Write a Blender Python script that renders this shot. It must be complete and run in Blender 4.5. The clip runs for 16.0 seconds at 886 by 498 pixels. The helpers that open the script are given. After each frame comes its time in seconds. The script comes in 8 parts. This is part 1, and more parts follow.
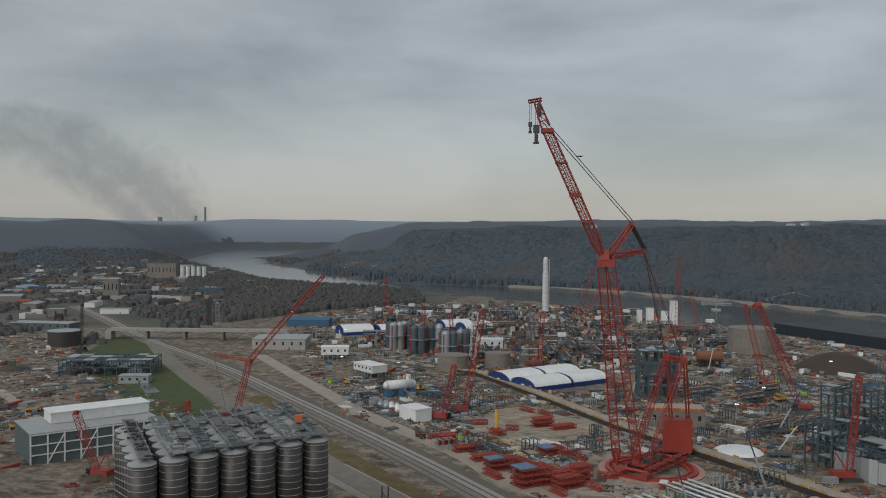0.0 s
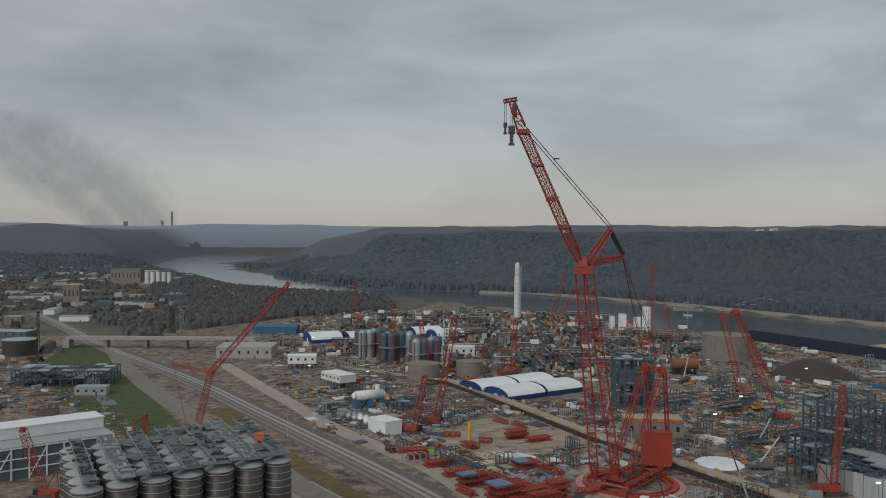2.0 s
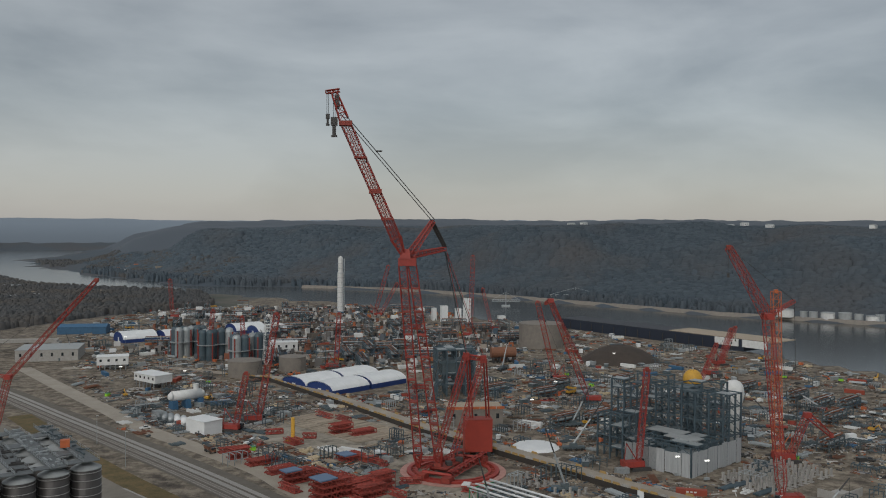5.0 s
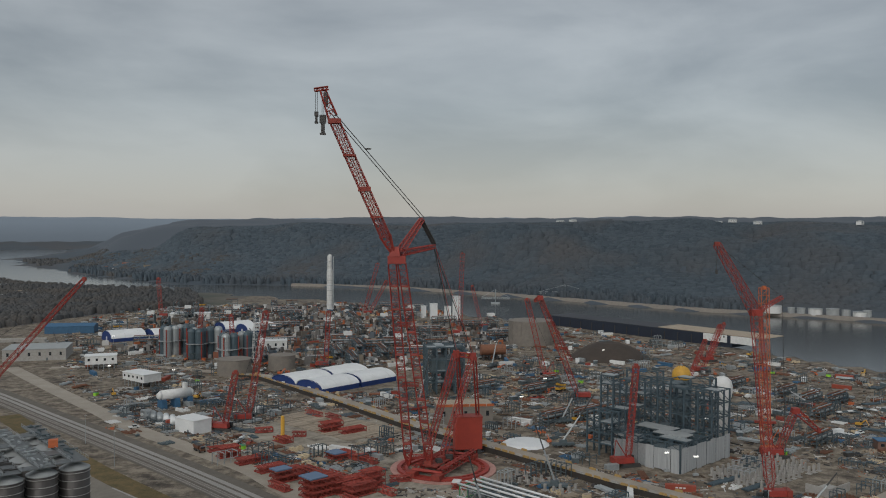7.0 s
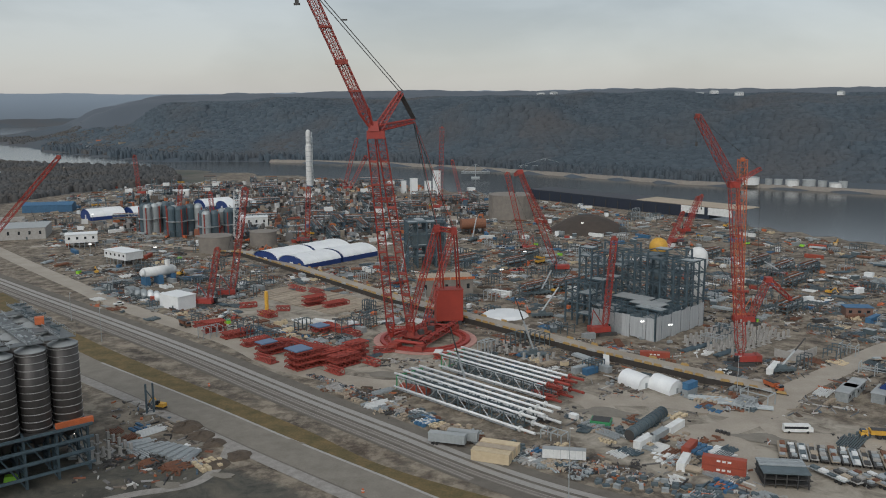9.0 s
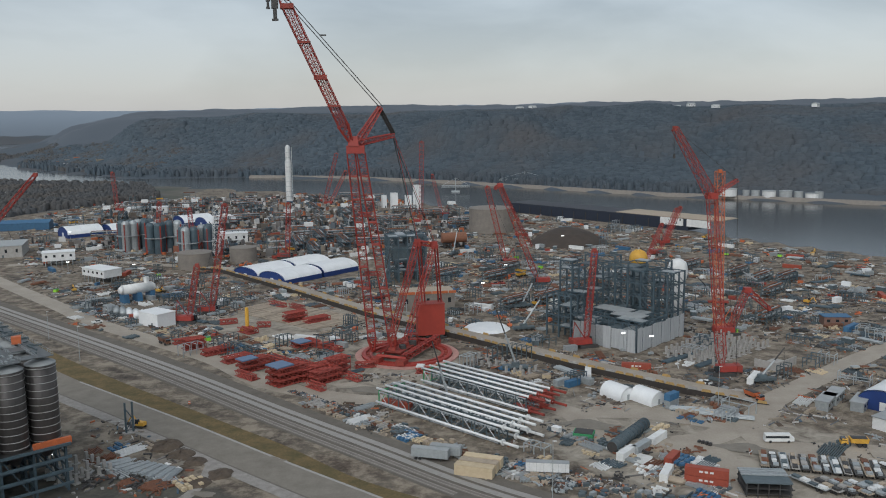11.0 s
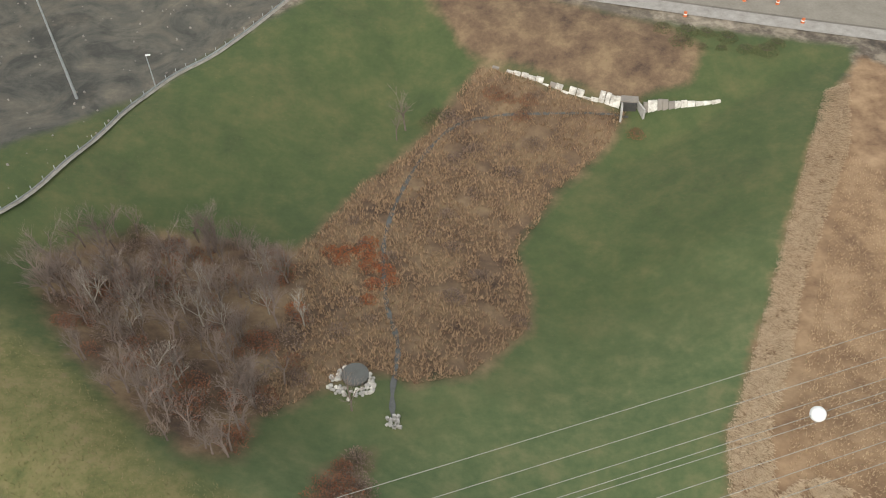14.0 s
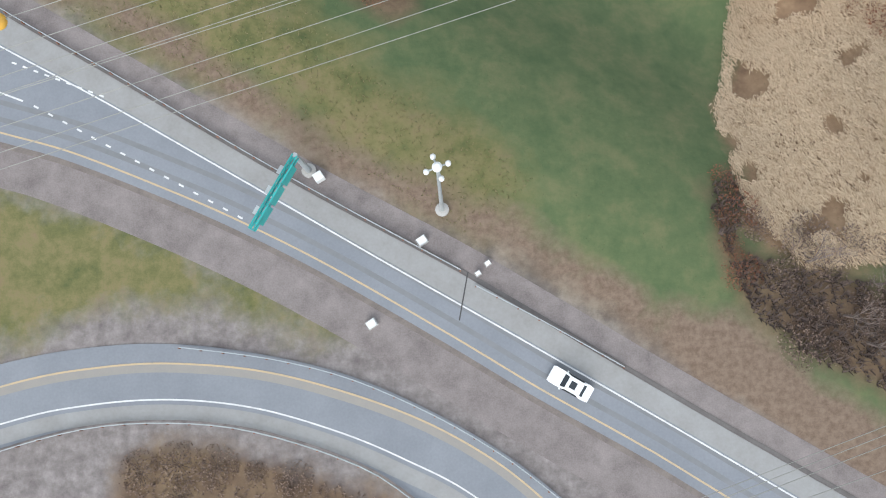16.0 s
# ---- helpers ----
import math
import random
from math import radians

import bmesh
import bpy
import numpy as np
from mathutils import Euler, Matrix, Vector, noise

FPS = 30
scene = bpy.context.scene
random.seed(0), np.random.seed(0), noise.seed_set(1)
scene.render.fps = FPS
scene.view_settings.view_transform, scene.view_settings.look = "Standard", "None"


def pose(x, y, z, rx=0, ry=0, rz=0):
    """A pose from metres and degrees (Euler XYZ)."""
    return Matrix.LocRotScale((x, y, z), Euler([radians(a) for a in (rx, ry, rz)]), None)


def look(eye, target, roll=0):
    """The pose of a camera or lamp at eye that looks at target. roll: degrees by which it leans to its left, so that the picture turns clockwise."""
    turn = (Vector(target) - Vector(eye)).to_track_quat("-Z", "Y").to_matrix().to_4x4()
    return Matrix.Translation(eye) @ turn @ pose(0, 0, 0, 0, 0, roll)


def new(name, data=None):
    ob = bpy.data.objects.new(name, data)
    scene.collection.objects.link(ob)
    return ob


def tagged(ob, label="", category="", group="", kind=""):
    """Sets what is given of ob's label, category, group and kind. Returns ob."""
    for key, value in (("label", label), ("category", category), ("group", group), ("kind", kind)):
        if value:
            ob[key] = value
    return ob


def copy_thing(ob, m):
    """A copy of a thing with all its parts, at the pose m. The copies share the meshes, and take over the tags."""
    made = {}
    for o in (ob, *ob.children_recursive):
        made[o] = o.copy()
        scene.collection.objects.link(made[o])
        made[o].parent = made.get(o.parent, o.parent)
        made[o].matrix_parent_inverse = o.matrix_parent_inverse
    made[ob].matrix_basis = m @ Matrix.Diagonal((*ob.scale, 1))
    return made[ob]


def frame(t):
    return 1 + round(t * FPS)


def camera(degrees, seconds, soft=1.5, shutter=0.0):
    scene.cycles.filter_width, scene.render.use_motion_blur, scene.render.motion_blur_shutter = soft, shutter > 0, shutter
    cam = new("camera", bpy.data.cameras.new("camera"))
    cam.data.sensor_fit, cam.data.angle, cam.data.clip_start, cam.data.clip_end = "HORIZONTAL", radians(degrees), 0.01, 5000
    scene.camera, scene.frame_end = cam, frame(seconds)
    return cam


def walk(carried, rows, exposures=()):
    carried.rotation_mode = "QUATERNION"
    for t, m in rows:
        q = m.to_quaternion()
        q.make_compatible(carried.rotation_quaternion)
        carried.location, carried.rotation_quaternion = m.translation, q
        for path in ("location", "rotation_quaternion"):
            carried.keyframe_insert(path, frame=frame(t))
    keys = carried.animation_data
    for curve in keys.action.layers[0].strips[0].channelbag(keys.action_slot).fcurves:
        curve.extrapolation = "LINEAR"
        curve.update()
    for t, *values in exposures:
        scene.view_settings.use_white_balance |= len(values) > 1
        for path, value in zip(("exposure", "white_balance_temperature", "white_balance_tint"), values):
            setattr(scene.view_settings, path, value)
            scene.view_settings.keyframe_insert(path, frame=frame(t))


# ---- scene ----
# The camera: a drone that glides forward, hovers, pans and tilts down
cam = camera(54.17, 16.0, soft=1.05)
ROWS = [
    (0.0, 5.20, -17.57, 108.68, 88.494, -0.421, 15.048),
    (0.5, 3.60, -12.45, 108.69, 88.574, -0.461, 15.148),
    (1.0, 2.40, -7.92, 108.68, 88.700, -0.496, 15.247),
    (1.5, 1.16, -3.93, 108.86, 88.852, -0.487, 15.304),
    (2.0, 0.40, -1.21, 108.73, 88.840, -0.482, 13.069),
    (2.5, 0.00, 0.00, 108.00, 88.913, -0.462, 5.475),
    (3.0, 0.00, 0.00, 108.00, 88.652, -0.473, 3.668),
    (3.5, 0.00, 0.00, 108.00, 88.566, -0.520, 3.726),
    (4.0, 0.00, 0.00, 108.00, 88.512, -0.556, 2.759),
    (6.5, 0.00, 0.00, 108.00, 88.596, -0.316, 0.903),
    (7.0, 0.00, 0.00, 108.00, 88.394, -0.228, 0.681),
    (7.5, 0.00, 0.00, 108.00, 87.300, -0.108, 0.391),
    (8.0, 0.00, 0.00, 108.00, 84.671, -0.000, 0.033),
    (8.5, 0.00, 0.00, 108.00, 81.520, 0.136, -0.286),
    (9.0, 0.00, 0.00, 108.00, 80.131, 0.220, -0.676),
    (11.5, 0.00, 0.00, 108.00, 81.151, 0.719, -2.323),
    (12.0, 0.00, 0.00, 108.00, 79.357, 0.808, -2.619),
    (12.5, 0.00, 0.00, 108.00, 71.109, 0.901, -2.891),
    (13.0, 0.00, 0.00, 108.00, 61.739, 0.998, -3.158),
    (13.5, 0.00, 0.00, 108.00, 52.315, 0.975, -3.380),
    (14.0, 0.00, 0.00, 108.00, 42.877, 1.038, -3.607),
    (14.5, 0.00, 0.00, 108.00, 33.513, 1.037, -3.792),
    (15.0, 0.00, 0.00, 108.00, 24.253, 0.962, -3.895),
    (15.5, 0.00, 0.00, 108.00, 15.016, 0.877, -3.964),
    (16.0, 0.00, 0.00, 108.00, 5.591, 0.916, -4.148),
]
walk(cam, [(r[0], pose(*r[1:])) for r in ROWS],
     exposures=[(0, -0.2, 6550, 10), (4, -0.25, 6550, 10), (7, -0.25, 6550, 10), (8, -0.28, 6500, 10), (9, 0.1, 6400, 10), (11.5, 0.16, 6200, 10), (12, 0.18, 6250, 10), (12.5, 0.2, 6350, 10), (13, 0.43, 6550, 10),
                (13.5, 0.7, 6750, 10), (14, 1.18, 6950, 10), (14.5, 1.6, 6850, 10), (15, 1.58, 6600, 10), (15.5, 1.44, 6400, 10), (16, 1.3, 6150, 10)])


# Overcast sky and a weak, wide sun
SUN_UP, SUN_TURN = 38, 200
sky = bpy.data.worlds.new("overcast_sky")
scene.world = sky
sky.use_nodes = True
wn, wl = sky.node_tree.nodes, sky.node_tree.links
wn.clear()


def wnode(kind, **values):
    n = wn.new(kind)
    for k, v in values.items():
        n.inputs[k].default_value = v
    return n


nishita = wn.new("ShaderNodeTexSky")
nishita.sky_type, nishita.sun_disc = "NISHITA", False
nishita.sun_elevation, nishita.sun_rotation = radians(SUN_UP), radians(SUN_TURN)
coords = wn.new("ShaderNodeTexCoord")
flat = wn.new("ShaderNodeMapping")
flat.inputs["Scale"].default_value = (1.0, 1.0, 3.2)
wl.new(coords.outputs["Generated"], flat.inputs["Vector"])
big = wnode("ShaderNodeTexNoise", Scale=2.6, Detail=6.0, Roughness=0.52, Distortion=0.25)
wl.new(flat.outputs["Vector"], big.inputs["Vector"])
ramp = wn.new("ShaderNodeValToRGB")
ramp.color_ramp.elements[0].position, ramp.color_ramp.elements[0].color = 0.37, (0.232, 0.247, 0.252, 1)
ramp.color_ramp.elements[1].position, ramp.color_ramp.elements[1].color = 0.62, (0.385, 0.404, 0.406, 1)
wl.new(big.outputs["Fac"], ramp.inputs["Fac"])
split = wn.new("ShaderNodeSeparateXYZ")
wl.new(coords.outputs["Generated"], split.inputs["Vector"])
low = wnode("ShaderNodeMapRange")
low.inputs["From Min"].default_value, low.inputs["From Max"].default_value = 0.0, 0.13
low.inputs["To Min"].default_value, low.inputs["To Max"].default_value = 0.75, 0.0
wl.new(split.outputs["Z"], low.inputs["Value"])
warm = wn.new("ShaderNodeMix")
warm.data_type = "RGBA"
warm.inputs[7].default_value = (0.372, 0.352, 0.340, 1)
wl.new(low.outputs["Result"], warm.inputs[0])
wl.new(ramp.outputs["Color"], warm.inputs[6])
haze = wn.new("ShaderNodeMix")
haze.data_type = "RGBA"
haze.inputs[0].default_value = 0.024
wl.new(warm.outputs[2], haze.inputs[6])
wl.new(nishita.outputs["Color"], haze.inputs[7])
back = wnode("ShaderNodeBackground", Strength=1.08)
wl.new(haze.outputs[2], back.inputs["Color"])
wout = wn.new("ShaderNodeOutputWorld")
wl.new(back.outputs["Background"], wout.inputs["Surface"])

sun = new("sun", bpy.data.lights.new("sun", "SUN"))
sun.data.energy, sun.data.angle, sun.data.color = 1.5, radians(60), (1.0, 0.96, 0.9)
sun.matrix_world = look((0, 0, 300), (0 - 300 * math.sin(radians(SUN_TURN)), 0 - 300 * math.cos(radians(SUN_TURN)), 300 - 300 * math.tan(radians(SUN_UP))))


# Materials
def material(name, colour, second=None, size=2.0, rough=0.8, metal=0.0, bump=0.0, fine=None, spread=0.0, detail=6.0, stretch=None):
    """Two-scale varied surface: colour to second by noise of that size in metres, with finer grain and a little change from piece to piece."""
    m = bpy.data.materials.new(name)
    m.use_nodes = True
    n, l = m.node_tree.nodes, m.node_tree.links
    b = n["Principled BSDF"]
    second = second or tuple(c * 0.7 for c in colour)
    tc = n.new("ShaderNodeNewGeometry")
    vec = tc.outputs["Position"]
    if stretch:
        mp = n.new("ShaderNodeMapping")
        mp.inputs["Scale"].default_value = stretch
        l.new(vec, mp.inputs["Vector"])
        vec = mp.outputs["Vector"]
    n1 = n.new("ShaderNodeTexNoise")
    n1.inputs["Scale"].default_value, n1.inputs["Detail"].default_value, n1.inputs["Roughness"].default_value = 1 / size, detail, 0.62
    l.new(vec, n1.inputs["Vector"])
    n2 = n.new("ShaderNodeTexNoise")
    n2.inputs["Scale"].default_value, n2.inputs["Detail"].default_value = 1 / (fine or size * 0.12), 4.0
    l.new(vec, n2.inputs["Vector"])
    add = n.new("ShaderNodeMath")
    add.operation = "MULTIPLY_ADD"
    l.new(n2.outputs["Fac"], add.inputs[0])
    add.inputs[1].default_value = 0.5
    l.new(n1.outputs["Fac"], add.inputs[2])
    mr = n.new("ShaderNodeMapRange")
    mr.inputs["From Min"].default_value, mr.inputs["From Max"].default_value = 0.5, 1.0
    l.new(add.outputs[0], mr.inputs["Value"])
    mix = n.new("ShaderNodeMix")
    mix.data_type = "RGBA"
    mix.inputs[6].default_value, mix.inputs[7].default_value = (*colour, 1), (*second, 1)
    l.new(mr.outputs["Result"], mix.inputs[0])
    out = mix.outputs[2]
    if spread:
        info = n.new("ShaderNodeObjectInfo")
        vr = n.new("ShaderNodeMapRange")
        vr.inputs["To Min"].default_value, vr.inputs["To Max"].default_value = 1 - spread, 1 + spread
        l.new(info.outputs["Random"], vr.inputs["Value"])
        hs = n.new("ShaderNodeHueSaturation")
        l.new(vr.outputs["Result"], hs.inputs["Value"])
        l.new(out, hs.inputs["Color"])
        out = hs.outputs["Color"]
    l.new(out, b.inputs["Base Color"])
    b.inputs["Roughness"].default_value, b.inputs["Metallic"].default_value = rough, metal
    if bump:
        bp = n.new("ShaderNodeBump")
        bp.inputs["Strength"].default_value, bp.inputs["Distance"].default_value = 0.6, bump
        l.new(add.outputs[0], bp.inputs["Height"])
        l.new(bp.outputs["Normal"], b.inputs["Normal"])
    return m


RED = material("red_crane_paint", (0.37, 0.048, 0.034), (0.24, 0.034, 0.027), 3.0, 0.55)
RED_WORN = material("worn_red_paint", (0.36, 0.055, 0.036), (0.18, 0.038, 0.03), 1.5, 0.65, spread=0.15)
ORANGE = material("orange_paint", (0.58, 0.15, 0.05), (0.38, 0.10, 0.04), 1.2, 0.6, spread=0.15)
YELLOW = material("yellow_paint", (0.72, 0.42, 0.05), (0.5, 0.27, 0.05), 1.0, 0.6, spread=0.1)
BLUE = material("blue_paint", (0.05, 0.15, 0.27), (0.035, 0.10, 0.19), 2.0, 0.6, spread=0.15)
NAVY = material("navy_fabric", (0.016, 0.048, 0.19), (0.012, 0.034, 0.14), 3.0, 0.6)
WHITE = material("white_paint", (0.74, 0.75, 0.74), (0.58, 0.59, 0.58), 2.5, 0.6, spread=0.06)
FABRIC = material("white_fabric", (0.80, 0.82, 0.82), (0.68, 0.70, 0.71), 6.0, 0.55)
CREAM = material("cream_boards", (0.60, 0.50, 0.34), (0.48, 0.38, 0.25), 1.5, 0.8, spread=0.1)
STEEL = material("painted_grey_steel", (0.10, 0.135, 0.15), (0.065, 0.085, 0.095), 2.0, 0.55, spread=0.15)
STEEL_BLUE = material("blue_grey_steel", (0.075, 0.115, 0.14), (0.05, 0.075, 0.09), 3.0, 0.5)
GALV = material("galvanised_steel", (0.42, 0.45, 0.46), (0.30, 0.33, 0.34), 1.0, 0.45, 0.35, spread=0.12)
DARK = material("dark_steel", (0.035, 0.037, 0.04), (0.06, 0.055, 0.05), 1.0, 0.6)
CABLE = material("dark_cable", (0.03, 0.03, 0.03), (0.05, 0.05, 0.05), 1.0, 0.6)
WIRE = material("pale_wire", (0.26, 0.26, 0.23), (0.20, 0.20, 0.18), 1.0, 0.5)
CONCRETE = material("concrete", (0.40, 0.39, 0.37), (0.29, 0.28, 0.26), 1.5, 0.9, spread=0.08)
CONCRETE_DARK = material("weathered_concrete", (0.25, 0.225, 0.195), (0.17, 0.155, 0.14), 4.0, 0.9)
RUST = material("rusty_steel", (0.23, 0.095, 0.05), (0.12, 0.06, 0.04), 1.0, 0.8, spread=0.2)
TIMBER = material("timber_mats", (0.40, 0.335, 0.255), (0.27, 0.225, 0.175), 1.5, 0.9, spread=0.18)
GLASS_DARK = material("dark_glass", (0.02, 0.025, 0.03), (0.03, 0.035, 0.04), 1.0, 0.12)
TYRE = material("tyre_rubber", (0.02, 0.02, 0.02), (0.035, 0.035, 0.035), 0.5, 0.85)
GREEN = material("green_paint", (0.05, 0.30, 0.12), (0.04, 0.2, 0.09), 1.0, 0.6)
LIME = material("lime_tarpaulin", (0.35, 0.72, 0.05), (0.26, 0.58, 0.05), 1.0, 0.6)
CONTAINER_RED = material("container_red", (0.36, 0.075, 0.04), (0.26, 0.055, 0.035), 2.0, 0.6)
GRATE = material("deck_grating", (0.17, 0.185, 0.19), (0.095, 0.105, 0.11), 1.2, 0.6, 0.2)
TEAL = material("teal_gantry_paint", (0.03, 0.38, 0.36), (0.03, 0.28, 0.27), 1.0, 0.5)
HOOP = material("pale_hoop_steel", (0.46, 0.45, 0.44), (0.30, 0.30, 0.29), 2.0, 0.5, 0.1)
SILO = material("silo_steel", (0.080, 0.073, 0.069), (0.047, 0.044, 0.043), 4.0, 0.42, 0.15, stretch=(1, 1, 0.25))
ROOF_GREY = material("grey_roof_sheet", (0.36, 0.38, 0.385), (0.28, 0.30, 0.305), 3.0, 0.6, spread=0.08)
BRICK = material("dull_brick", (0.22, 0.13, 0.10), (0.16, 0.10, 0.08), 2.0, 0.9)
GLOW = bpy.data.materials.new("lit_flood_lamp")
GLOW.use_nodes = True
GLOW.node_tree.nodes["Principled BSDF"].inputs["Emission Color"].default_value = (1, 0.97, 0.9, 1)
GLOW.node_tree.nodes["Principled BSDF"].inputs["Emission Strength"].default_value = 1.6


# Mesh helpers
class Shape:
    """Collects boxes, bars, tubes and sheets, and links them as one mesh."""

    def __init__(self):
        self.v, self.f = [], []

    def faces(self, verts, faces):
        k = len(self.v)
        self.v += [tuple(p) for p in verts]
        self.f += [tuple(i + k for i in q) for q in faces]

    def box(self, c, s, rz=0.0, taper=1.0):
        ca, sa = math.cos(rz), math.sin(rz)
        pts = []
        for dz in (-0.5, 0.5):
            t = taper if dz > 0 else 1.0
            for dx, dy in ((-0.5, -0.5), (0.5, -0.5), (0.5, 0.5), (-0.5, 0.5)):
                x, y = dx * s[0] * t, dy * s[1] * t
                pts.append((c[0] + x * ca - y * sa, c[1] + x * sa + y * ca, c[2] + dz * s[2]))
        self.faces(pts, [(3, 2, 1, 0), (4, 5, 6, 7), (0, 1, 5, 4), (1, 2, 6, 5), (2, 3, 7, 6), (3, 0, 4, 7)])
        return self

    def tube(self, a, b, r, n=6, r2=None, caps=True):
        a, b = Vector(a), Vector(b)
        d = b - a
        if d.length < 1e-6:
            return self
        d.normalize()
        u = d.cross(Vector((0, 0, 1)) if abs(d.z) < 0.9 else Vector((1, 0, 0))).normalized()
        w = d.cross(u)
        r2 = r if r2 is None else r2
        ring = [(u * math.cos(6.28318 * i / n) + w * math.sin(6.28318 * i / n)) for i in range(n)]
        pts = [a + q * r for q in ring] + [b + q * r2 for q in ring]
        fs = [(i, (i + 1) % n, n + (i + 1) % n, n + i) for i in range(n)]
        if caps:
            fs += [tuple(range(n))[::-1], tuple(range(n, 2 * n))]
        self.faces(pts, fs)
        return self

    def bar(self, a, b, w):
        return self.tube(a, b, w * 0.7, 4, None, False)

    def lathe(self, c, profile, n=24, closed=None):
        """Rings (radius, height) turned round a vertical axis at c."""
        pts, fs = [], []
        for r, z in profile:
            pts += [(c[0] + r * math.cos(6.28318 * i / n), c[1] + r * math.sin(6.28318 * i / n), c[2] + z) for i in range(n)]
        for k in range(len(profile) - 1):
            fs += [(k * n + i, k * n + (i + 1) % n, (k + 1) * n + (i + 1) % n, (k + 1) * n + i) for i in range(n)]
        hollow = profile[0][0] > 2 and profile[-1][0] > 2 and abs(profile[0][1] - profile[-1][1]) < 1.2 if closed is None else not closed
        if not hollow:
            fs += [tuple(range(n))[::-1], tuple(range((len(profile) - 1) * n, len(profile) * n))]
        elif profile[0] != profile[-1]:
            k = len(profile) - 1
            fs += [(k * n + i, k * n + (i + 1) % n, (i + 1) % n, i) for i in range(n)]
        self.faces(pts, fs)
        return self

    def path(self, pts, r, n=4):
        """One unbroken thin tube through points that lie roughly along one line."""
        pts = [Vector(p) for p in pts]
        d = (pts[-1] - pts[0]).normalized()
        u = d.cross(Vector((0, 0, 1))).normalized()
        w = d.cross(u)
        vs = [p + (u * math.cos(6.28318 * i / n) + w * math.sin(6.28318 * i / n)) * r for p in pts for i in range(n)]
        self.faces(vs, [(k * n + i, k * n + (i + 1) % n, (k + 1) * n + (i + 1) % n, (k + 1) * n + i) for k in range(len(pts) - 1) for i in range(n)])
        return self

    def lattice(self, a, b, wide, deep, bays, chord=0.15, lace=0.08, side=None, wide2=None, deep2=None):
        """A four-chord latticed boom from a to b."""
        a, b = Vector(a), Vector(b)
        d = (b - a).normalized()
        side = Vector(side) if side else d.cross(Vector((0, 0, 1)) if abs(d.z) < 0.95 else Vector((0, 1, 0)))
        side = (side - d * side.dot(d)).normalized()
        up = d.cross(side)
        wide2, deep2 = wide2 or wide, deep2 or deep
        rings = []
        for k in range(bays + 1):
            t = k / bays
            w, h = wide + (wide2 - wide) * t, deep + (deep2 - deep) * t
            p = a.lerp(b, t)
            rings.append([p + side * (sx * w / 2) + up * (sy * h / 2) for sx, sy in ((-1, -1), (1, -1), (1, 1), (-1, 1))])
        for c in range(4):
            self.bar(rings[0][c], rings[-1][c], chord)
        for k in range(bays):
            for c in range(4):
                e = (c + 1) % 4
                self.bar(rings[k][c], rings[k + 1][e] if k % 2 else rings[k + 1][e], lace)
                self.bar(rings[k + 1][c], rings[k + 1][e], lace)
        return self

    def arch(self, c, length, width, height, rz, n=10, ends=False, base=0.0):
        """A barrel roof, length along its axis; its ends too, if asked."""
        ca, sa = math.cos(rz), math.sin(rz)
        pts = []
        for sx in (-0.5, 0.5):
            for i in range(n + 1):
                a = math.pi * i / n
                x, y, z = sx * length, -math.cos(a) * width / 2, base + math.sin(a) * (height - base)
                pts.append((c[0] + x * ca - y * sa, c[1] + x * sa + y * ca, c[2] + z))
        if ends:
            self.faces(pts, [tuple(range(n + 1)), tuple(range(n + 1, 2 * n + 2))[::-1]])
        else:
            self.faces(pts, [(i, n + 1 + i, n + 2 + i, i + 1) for i in range(n)])
        return self

    def mesh(self, name, mat, smooth_faces=False):
        me = bpy.data.meshes.new(name)
        me.from_pydata(self.v, [], self.f)
        me.materials.append(mat)
        if smooth_faces:
            me.polygons.foreach_set("use_smooth", [True] * len(me.polygons))
        return me

    def part(self, name, mat, parent, label="", kind="", smooth_faces=False):
        ob = new(name, self.mesh(name, mat, smooth_faces))
        ob.parent = parent
        return tagged(ob, label=label, kind=kind)


def thing(name, label, category, x=0, y=0, z=0, turn=0, group="", kind=""):
    ob = new(name)
    ob.matrix_basis = pose(x, y, z, 0, 0, turn)
    ob.empty_display_size = 0.5
    return tagged(ob, label, category, group, kind)


# The ground: one sheet with the river bed, the valley sides, the bowl and the raised highway
def seg_dist(px, py, line):
    """Distance from many points to a polyline."""
    best = np.full(px.shape, 1e9)
    for (ax, ay), (bx, by) in zip(line[:-1], line[1:]):
        dx, dy = bx - ax, by - ay
        u = np.clip(((px - ax) * dx + (py - ay) * dy) / (dx * dx + dy * dy), 0, 1)
        best = np.minimum(best, np.hypot(px - ax - u * dx, py - ay - u * dy))
    return best


def inside(px, py, poly):
    hit = np.zeros(px.shape, bool)
    for (ax, ay), (bx, by) in zip(poly, poly[1:] + poly[:1]):
        if ay == by:
            continue
        cross = ((ay > py) != (by > py)) & (px < (bx - ax) * (py - ay) / (by - ay) + ax)
        hit ^= cross
    return hit


def signed(px, py, poly):
    """Distance to a polygon's edge, positive inside."""
    d = seg_dist(px, py, poly + poly[:1])
    return np.where(inside(px, py, poly), d, -d)


def smooth(a):
    a = np.clip(a, 0, 1)
    return a * a * (3 - 2 * a)


def waves(x, y, size, seed):
    """Cheap rolling noise, about -1 to 1."""
    rng = np.random.RandomState(seed)
    out = np.zeros(np.shape(x))
    for k in range(14):
        a, w, ph = rng.uniform(0, 6.283), rng.uniform(0.6, 2.4), rng.uniform(0, 6.283)
        out = out + np.sin((x * np.cos(a) + y * np.sin(a)) * w * 6.283 / size + ph) / w
    return out / 5.0


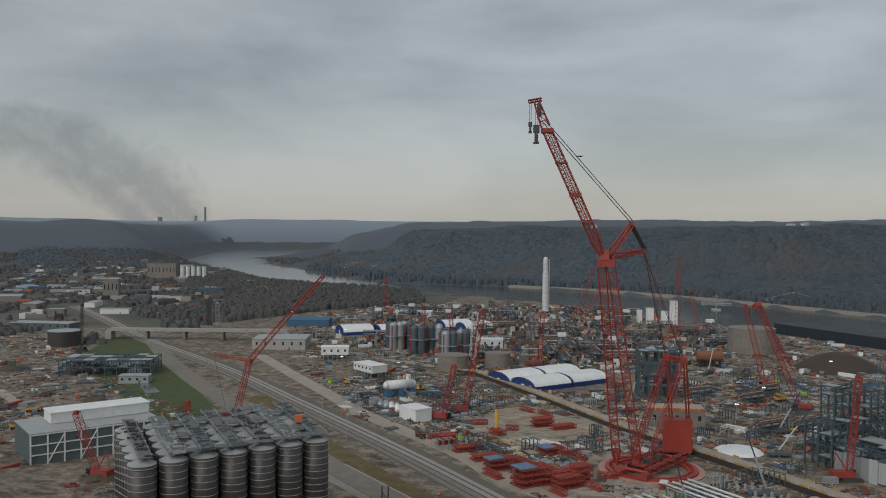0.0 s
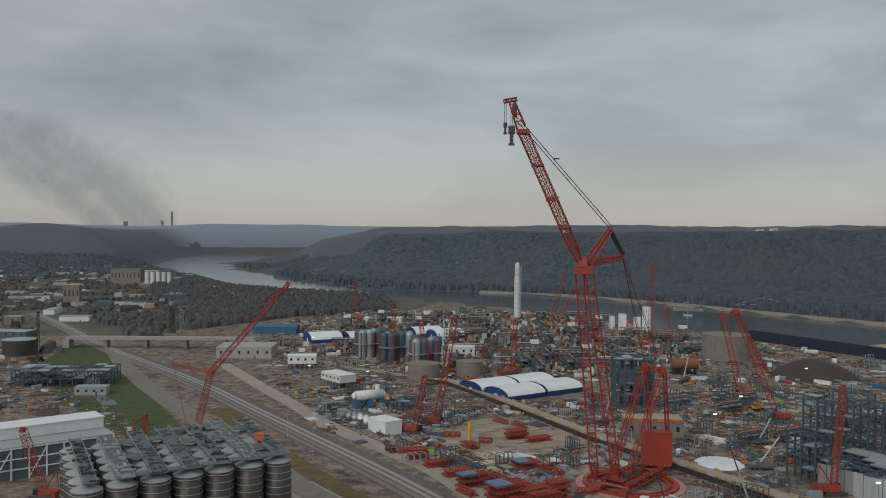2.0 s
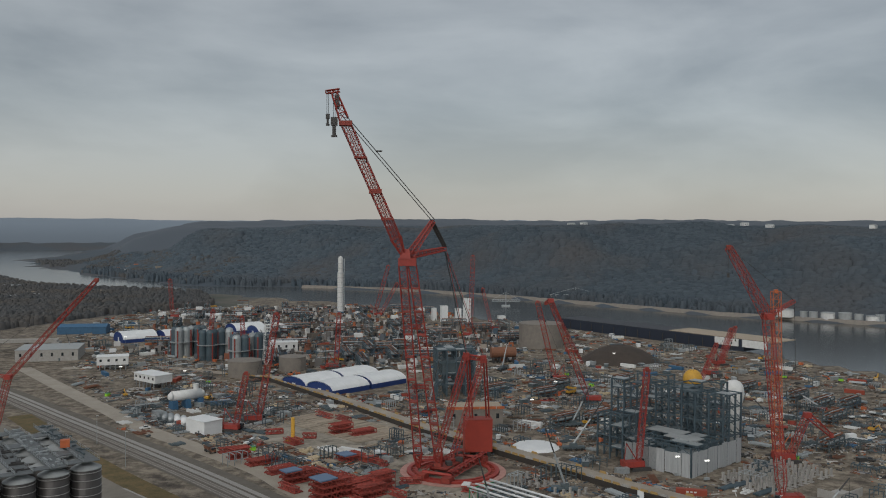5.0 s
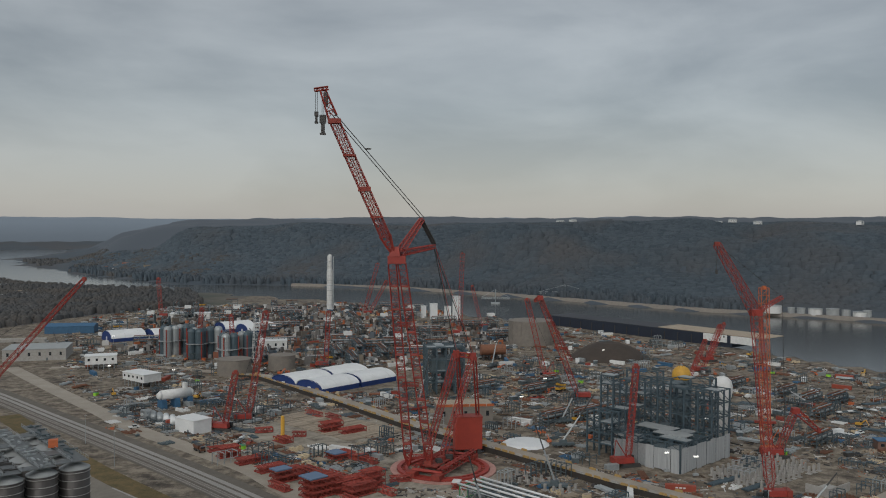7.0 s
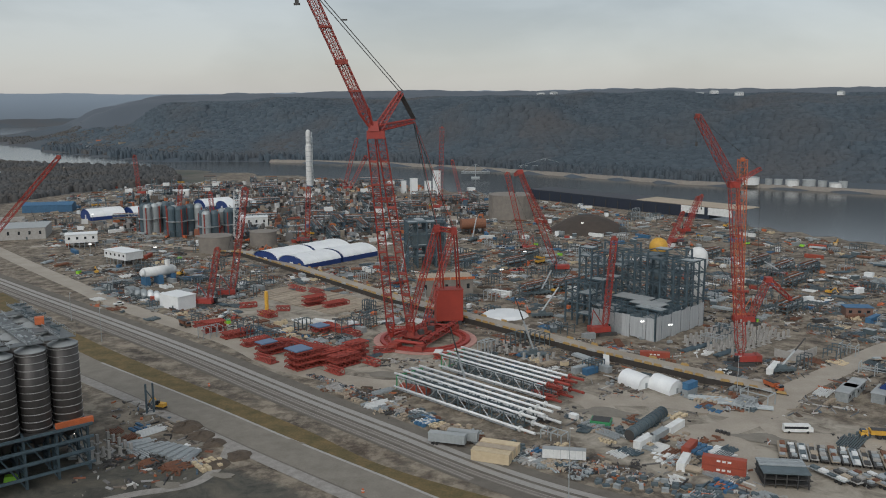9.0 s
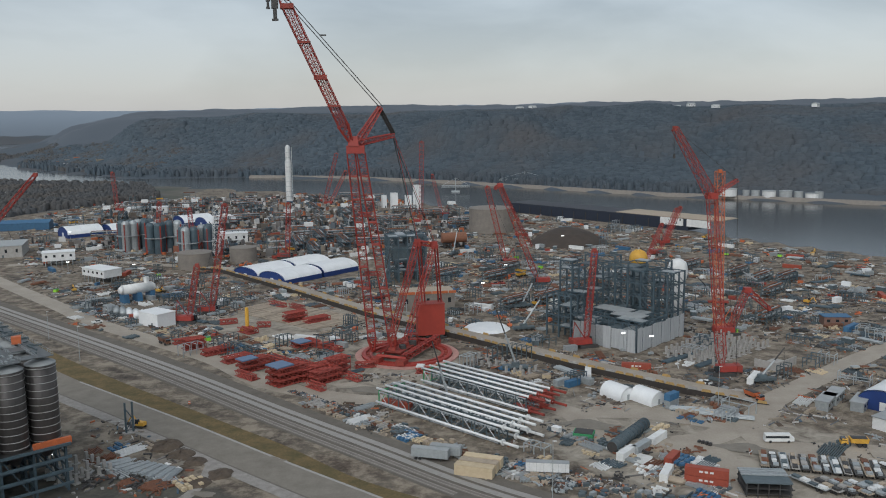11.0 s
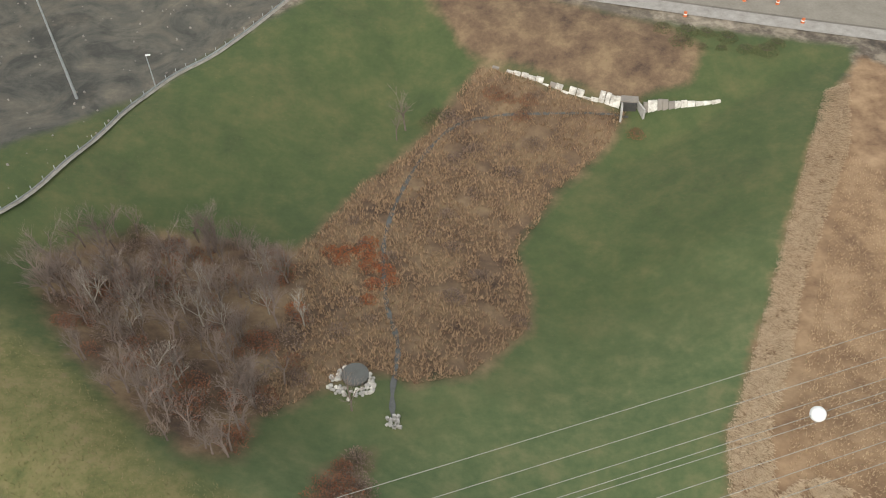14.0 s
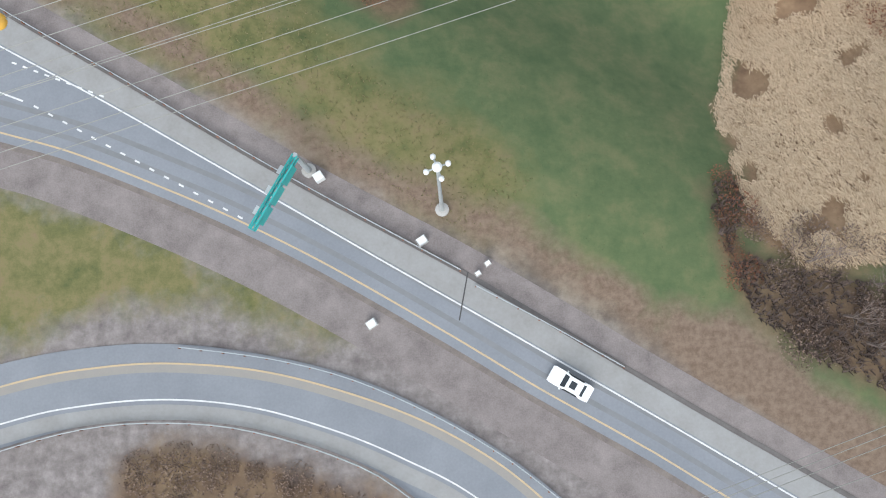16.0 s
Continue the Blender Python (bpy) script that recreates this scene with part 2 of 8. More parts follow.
BANK_NEAR = [(2600, -900), (1400, -100), (700, 300), (450, 520), (343, 650), (277, 758), (200, 880), (110, 975), (-20, 1100),
             (-150, 1230), (-400, 1390), (-600, 1440), (-771, 1532), (-1049, 1876), (-1499, 2433), (-1750, 3000), (-1950, 3700), (-2080, 4300)]
BANK_FAR = [(3000, -300), (1800, 300), (900, 700), (515, 976), (393, 1063), (313, 1112), (61, 1352), (-123, 1492), (-300, 1545),
            (-516, 1570), (-625, 1680), (-796, 1838), (-1124, 2236), (-1360, 2640), (-1410, 2780), (-1400, 2920), (-1480, 3250), (-1620, 3650), (-1820, 4300)]
RIVER = BANK_NEAR + BANK_FAR[::-1]
BOWL = [(-4, 199), (-34, 172), (-56, 144), (-92, 104), (-64, 62), (-30, 32), (8, 12), (40, -8), (70, 30), (58, 60), (68, 97), (84, 130), (96, 152),
        (60, 164), (24, 181)]


def land(x, y):
    """Height of the ground."""
    x, y = np.asarray(x, float), np.asarray(y, float)
    s = 0.565 * (x + 18) + 0.826 * (y - 16)
    z = 16 * (1 - smooth((s - 9) / 95))
    z = np.where(s < -60, 16 + 0.0 * s, z)
    d = signed(x, y, BOWL)
    z = z - 11 * smooth(d / 42) * smooth((s - 9) / 30)
    near = (s < 170) & (s > 8) & (y < 180)
    z = z + np.where(near, 0.35 * waves(x, y, 26, 3) * smooth((s - 8) / 12), 0)
    r = np.hypot(x, y)
    # river bed, banks and hills
    dr = signed(x, y, RIVER)
    wet = smooth((dr + 14) / 14)
    z = z * (1 - wet) - 8 * wet
    dn, df = seg_dist(x, y, BANK_NEAR), seg_dist(x, y, BANK_FAR)
    far_side = (df < dn) & (dr < 0)
    az = np.degrees(np.arctan2(x, np.maximum(y, 1.0)))
    crest = np.interp(az, [-27, -24, -21, -17, -10, 0, 12, 40], [0.16, 0.3, 0.72, 0.92, 1.03, 1.06, 1.1, 1.1])
    spur = 1 + 0.42 * waves(x, y, 520, 9) * smooth((df - 40) / 120)
    hill = (98 + 20 * smooth((r - 2300) / 1800) + 6 * waves(x, y, 900, 5) + 6 * waves(x, y, 260, 6)) * crest * smooth((df - 25) * spur / 430)
    z = np.where(far_side, z + hill, z)
    left = (~far_side) & (dr < 0) & (y > 0)
    lh = (93 + 10 * smooth((r - 2600) / 1500) + 7 * waves(x, y, 1100, 7) + 3 * waves(x, y, 300, 8)) * smooth((r - 2100) / 700) * smooth((dn - 25) / 230)
    z = np.where(left, z + lh + 15 * np.exp(-((x + 1880) ** 2 + (y - 2420) ** 2) / 120 ** 2), z)
    ridge = (124 + 6 * waves(x, y, 1300, 12) + 3 * waves(x, y, 420, 13)) * smooth((r - 4050) / 560) * (y > 0)
    z = np.where(r > 4050, np.maximum(z, ridge), z)
    return z


SCRUB = [(16, 161), (29, 154), (46, 143), (42, 137), (36, 131), (28, 123), (24, 116), (19, 109), (20, 97), (18, 88), (7, 77), (-2, 75), (-6, 77), (-13, 76), (-24, 66),
         (-24, 57), (-31, 57), (-40, 65), (-50, 76), (-58, 88), (-62, 100), (-50, 110), (-34, 111), (-22, 109), (-11, 129), (-1, 139), (6, 149)]
SCRUB_LOW = [(-14.9, 55.6), (-11, 62), (-8, 62), (-9.1, 57.9), (-7.5, 52.2), (-10.2, 48.1), (-5.3, 46.6), (-1.3, 39.7), (-2.1, 37.0), (-4.7, 35.6), (-8.6, 38.3), (-11.3, 41.8), (-15.3, 44.4), (-15.4, 49.5)]
LOOP_SCRUB = [(-36, -9.8), (-29.1, -9.5), (-20.3, -11.3), (-12.2, -14.2), (-6.4, -17.0), (2, -32), (-30, -40), (-40, -22), (-37.5, -14.4)]
REEDS = [(75, 121), (58, 89), (49.8, 74.4), (41.4, 60.4), (38.9, 50.4), (38.5, 40), (36, 31), (32.5, 23.7), (32.7, 16.8), (32, 9), (38.7, 4.2), (50, 4), (66, 8), (90, 40), (120, 80), (110, 130), (96, 150)]
DIRT_LOT = [(-5, 202), (-17, 196), (-30, 178), (-52, 150), (-61, 126), (-69, 108), (-110, 60), (-300, 120), (-300, 240), (-91, 260), (-57, 240), (-26, 217)]
DRY = [(-60, 80), (-48, 72), (-32, 54), (-24, 52), (-16, 40), (-8, 30), (10, 16), (2, 10), (-20, 26), (-50, 44), (-80, 60)]
VERGE = [(-62, 24), (-48.2, 18.8), (-40.9, 16.4), (-36.1, 14.8), (-28.3, 10.0), (-17.1, 3.7), (-11.8, 1.5), (-18.4, 2.3), (-25.5, 4.6), (-36.4, 5.7), (-48.6, 4.8), (-66, 4)]
THICKET = [(28.2, 14.1), (31.8, 16.1), (33.0, 12.6), (30.4, 7.0), (37.6, 4.6), (46.0, 2.1), (60, 2), (62, -12), (44.4, -9.5), (37.7, -6.2), (31.2, -0.4), (28.6, 8)]
EMBANK = [(-2, 200), (20, 184), (40, 174), (57, 165), (64, 156), (60, 147), (46, 145), (29, 156), (14, 164)]
MEADOW = [(-560, 800), (-515, 690), (-462, 585), (-358, 476), (-240, 382), (-222, 402), (-300, 492), (-400, 615), (-455, 690)]
WOOD_FLOOR = [(-600, 860), (-480, 840), (-430, 1000), (-330, 1150), (-420, 1370), (-760, 1510), (-1030, 1850), (-1130, 1820), (-860, 1400), (-640, 1150)]


VALE = [(-500, 770), (-620, 960), (-900, 1050), (-1300, 1500), (-1500, 2300), (-2000, 2000), (-1400, 900), (-800, 760)]


def axis(near_lo, near_hi, step, growth=1.09, reach=4900):
    mid = list(np.arange(near_lo, near_hi, step))
    up, s = [near_hi], step
    while up[-1] < reach:
        s = min(s * growth, 75)
        up.append(up[-1] + s)
    down, s = [near_lo], step
    while down[-1] > -reach:
        s = min(s * growth, 75)
        down.append(down[-1] - s)
    return np.array(down[:0:-1] + mid + up)


gx, gy = axis(-110, 130, 1.5), axis(-60, 215, 1.5, 1.05)
X, Y = np.meshgrid(gx, gy)
Z = land(X, Y)
ground_me = bpy.data.meshes.new("ground")
nx, ny = len(gx), len(gy)
idx = np.arange(nx * ny).reshape(ny, nx)
quads = np.stack([idx[:-1, :-1], idx[:-1, 1:], idx[1:, 1:], idx[1:, :-1]], -1).reshape(-1, 4)
ground_me.from_pydata(np.stack([X, Y, Z], -1).reshape(-1, 3).tolist(), [], quads.tolist())
ground_me.polygons.foreach_set("use_smooth", [True] * len(ground_me.polygons))
fx, fy = X.ravel(), Y.ravel()
rr = np.hypot(fx, fy)
sline = 0.565 * (fx + 18) + 0.826 * (fy - 16)


def cover(name, weights):
    """Stores how far a kind of land cover reaches, in metres inside its edge."""
    att = ground_me.attributes.new(name, "FLOAT", "POINT")
    att.data.foreach_set("value", np.clip(weights, -60, 60).astype(np.float32))


bowl_d = np.maximum(signed(fx, fy, BOWL), np.where(np.hypot(fx, fy - 40) < 220, 22 - np.abs(sline - 31), -60))
cover("grass", np.maximum(bowl_d, signed(fx, fy, MEADOW)))
cover("scrub", np.maximum(signed(fx, fy, SCRUB), np.maximum(np.maximum(signed(fx, fy, SCRUB_LOW), signed(fx, fy, LOOP_SCRUB)), np.maximum(signed(fx, fy, EMBANK), signed(fx, fy, THICKET)))))
cover("reeds", signed(fx, fy, REEDS))
cover("dirt", signed(fx, fy, DIRT_LOT))
cover("dry", np.maximum(signed(fx, fy, DRY), signed(fx, fy, VERGE) + 1.0))
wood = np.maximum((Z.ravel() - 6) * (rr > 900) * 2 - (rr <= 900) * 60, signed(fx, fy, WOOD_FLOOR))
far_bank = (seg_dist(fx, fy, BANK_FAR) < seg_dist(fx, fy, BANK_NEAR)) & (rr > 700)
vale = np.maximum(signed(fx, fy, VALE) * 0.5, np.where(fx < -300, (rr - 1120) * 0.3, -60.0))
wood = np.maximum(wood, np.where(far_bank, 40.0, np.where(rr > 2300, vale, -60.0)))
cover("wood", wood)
cover("vale", vale)
cover("hay", np.where(np.hypot(fx, fy) < 150, (70 - fy) * 0.3 + 0.12 * fx, -60.0))
MUD_PADS = ([(40, 300), (62, 318), (110, 300), (150, 262), (190, 230), (170, 200), (95, 213), (60, 240), (45, 262)], [(-112, 468), (-60, 500), (-10, 440), (0, 400), (-40, 385), (-100, 400), (-132, 430)], [(-30, 372), (20, 372), (30, 345), (0, 322), (-60, 330), (-90, 372), (-60, 380)])
cover("mud", np.max([signed(fx, fy, p) for p in MUD_PADS], axis=0))
cover("grit", np.where(np.hypot(fx, fy) < 220, 5.5 - sline, -60.0))
BARE = [(19, 1.5), (24, 1.2), (29.5, 0.2), (36, -6.5), (48, -14), (44, -22), (30, -10.5), (22, -5)]
cover("soil", np.maximum(signed(fx, fy, BARE), np.where(np.hypot(fx, fy) < 130, 1.9 - np.abs(sline - 8.0 - 1.0 * np.sin(fx * 0.13)), -60.0)))


def ground_material():
    m = bpy.data.materials.new("ground_surface")
    m.use_nodes = True
    n, l = m.node_tree.nodes, m.node_tree.links
    b = n["Principled BSDF"]
    b.inputs["Roughness"].default_value = 0.92
    pos = n.new("ShaderNodeNewGeometry").outputs["Position"]

    def fbm(size, detail=7.0, rough=0.65, distort=0.0):
        t = n.new("ShaderNodeTexNoise")
        t.inputs["Scale"].default_value, t.inputs["Detail"].default_value = 1 / size, detail
        t.inputs["Roughness"].default_value, t.inputs["Distortion"].default_value = rough, distort
        l.new(pos, t.inputs["Vector"])
        return t.outputs["Fac"]

    def rampc(fac, stops):
        r = n.new("ShaderNodeValToRGB")
        e = r.color_ramp.elements
        e[0].position, e[0].color = stops[0][0], (*stops[0][1], 1)
        e[1].position, e[1].color = stops[-1][0], (*stops[-1][1], 1)
        for p, c in stops[1:-1]:
            k = e.new(p)
            k.color = (*c, 1)
        l.new(fac, r.inputs["Fac"])
        return r.outputs["Color"]

    def blend(fac, a, c):
        x = n.new("ShaderNodeMix")
        x.data_type = "RGBA"
        l.new(fac, x.inputs[0])
        l.new(a, x.inputs[6])
        l.new(c, x.inputs[7])
        return x.outputs[2]

    def mask(name, jag, soft, size):
        a = n.new("ShaderNodeAttribute")
        a.attribute_name = name
        mm = n.new("ShaderNodeMath")
        mm.operation = "MULTIPLY_ADD"
        l.new(fbm(size, 6.0), mm.inputs[0])
        mm.inputs[1].default_value = jag * 2
        l.new(a.outputs["Fac"], mm.inputs[2])
        mr = n.new("ShaderNodeMapRange")
        mr.inputs["From Min"].default_value, mr.inputs["From Max"].default_value = jag - soft, jag + soft
        l.new(mm.outputs[0], mr.inputs["Value"])
        return mr.outputs["Result"]

    wide, mid_, small = fbm(38, 8, 0.62), fbm(7, 9, 0.72), fbm(0.8, 6, 0.7)
    yard = rampc(wide, [(0.36, (0.040, 0.032, 0.025)), (0.45, (0.11, 0.088, 0.066)), (0.54, (0.225, 0.19, 0.145)), (0.64, (0.085, 0.058, 0.038))])
    yard2 = rampc(mid_, [(0.40, (0.030, 0.025, 0.021)), (0.48, (0.125, 0.103, 0.08)), (0.58, (0.34, 0.295, 0.23))])
    half = n.new("ShaderNodeValue")
    half.outputs[0].default_value = 0.55
    base = blend(half.outputs[0], yard, yard2)
    grass = rampc(mid_, [(0.30, (0.034, 0.054, 0.018)), (0.46, (0.050, 0.075, 0.024)), (0.62, (0.082, 0.092, 0.034)), (0.80, (0.13, 0.112, 0.052))])
    grass = blend(rampc(small, [(0.35, (0, 0, 0)), (0.85, (0.6, 0.6, 0.6))]), grass, rampc(wide, [(0.35, (0.036, 0.052, 0.018)), (0.5, (0.06, 0.074, 0.025)), (0.62, (0.095, 0.082, 0.036))]))
    scrub = rampc(mid_, [(0.33, (0.055, 0.034, 0.023)), (0.47, (0.118, 0.076, 0.046)), (0.63, (0.195, 0.135, 0.078))])
    reeds = rampc(mid_, [(0.32, (0.12, 0.070, 0.040)), (0.48, (0.215, 0.136, 0.077)), (0.66, (0.32, 0.218, 0.13))])
    dirt = blend(half.outputs[0], rampc(mid_, [(0.30, (0.042, 0.041, 0.037)), (0.46, (0.060, 0.058, 0.050)), (0.58, (0.105, 0.096, 0.078)), (0.70, (0.20, 0.17, 0.13))]), rampc(fbm(16, 9, 0.7, 1.5), [(0.40, (0.030, 0.030, 0.026)), (0.48, (0.075, 0.075, 0.062)), (0.56, (0.11, 0.098, 0.075)), (0.66, (0.16, 0.138, 0.105))]))
    dry = rampc(fbm(3.5, 9, 0.75), [(0.30, (0.060, 0.078, 0.024)), (0.46, (0.116, 0.116, 0.040)), (0.58, (0.168, 0.144, 0.062)), (0.72, (0.184, 0.132, 0.076))])
    # bluish grey of the wood cover is distance haze put into the colour
    hazy_wood = rampc(fbm(260, 6, 0.6), [(0.42, (0.060, 0.080, 0.100)), (0.52, (0.068, 0.083, 0.098)), (0.62, (0.074, 0.080, 0.088))])
    pad = rampc(fbm(9, 9, 0.7, 0.8), [(0.34, (0.12, 0.10, 0.08)), (0.46, (0.25, 0.222, 0.18)), (0.60, (0.36, 0.325, 0.27))])
    c = blend(mask("mud", 6, 2.5, 14), base, pad)
    c = blend(mask("grit", 1.5, 1.5, 4), c, rampc(fbm(1.6, 8, 0.7), [(0.30, (0.115, 0.098, 0.094)), (0.5, (0.185, 0.163, 0.155)), (0.7, (0.275, 0.25, 0.238))]))
    c = blend(mask("dirt", 5, 1.5, 12), c, dirt)
    c = blend(mask("grass", 2.5, 1.2, 6), c, grass)
    c = blend(mask("hay", 4, 4, 8), c, blend(mask("grass", 2.5, 1.2, 6), c, rampc(fbm(4, 8, 0.7), [(0.34, (0.064, 0.098, 0.038)), (0.5, (0.088, 0.117, 0.048)), (0.68, (0.138, 0.140, 0.064))])))
    c = blend(mask("dry", 8, 2.5, 9), c, dry)
    c = blend(mask("scrub", 3, 1.5, 7), c, scrub)
    c = blend(mask("reeds", 3, 1.0, 8), c, reeds)
    c = blend(mask("soil", 3, 1.5, 5), c, rampc(small, [(0.35, (0.125, 0.085, 0.058)), (0.65, (0.20, 0.145, 0.105))]))
    c = blend(mask("vale", 6, 6, 60), c, rampc(fbm(70, 9, 0.7), [(0.34, (0.055, 0.066, 0.055)), (0.46, (0.085, 0.088, 0.07)), (0.56, (0.115, 0.105, 0.088)), (0.64, (0.17, 0.16, 0.145)), (0.74, (0.075, 0.08, 0.075))]))
    c = blend(mask("wood", 6, 6, 60), c, hazy_wood)
    l.new(c, b.inputs["Base Color"])
    bp = n.new("ShaderNodeBump")
    bp.inputs["Strength"].default_value, bp.inputs["Distance"].default_value = 0.7, 0.25
    l.new(mid_, bp.inputs["Height"])
    l.new(bp.outputs["Normal"], b.inputs["Normal"])
    return m


ground_me.materials.append(ground_material())
ground = tagged(new("ground", ground_me), "muddy brown gravel construction ground with grassy banks", "ground", kind="structure")

WATER = material("river_water", (0.055, 0.060, 0.060), (0.045, 0.050, 0.052), 40.0, 0.22, bump=0.0)
wn_ = WATER.node_tree.nodes["Principled BSDF"]
wn_.inputs["Roughness"].default_value = 0.16
wb = Shape()
near_pts, far_pts = BANK_NEAR, BANK_FAR
k = len(near_pts)
wb.faces([(x - 18, y - 18, -3.5) for x, y in near_pts] + [(x + 18, y + 18, -3.5) for x, y in far_pts], [(i, k + i, k + i + 1, i + 1) for i in range(k - 1)])
river = tagged(new("water", wb.mesh("water", WATER)), "calm grey river below wooded hills", "river", kind="structure")


# Roads: ribbons laid on the ground
def ribbon(name, line, widths, z, mat, label, category="road", parent=None, off=0.0):
    """A strip along a line, smoothed; off shifts it sideways."""
    pts = [Vector((*p, 0)) for p in line]
    fine = []
    for i in range(len(pts) - 1):
        p0, p1, p2, p3 = pts[max(i - 1, 0)], pts[i], pts[i + 1], pts[min(i + 2, len(pts) - 1)]
        for s in range(8):
            t = s / 8
            fine.append(0.5 * ((2 * p1) + (p2 - p0) * t + (2 * p0 - 5 * p1 + 4 * p2 - p3) * t * t + (3 * p1 - p0 - 3 * p2 + p3) * t ** 3))
    fine.append(pts[-1])
    s = Shape()
    vs = []
    for i, p in enumerate(fine):
        d = (fine[min(i + 1, len(fine) - 1)] - fine[max(i - 1, 0)]).normalized()
        nrm = Vector((-d.y, d.x, 0))
        u = i / (len(fine) - 1)
        w = widths if isinstance(widths, (int, float)) else widths[0] + (widths[1] - widths[0]) * u
        vs += [p + nrm * (off + w / 2) + Vector((0, 0, z)), p + nrm * (off - w / 2) + Vector((0, 0, z))]
    s.faces(vs, [(2 * i, 2 * i + 1, 2 * i + 3, 2 * i + 2) for i in range(len(fine) - 1)])
    ob = new(name, s.mesh(name, mat))
    if parent:
        ob.parent = parent
        return tagged(ob, label=label)
    return tagged(ob, label, category, kind="structure")


GRAVEL_ROAD = material("gravel_road", (0.235, 0.216, 0.184), (0.165, 0.148, 0.122), 5.0, 0.9, fine=0.5, bump=0.04)
MUD_ROAD = material("wet_mud_road", (0.395, 0.35, 0.29), (0.26, 0.224, 0.178), 11.0, 0.6, fine=0.6, bump=0.05)
ASPHALT = material("grey_asphalt", (0.215, 0.228, 0.248), (0.168, 0.18, 0.20), 6.0, 0.85, fine=0.25, stretch=(1, 1, 1))
SHOULDER = material("gravel_shoulder", (0.245, 0.215, 0.205), (0.135, 0.115, 0.110), 2.6, 0.95, fine=0.16, bump=0.05)
PALE_GRIT = material("pale_grit", (0.34, 0.325, 0.30), (0.20, 0.185, 0.17), 2.4, 0.95, fine=0.2, bump=0.05)
BALLAST = material("rail_ballast", (0.165, 0.148, 0.126), (0.105, 0.093, 0.078), 5.0, 0.95, fine=0.4, bump=0.05)
RAIL = material("worn_rail_steel", (0.40, 0.37, 0.34), (0.27, 0.24, 0.22), 1.0, 0.5, 0.3)
VERGE_GRASS = material("dry_verge_grass", (0.185, 0.125, 0.055), (0.065, 0.062, 0.024), 6.0, 0.95, fine=0.8, bump=0.1)
PAINT = material("white_road_paint", (0.68, 0.68, 0.67), (0.46, 0.46, 0.46), 0.8, 0.7)
PAINT_Y = material("yellow_road_paint", (0.50, 0.37, 0.21), (0.38, 0.31, 0.21), 0.8, 0.7)

RUT = material("wet_rut", (0.10, 0.088, 0.074), (0.16, 0.142, 0.12), 3.0, 0.7, fine=0.3)
RAIL_LINE = [(-760, 960), (-600, 815), (-485, 705), (-325, 572), (-220, 473), (-116, 373), (-50, 305), (-15, 270), (16, 239), (43, 218), (71, 203), (97, 192), (117, 184), (170, 164), (240, 142)]
STRIP_LINE = [(-250, 480), (-160, 378), (-80, 300), (-47, 269), (-20.5, 241), (12.3, 218), (41.5, 202.6), (81, 185), (114, 174.5), (200, 142)]
ACCESS_LINE = [(-520, 760), (-400, 610), (-300, 500), (-215, 418), (-143, 344), (-86, 293), (-51, 260), (-20, 232), (8, 207.5), (39, 189.5), (62, 180), (108, 163.5), (200, 133)]
rail_bed = ribbon("rail_bed", RAIL_LINE, (22, 17), 0.08, BALLAST, "grey ballast bed carrying several railway tracks", "railway")
for off in (-8.4, -4.2, 0.0, 4.2):
    for gauge in (-0.72, 0.72):
        ribbon("rail", RAIL_LINE if off > -5 else RAIL_LINE[:9], 0.26, 0.26, RAIL, "", parent=rail_bed, off=off * 0.9 + gauge)
    ribbon("sleepers", RAIL_LINE if off > -5 else RAIL_LINE[:9], 2.5, 0.14, CONCRETE if off in (0.0, 4.2) else CONCRETE_DARK, "weathered pale sleepers", parent=rail_bed, off=off * 0.9)
ribbon("verge_strip", STRIP_LINE, (13, 8.6), 0.09, VERGE_GRASS, "strip of dry brown-green grass beside the railway", "grass")
ribbon("access_road", ACCESS_LINE, (14, 14), 0.12, GRAVEL_ROAD, "wide grey gravel access road beside the railway")
ribbon("road_edge", ACCESS_LINE[4:], 4.4, 0.16, PALE_GRIT, "pale gravel edge of the access road", off=-8.9)
ribbon("road_edge", ACCESS_LINE[4:], 1.0, 0.17, CONCRETE, "pale kerb line of the access road", off=6.6)
ribbon("road_rut", ACCESS_LINE[4:], 0.7, 0.18, RUT, "dark wheel rut along the access road", off=-6.4)
ribbon("dirt_track", [(-66, 268), (-64.5, 259), (-64.5, 244), (-69.4, 232), (-84, 226), (-97, 218.4), (-116, 206)], 3.6, 0.115, PALE_GRIT, "pale gravel track curving into the silo yard", "track")
HAUL = [(-330, 640), (-262, 560), (-205, 495), (-168, 452), (-118, 405), (-88, 376), (-62, 343), (-30, 322), (-10, 318), (20, 322), (55, 300), (62, 270), (90, 268), (120, 290), (132, 306), (150, 322), (196, 361), (260, 410)]
ribbon("haul_road", HAUL, 11, 0.10, MUD_ROAD, "pale muddy haul road through the yard")
ribbon("haul_road", [(62, 300), (85, 296), (112, 280), (118, 262), (150, 255), (230, 232)], 13, 0.13, MUD_ROAD, "pale muddy haul road along the lorry park")
ribbon("haul_road", [(90, 275), (94, 255), (92, 232), (100, 218), (150, 205)], 12, 0.16, MUD_ROAD, "pale muddy track beside parked trailers")
TRENCH = [(-170, 625), (-132, 600), (-72, 524), (-20, 455), (26, 405), (68, 357), (106, 320), (132, 306)]
ribbon("trench_road", TRENCH, 8, 0.19, MUD_ROAD, "pale service road along the retaining wall")
ribbon("cross_road", [(-300, 640), (-235, 650), (-170, 625)], 9, 0.15, MUD_ROAD, "muddy road past the far sheds")
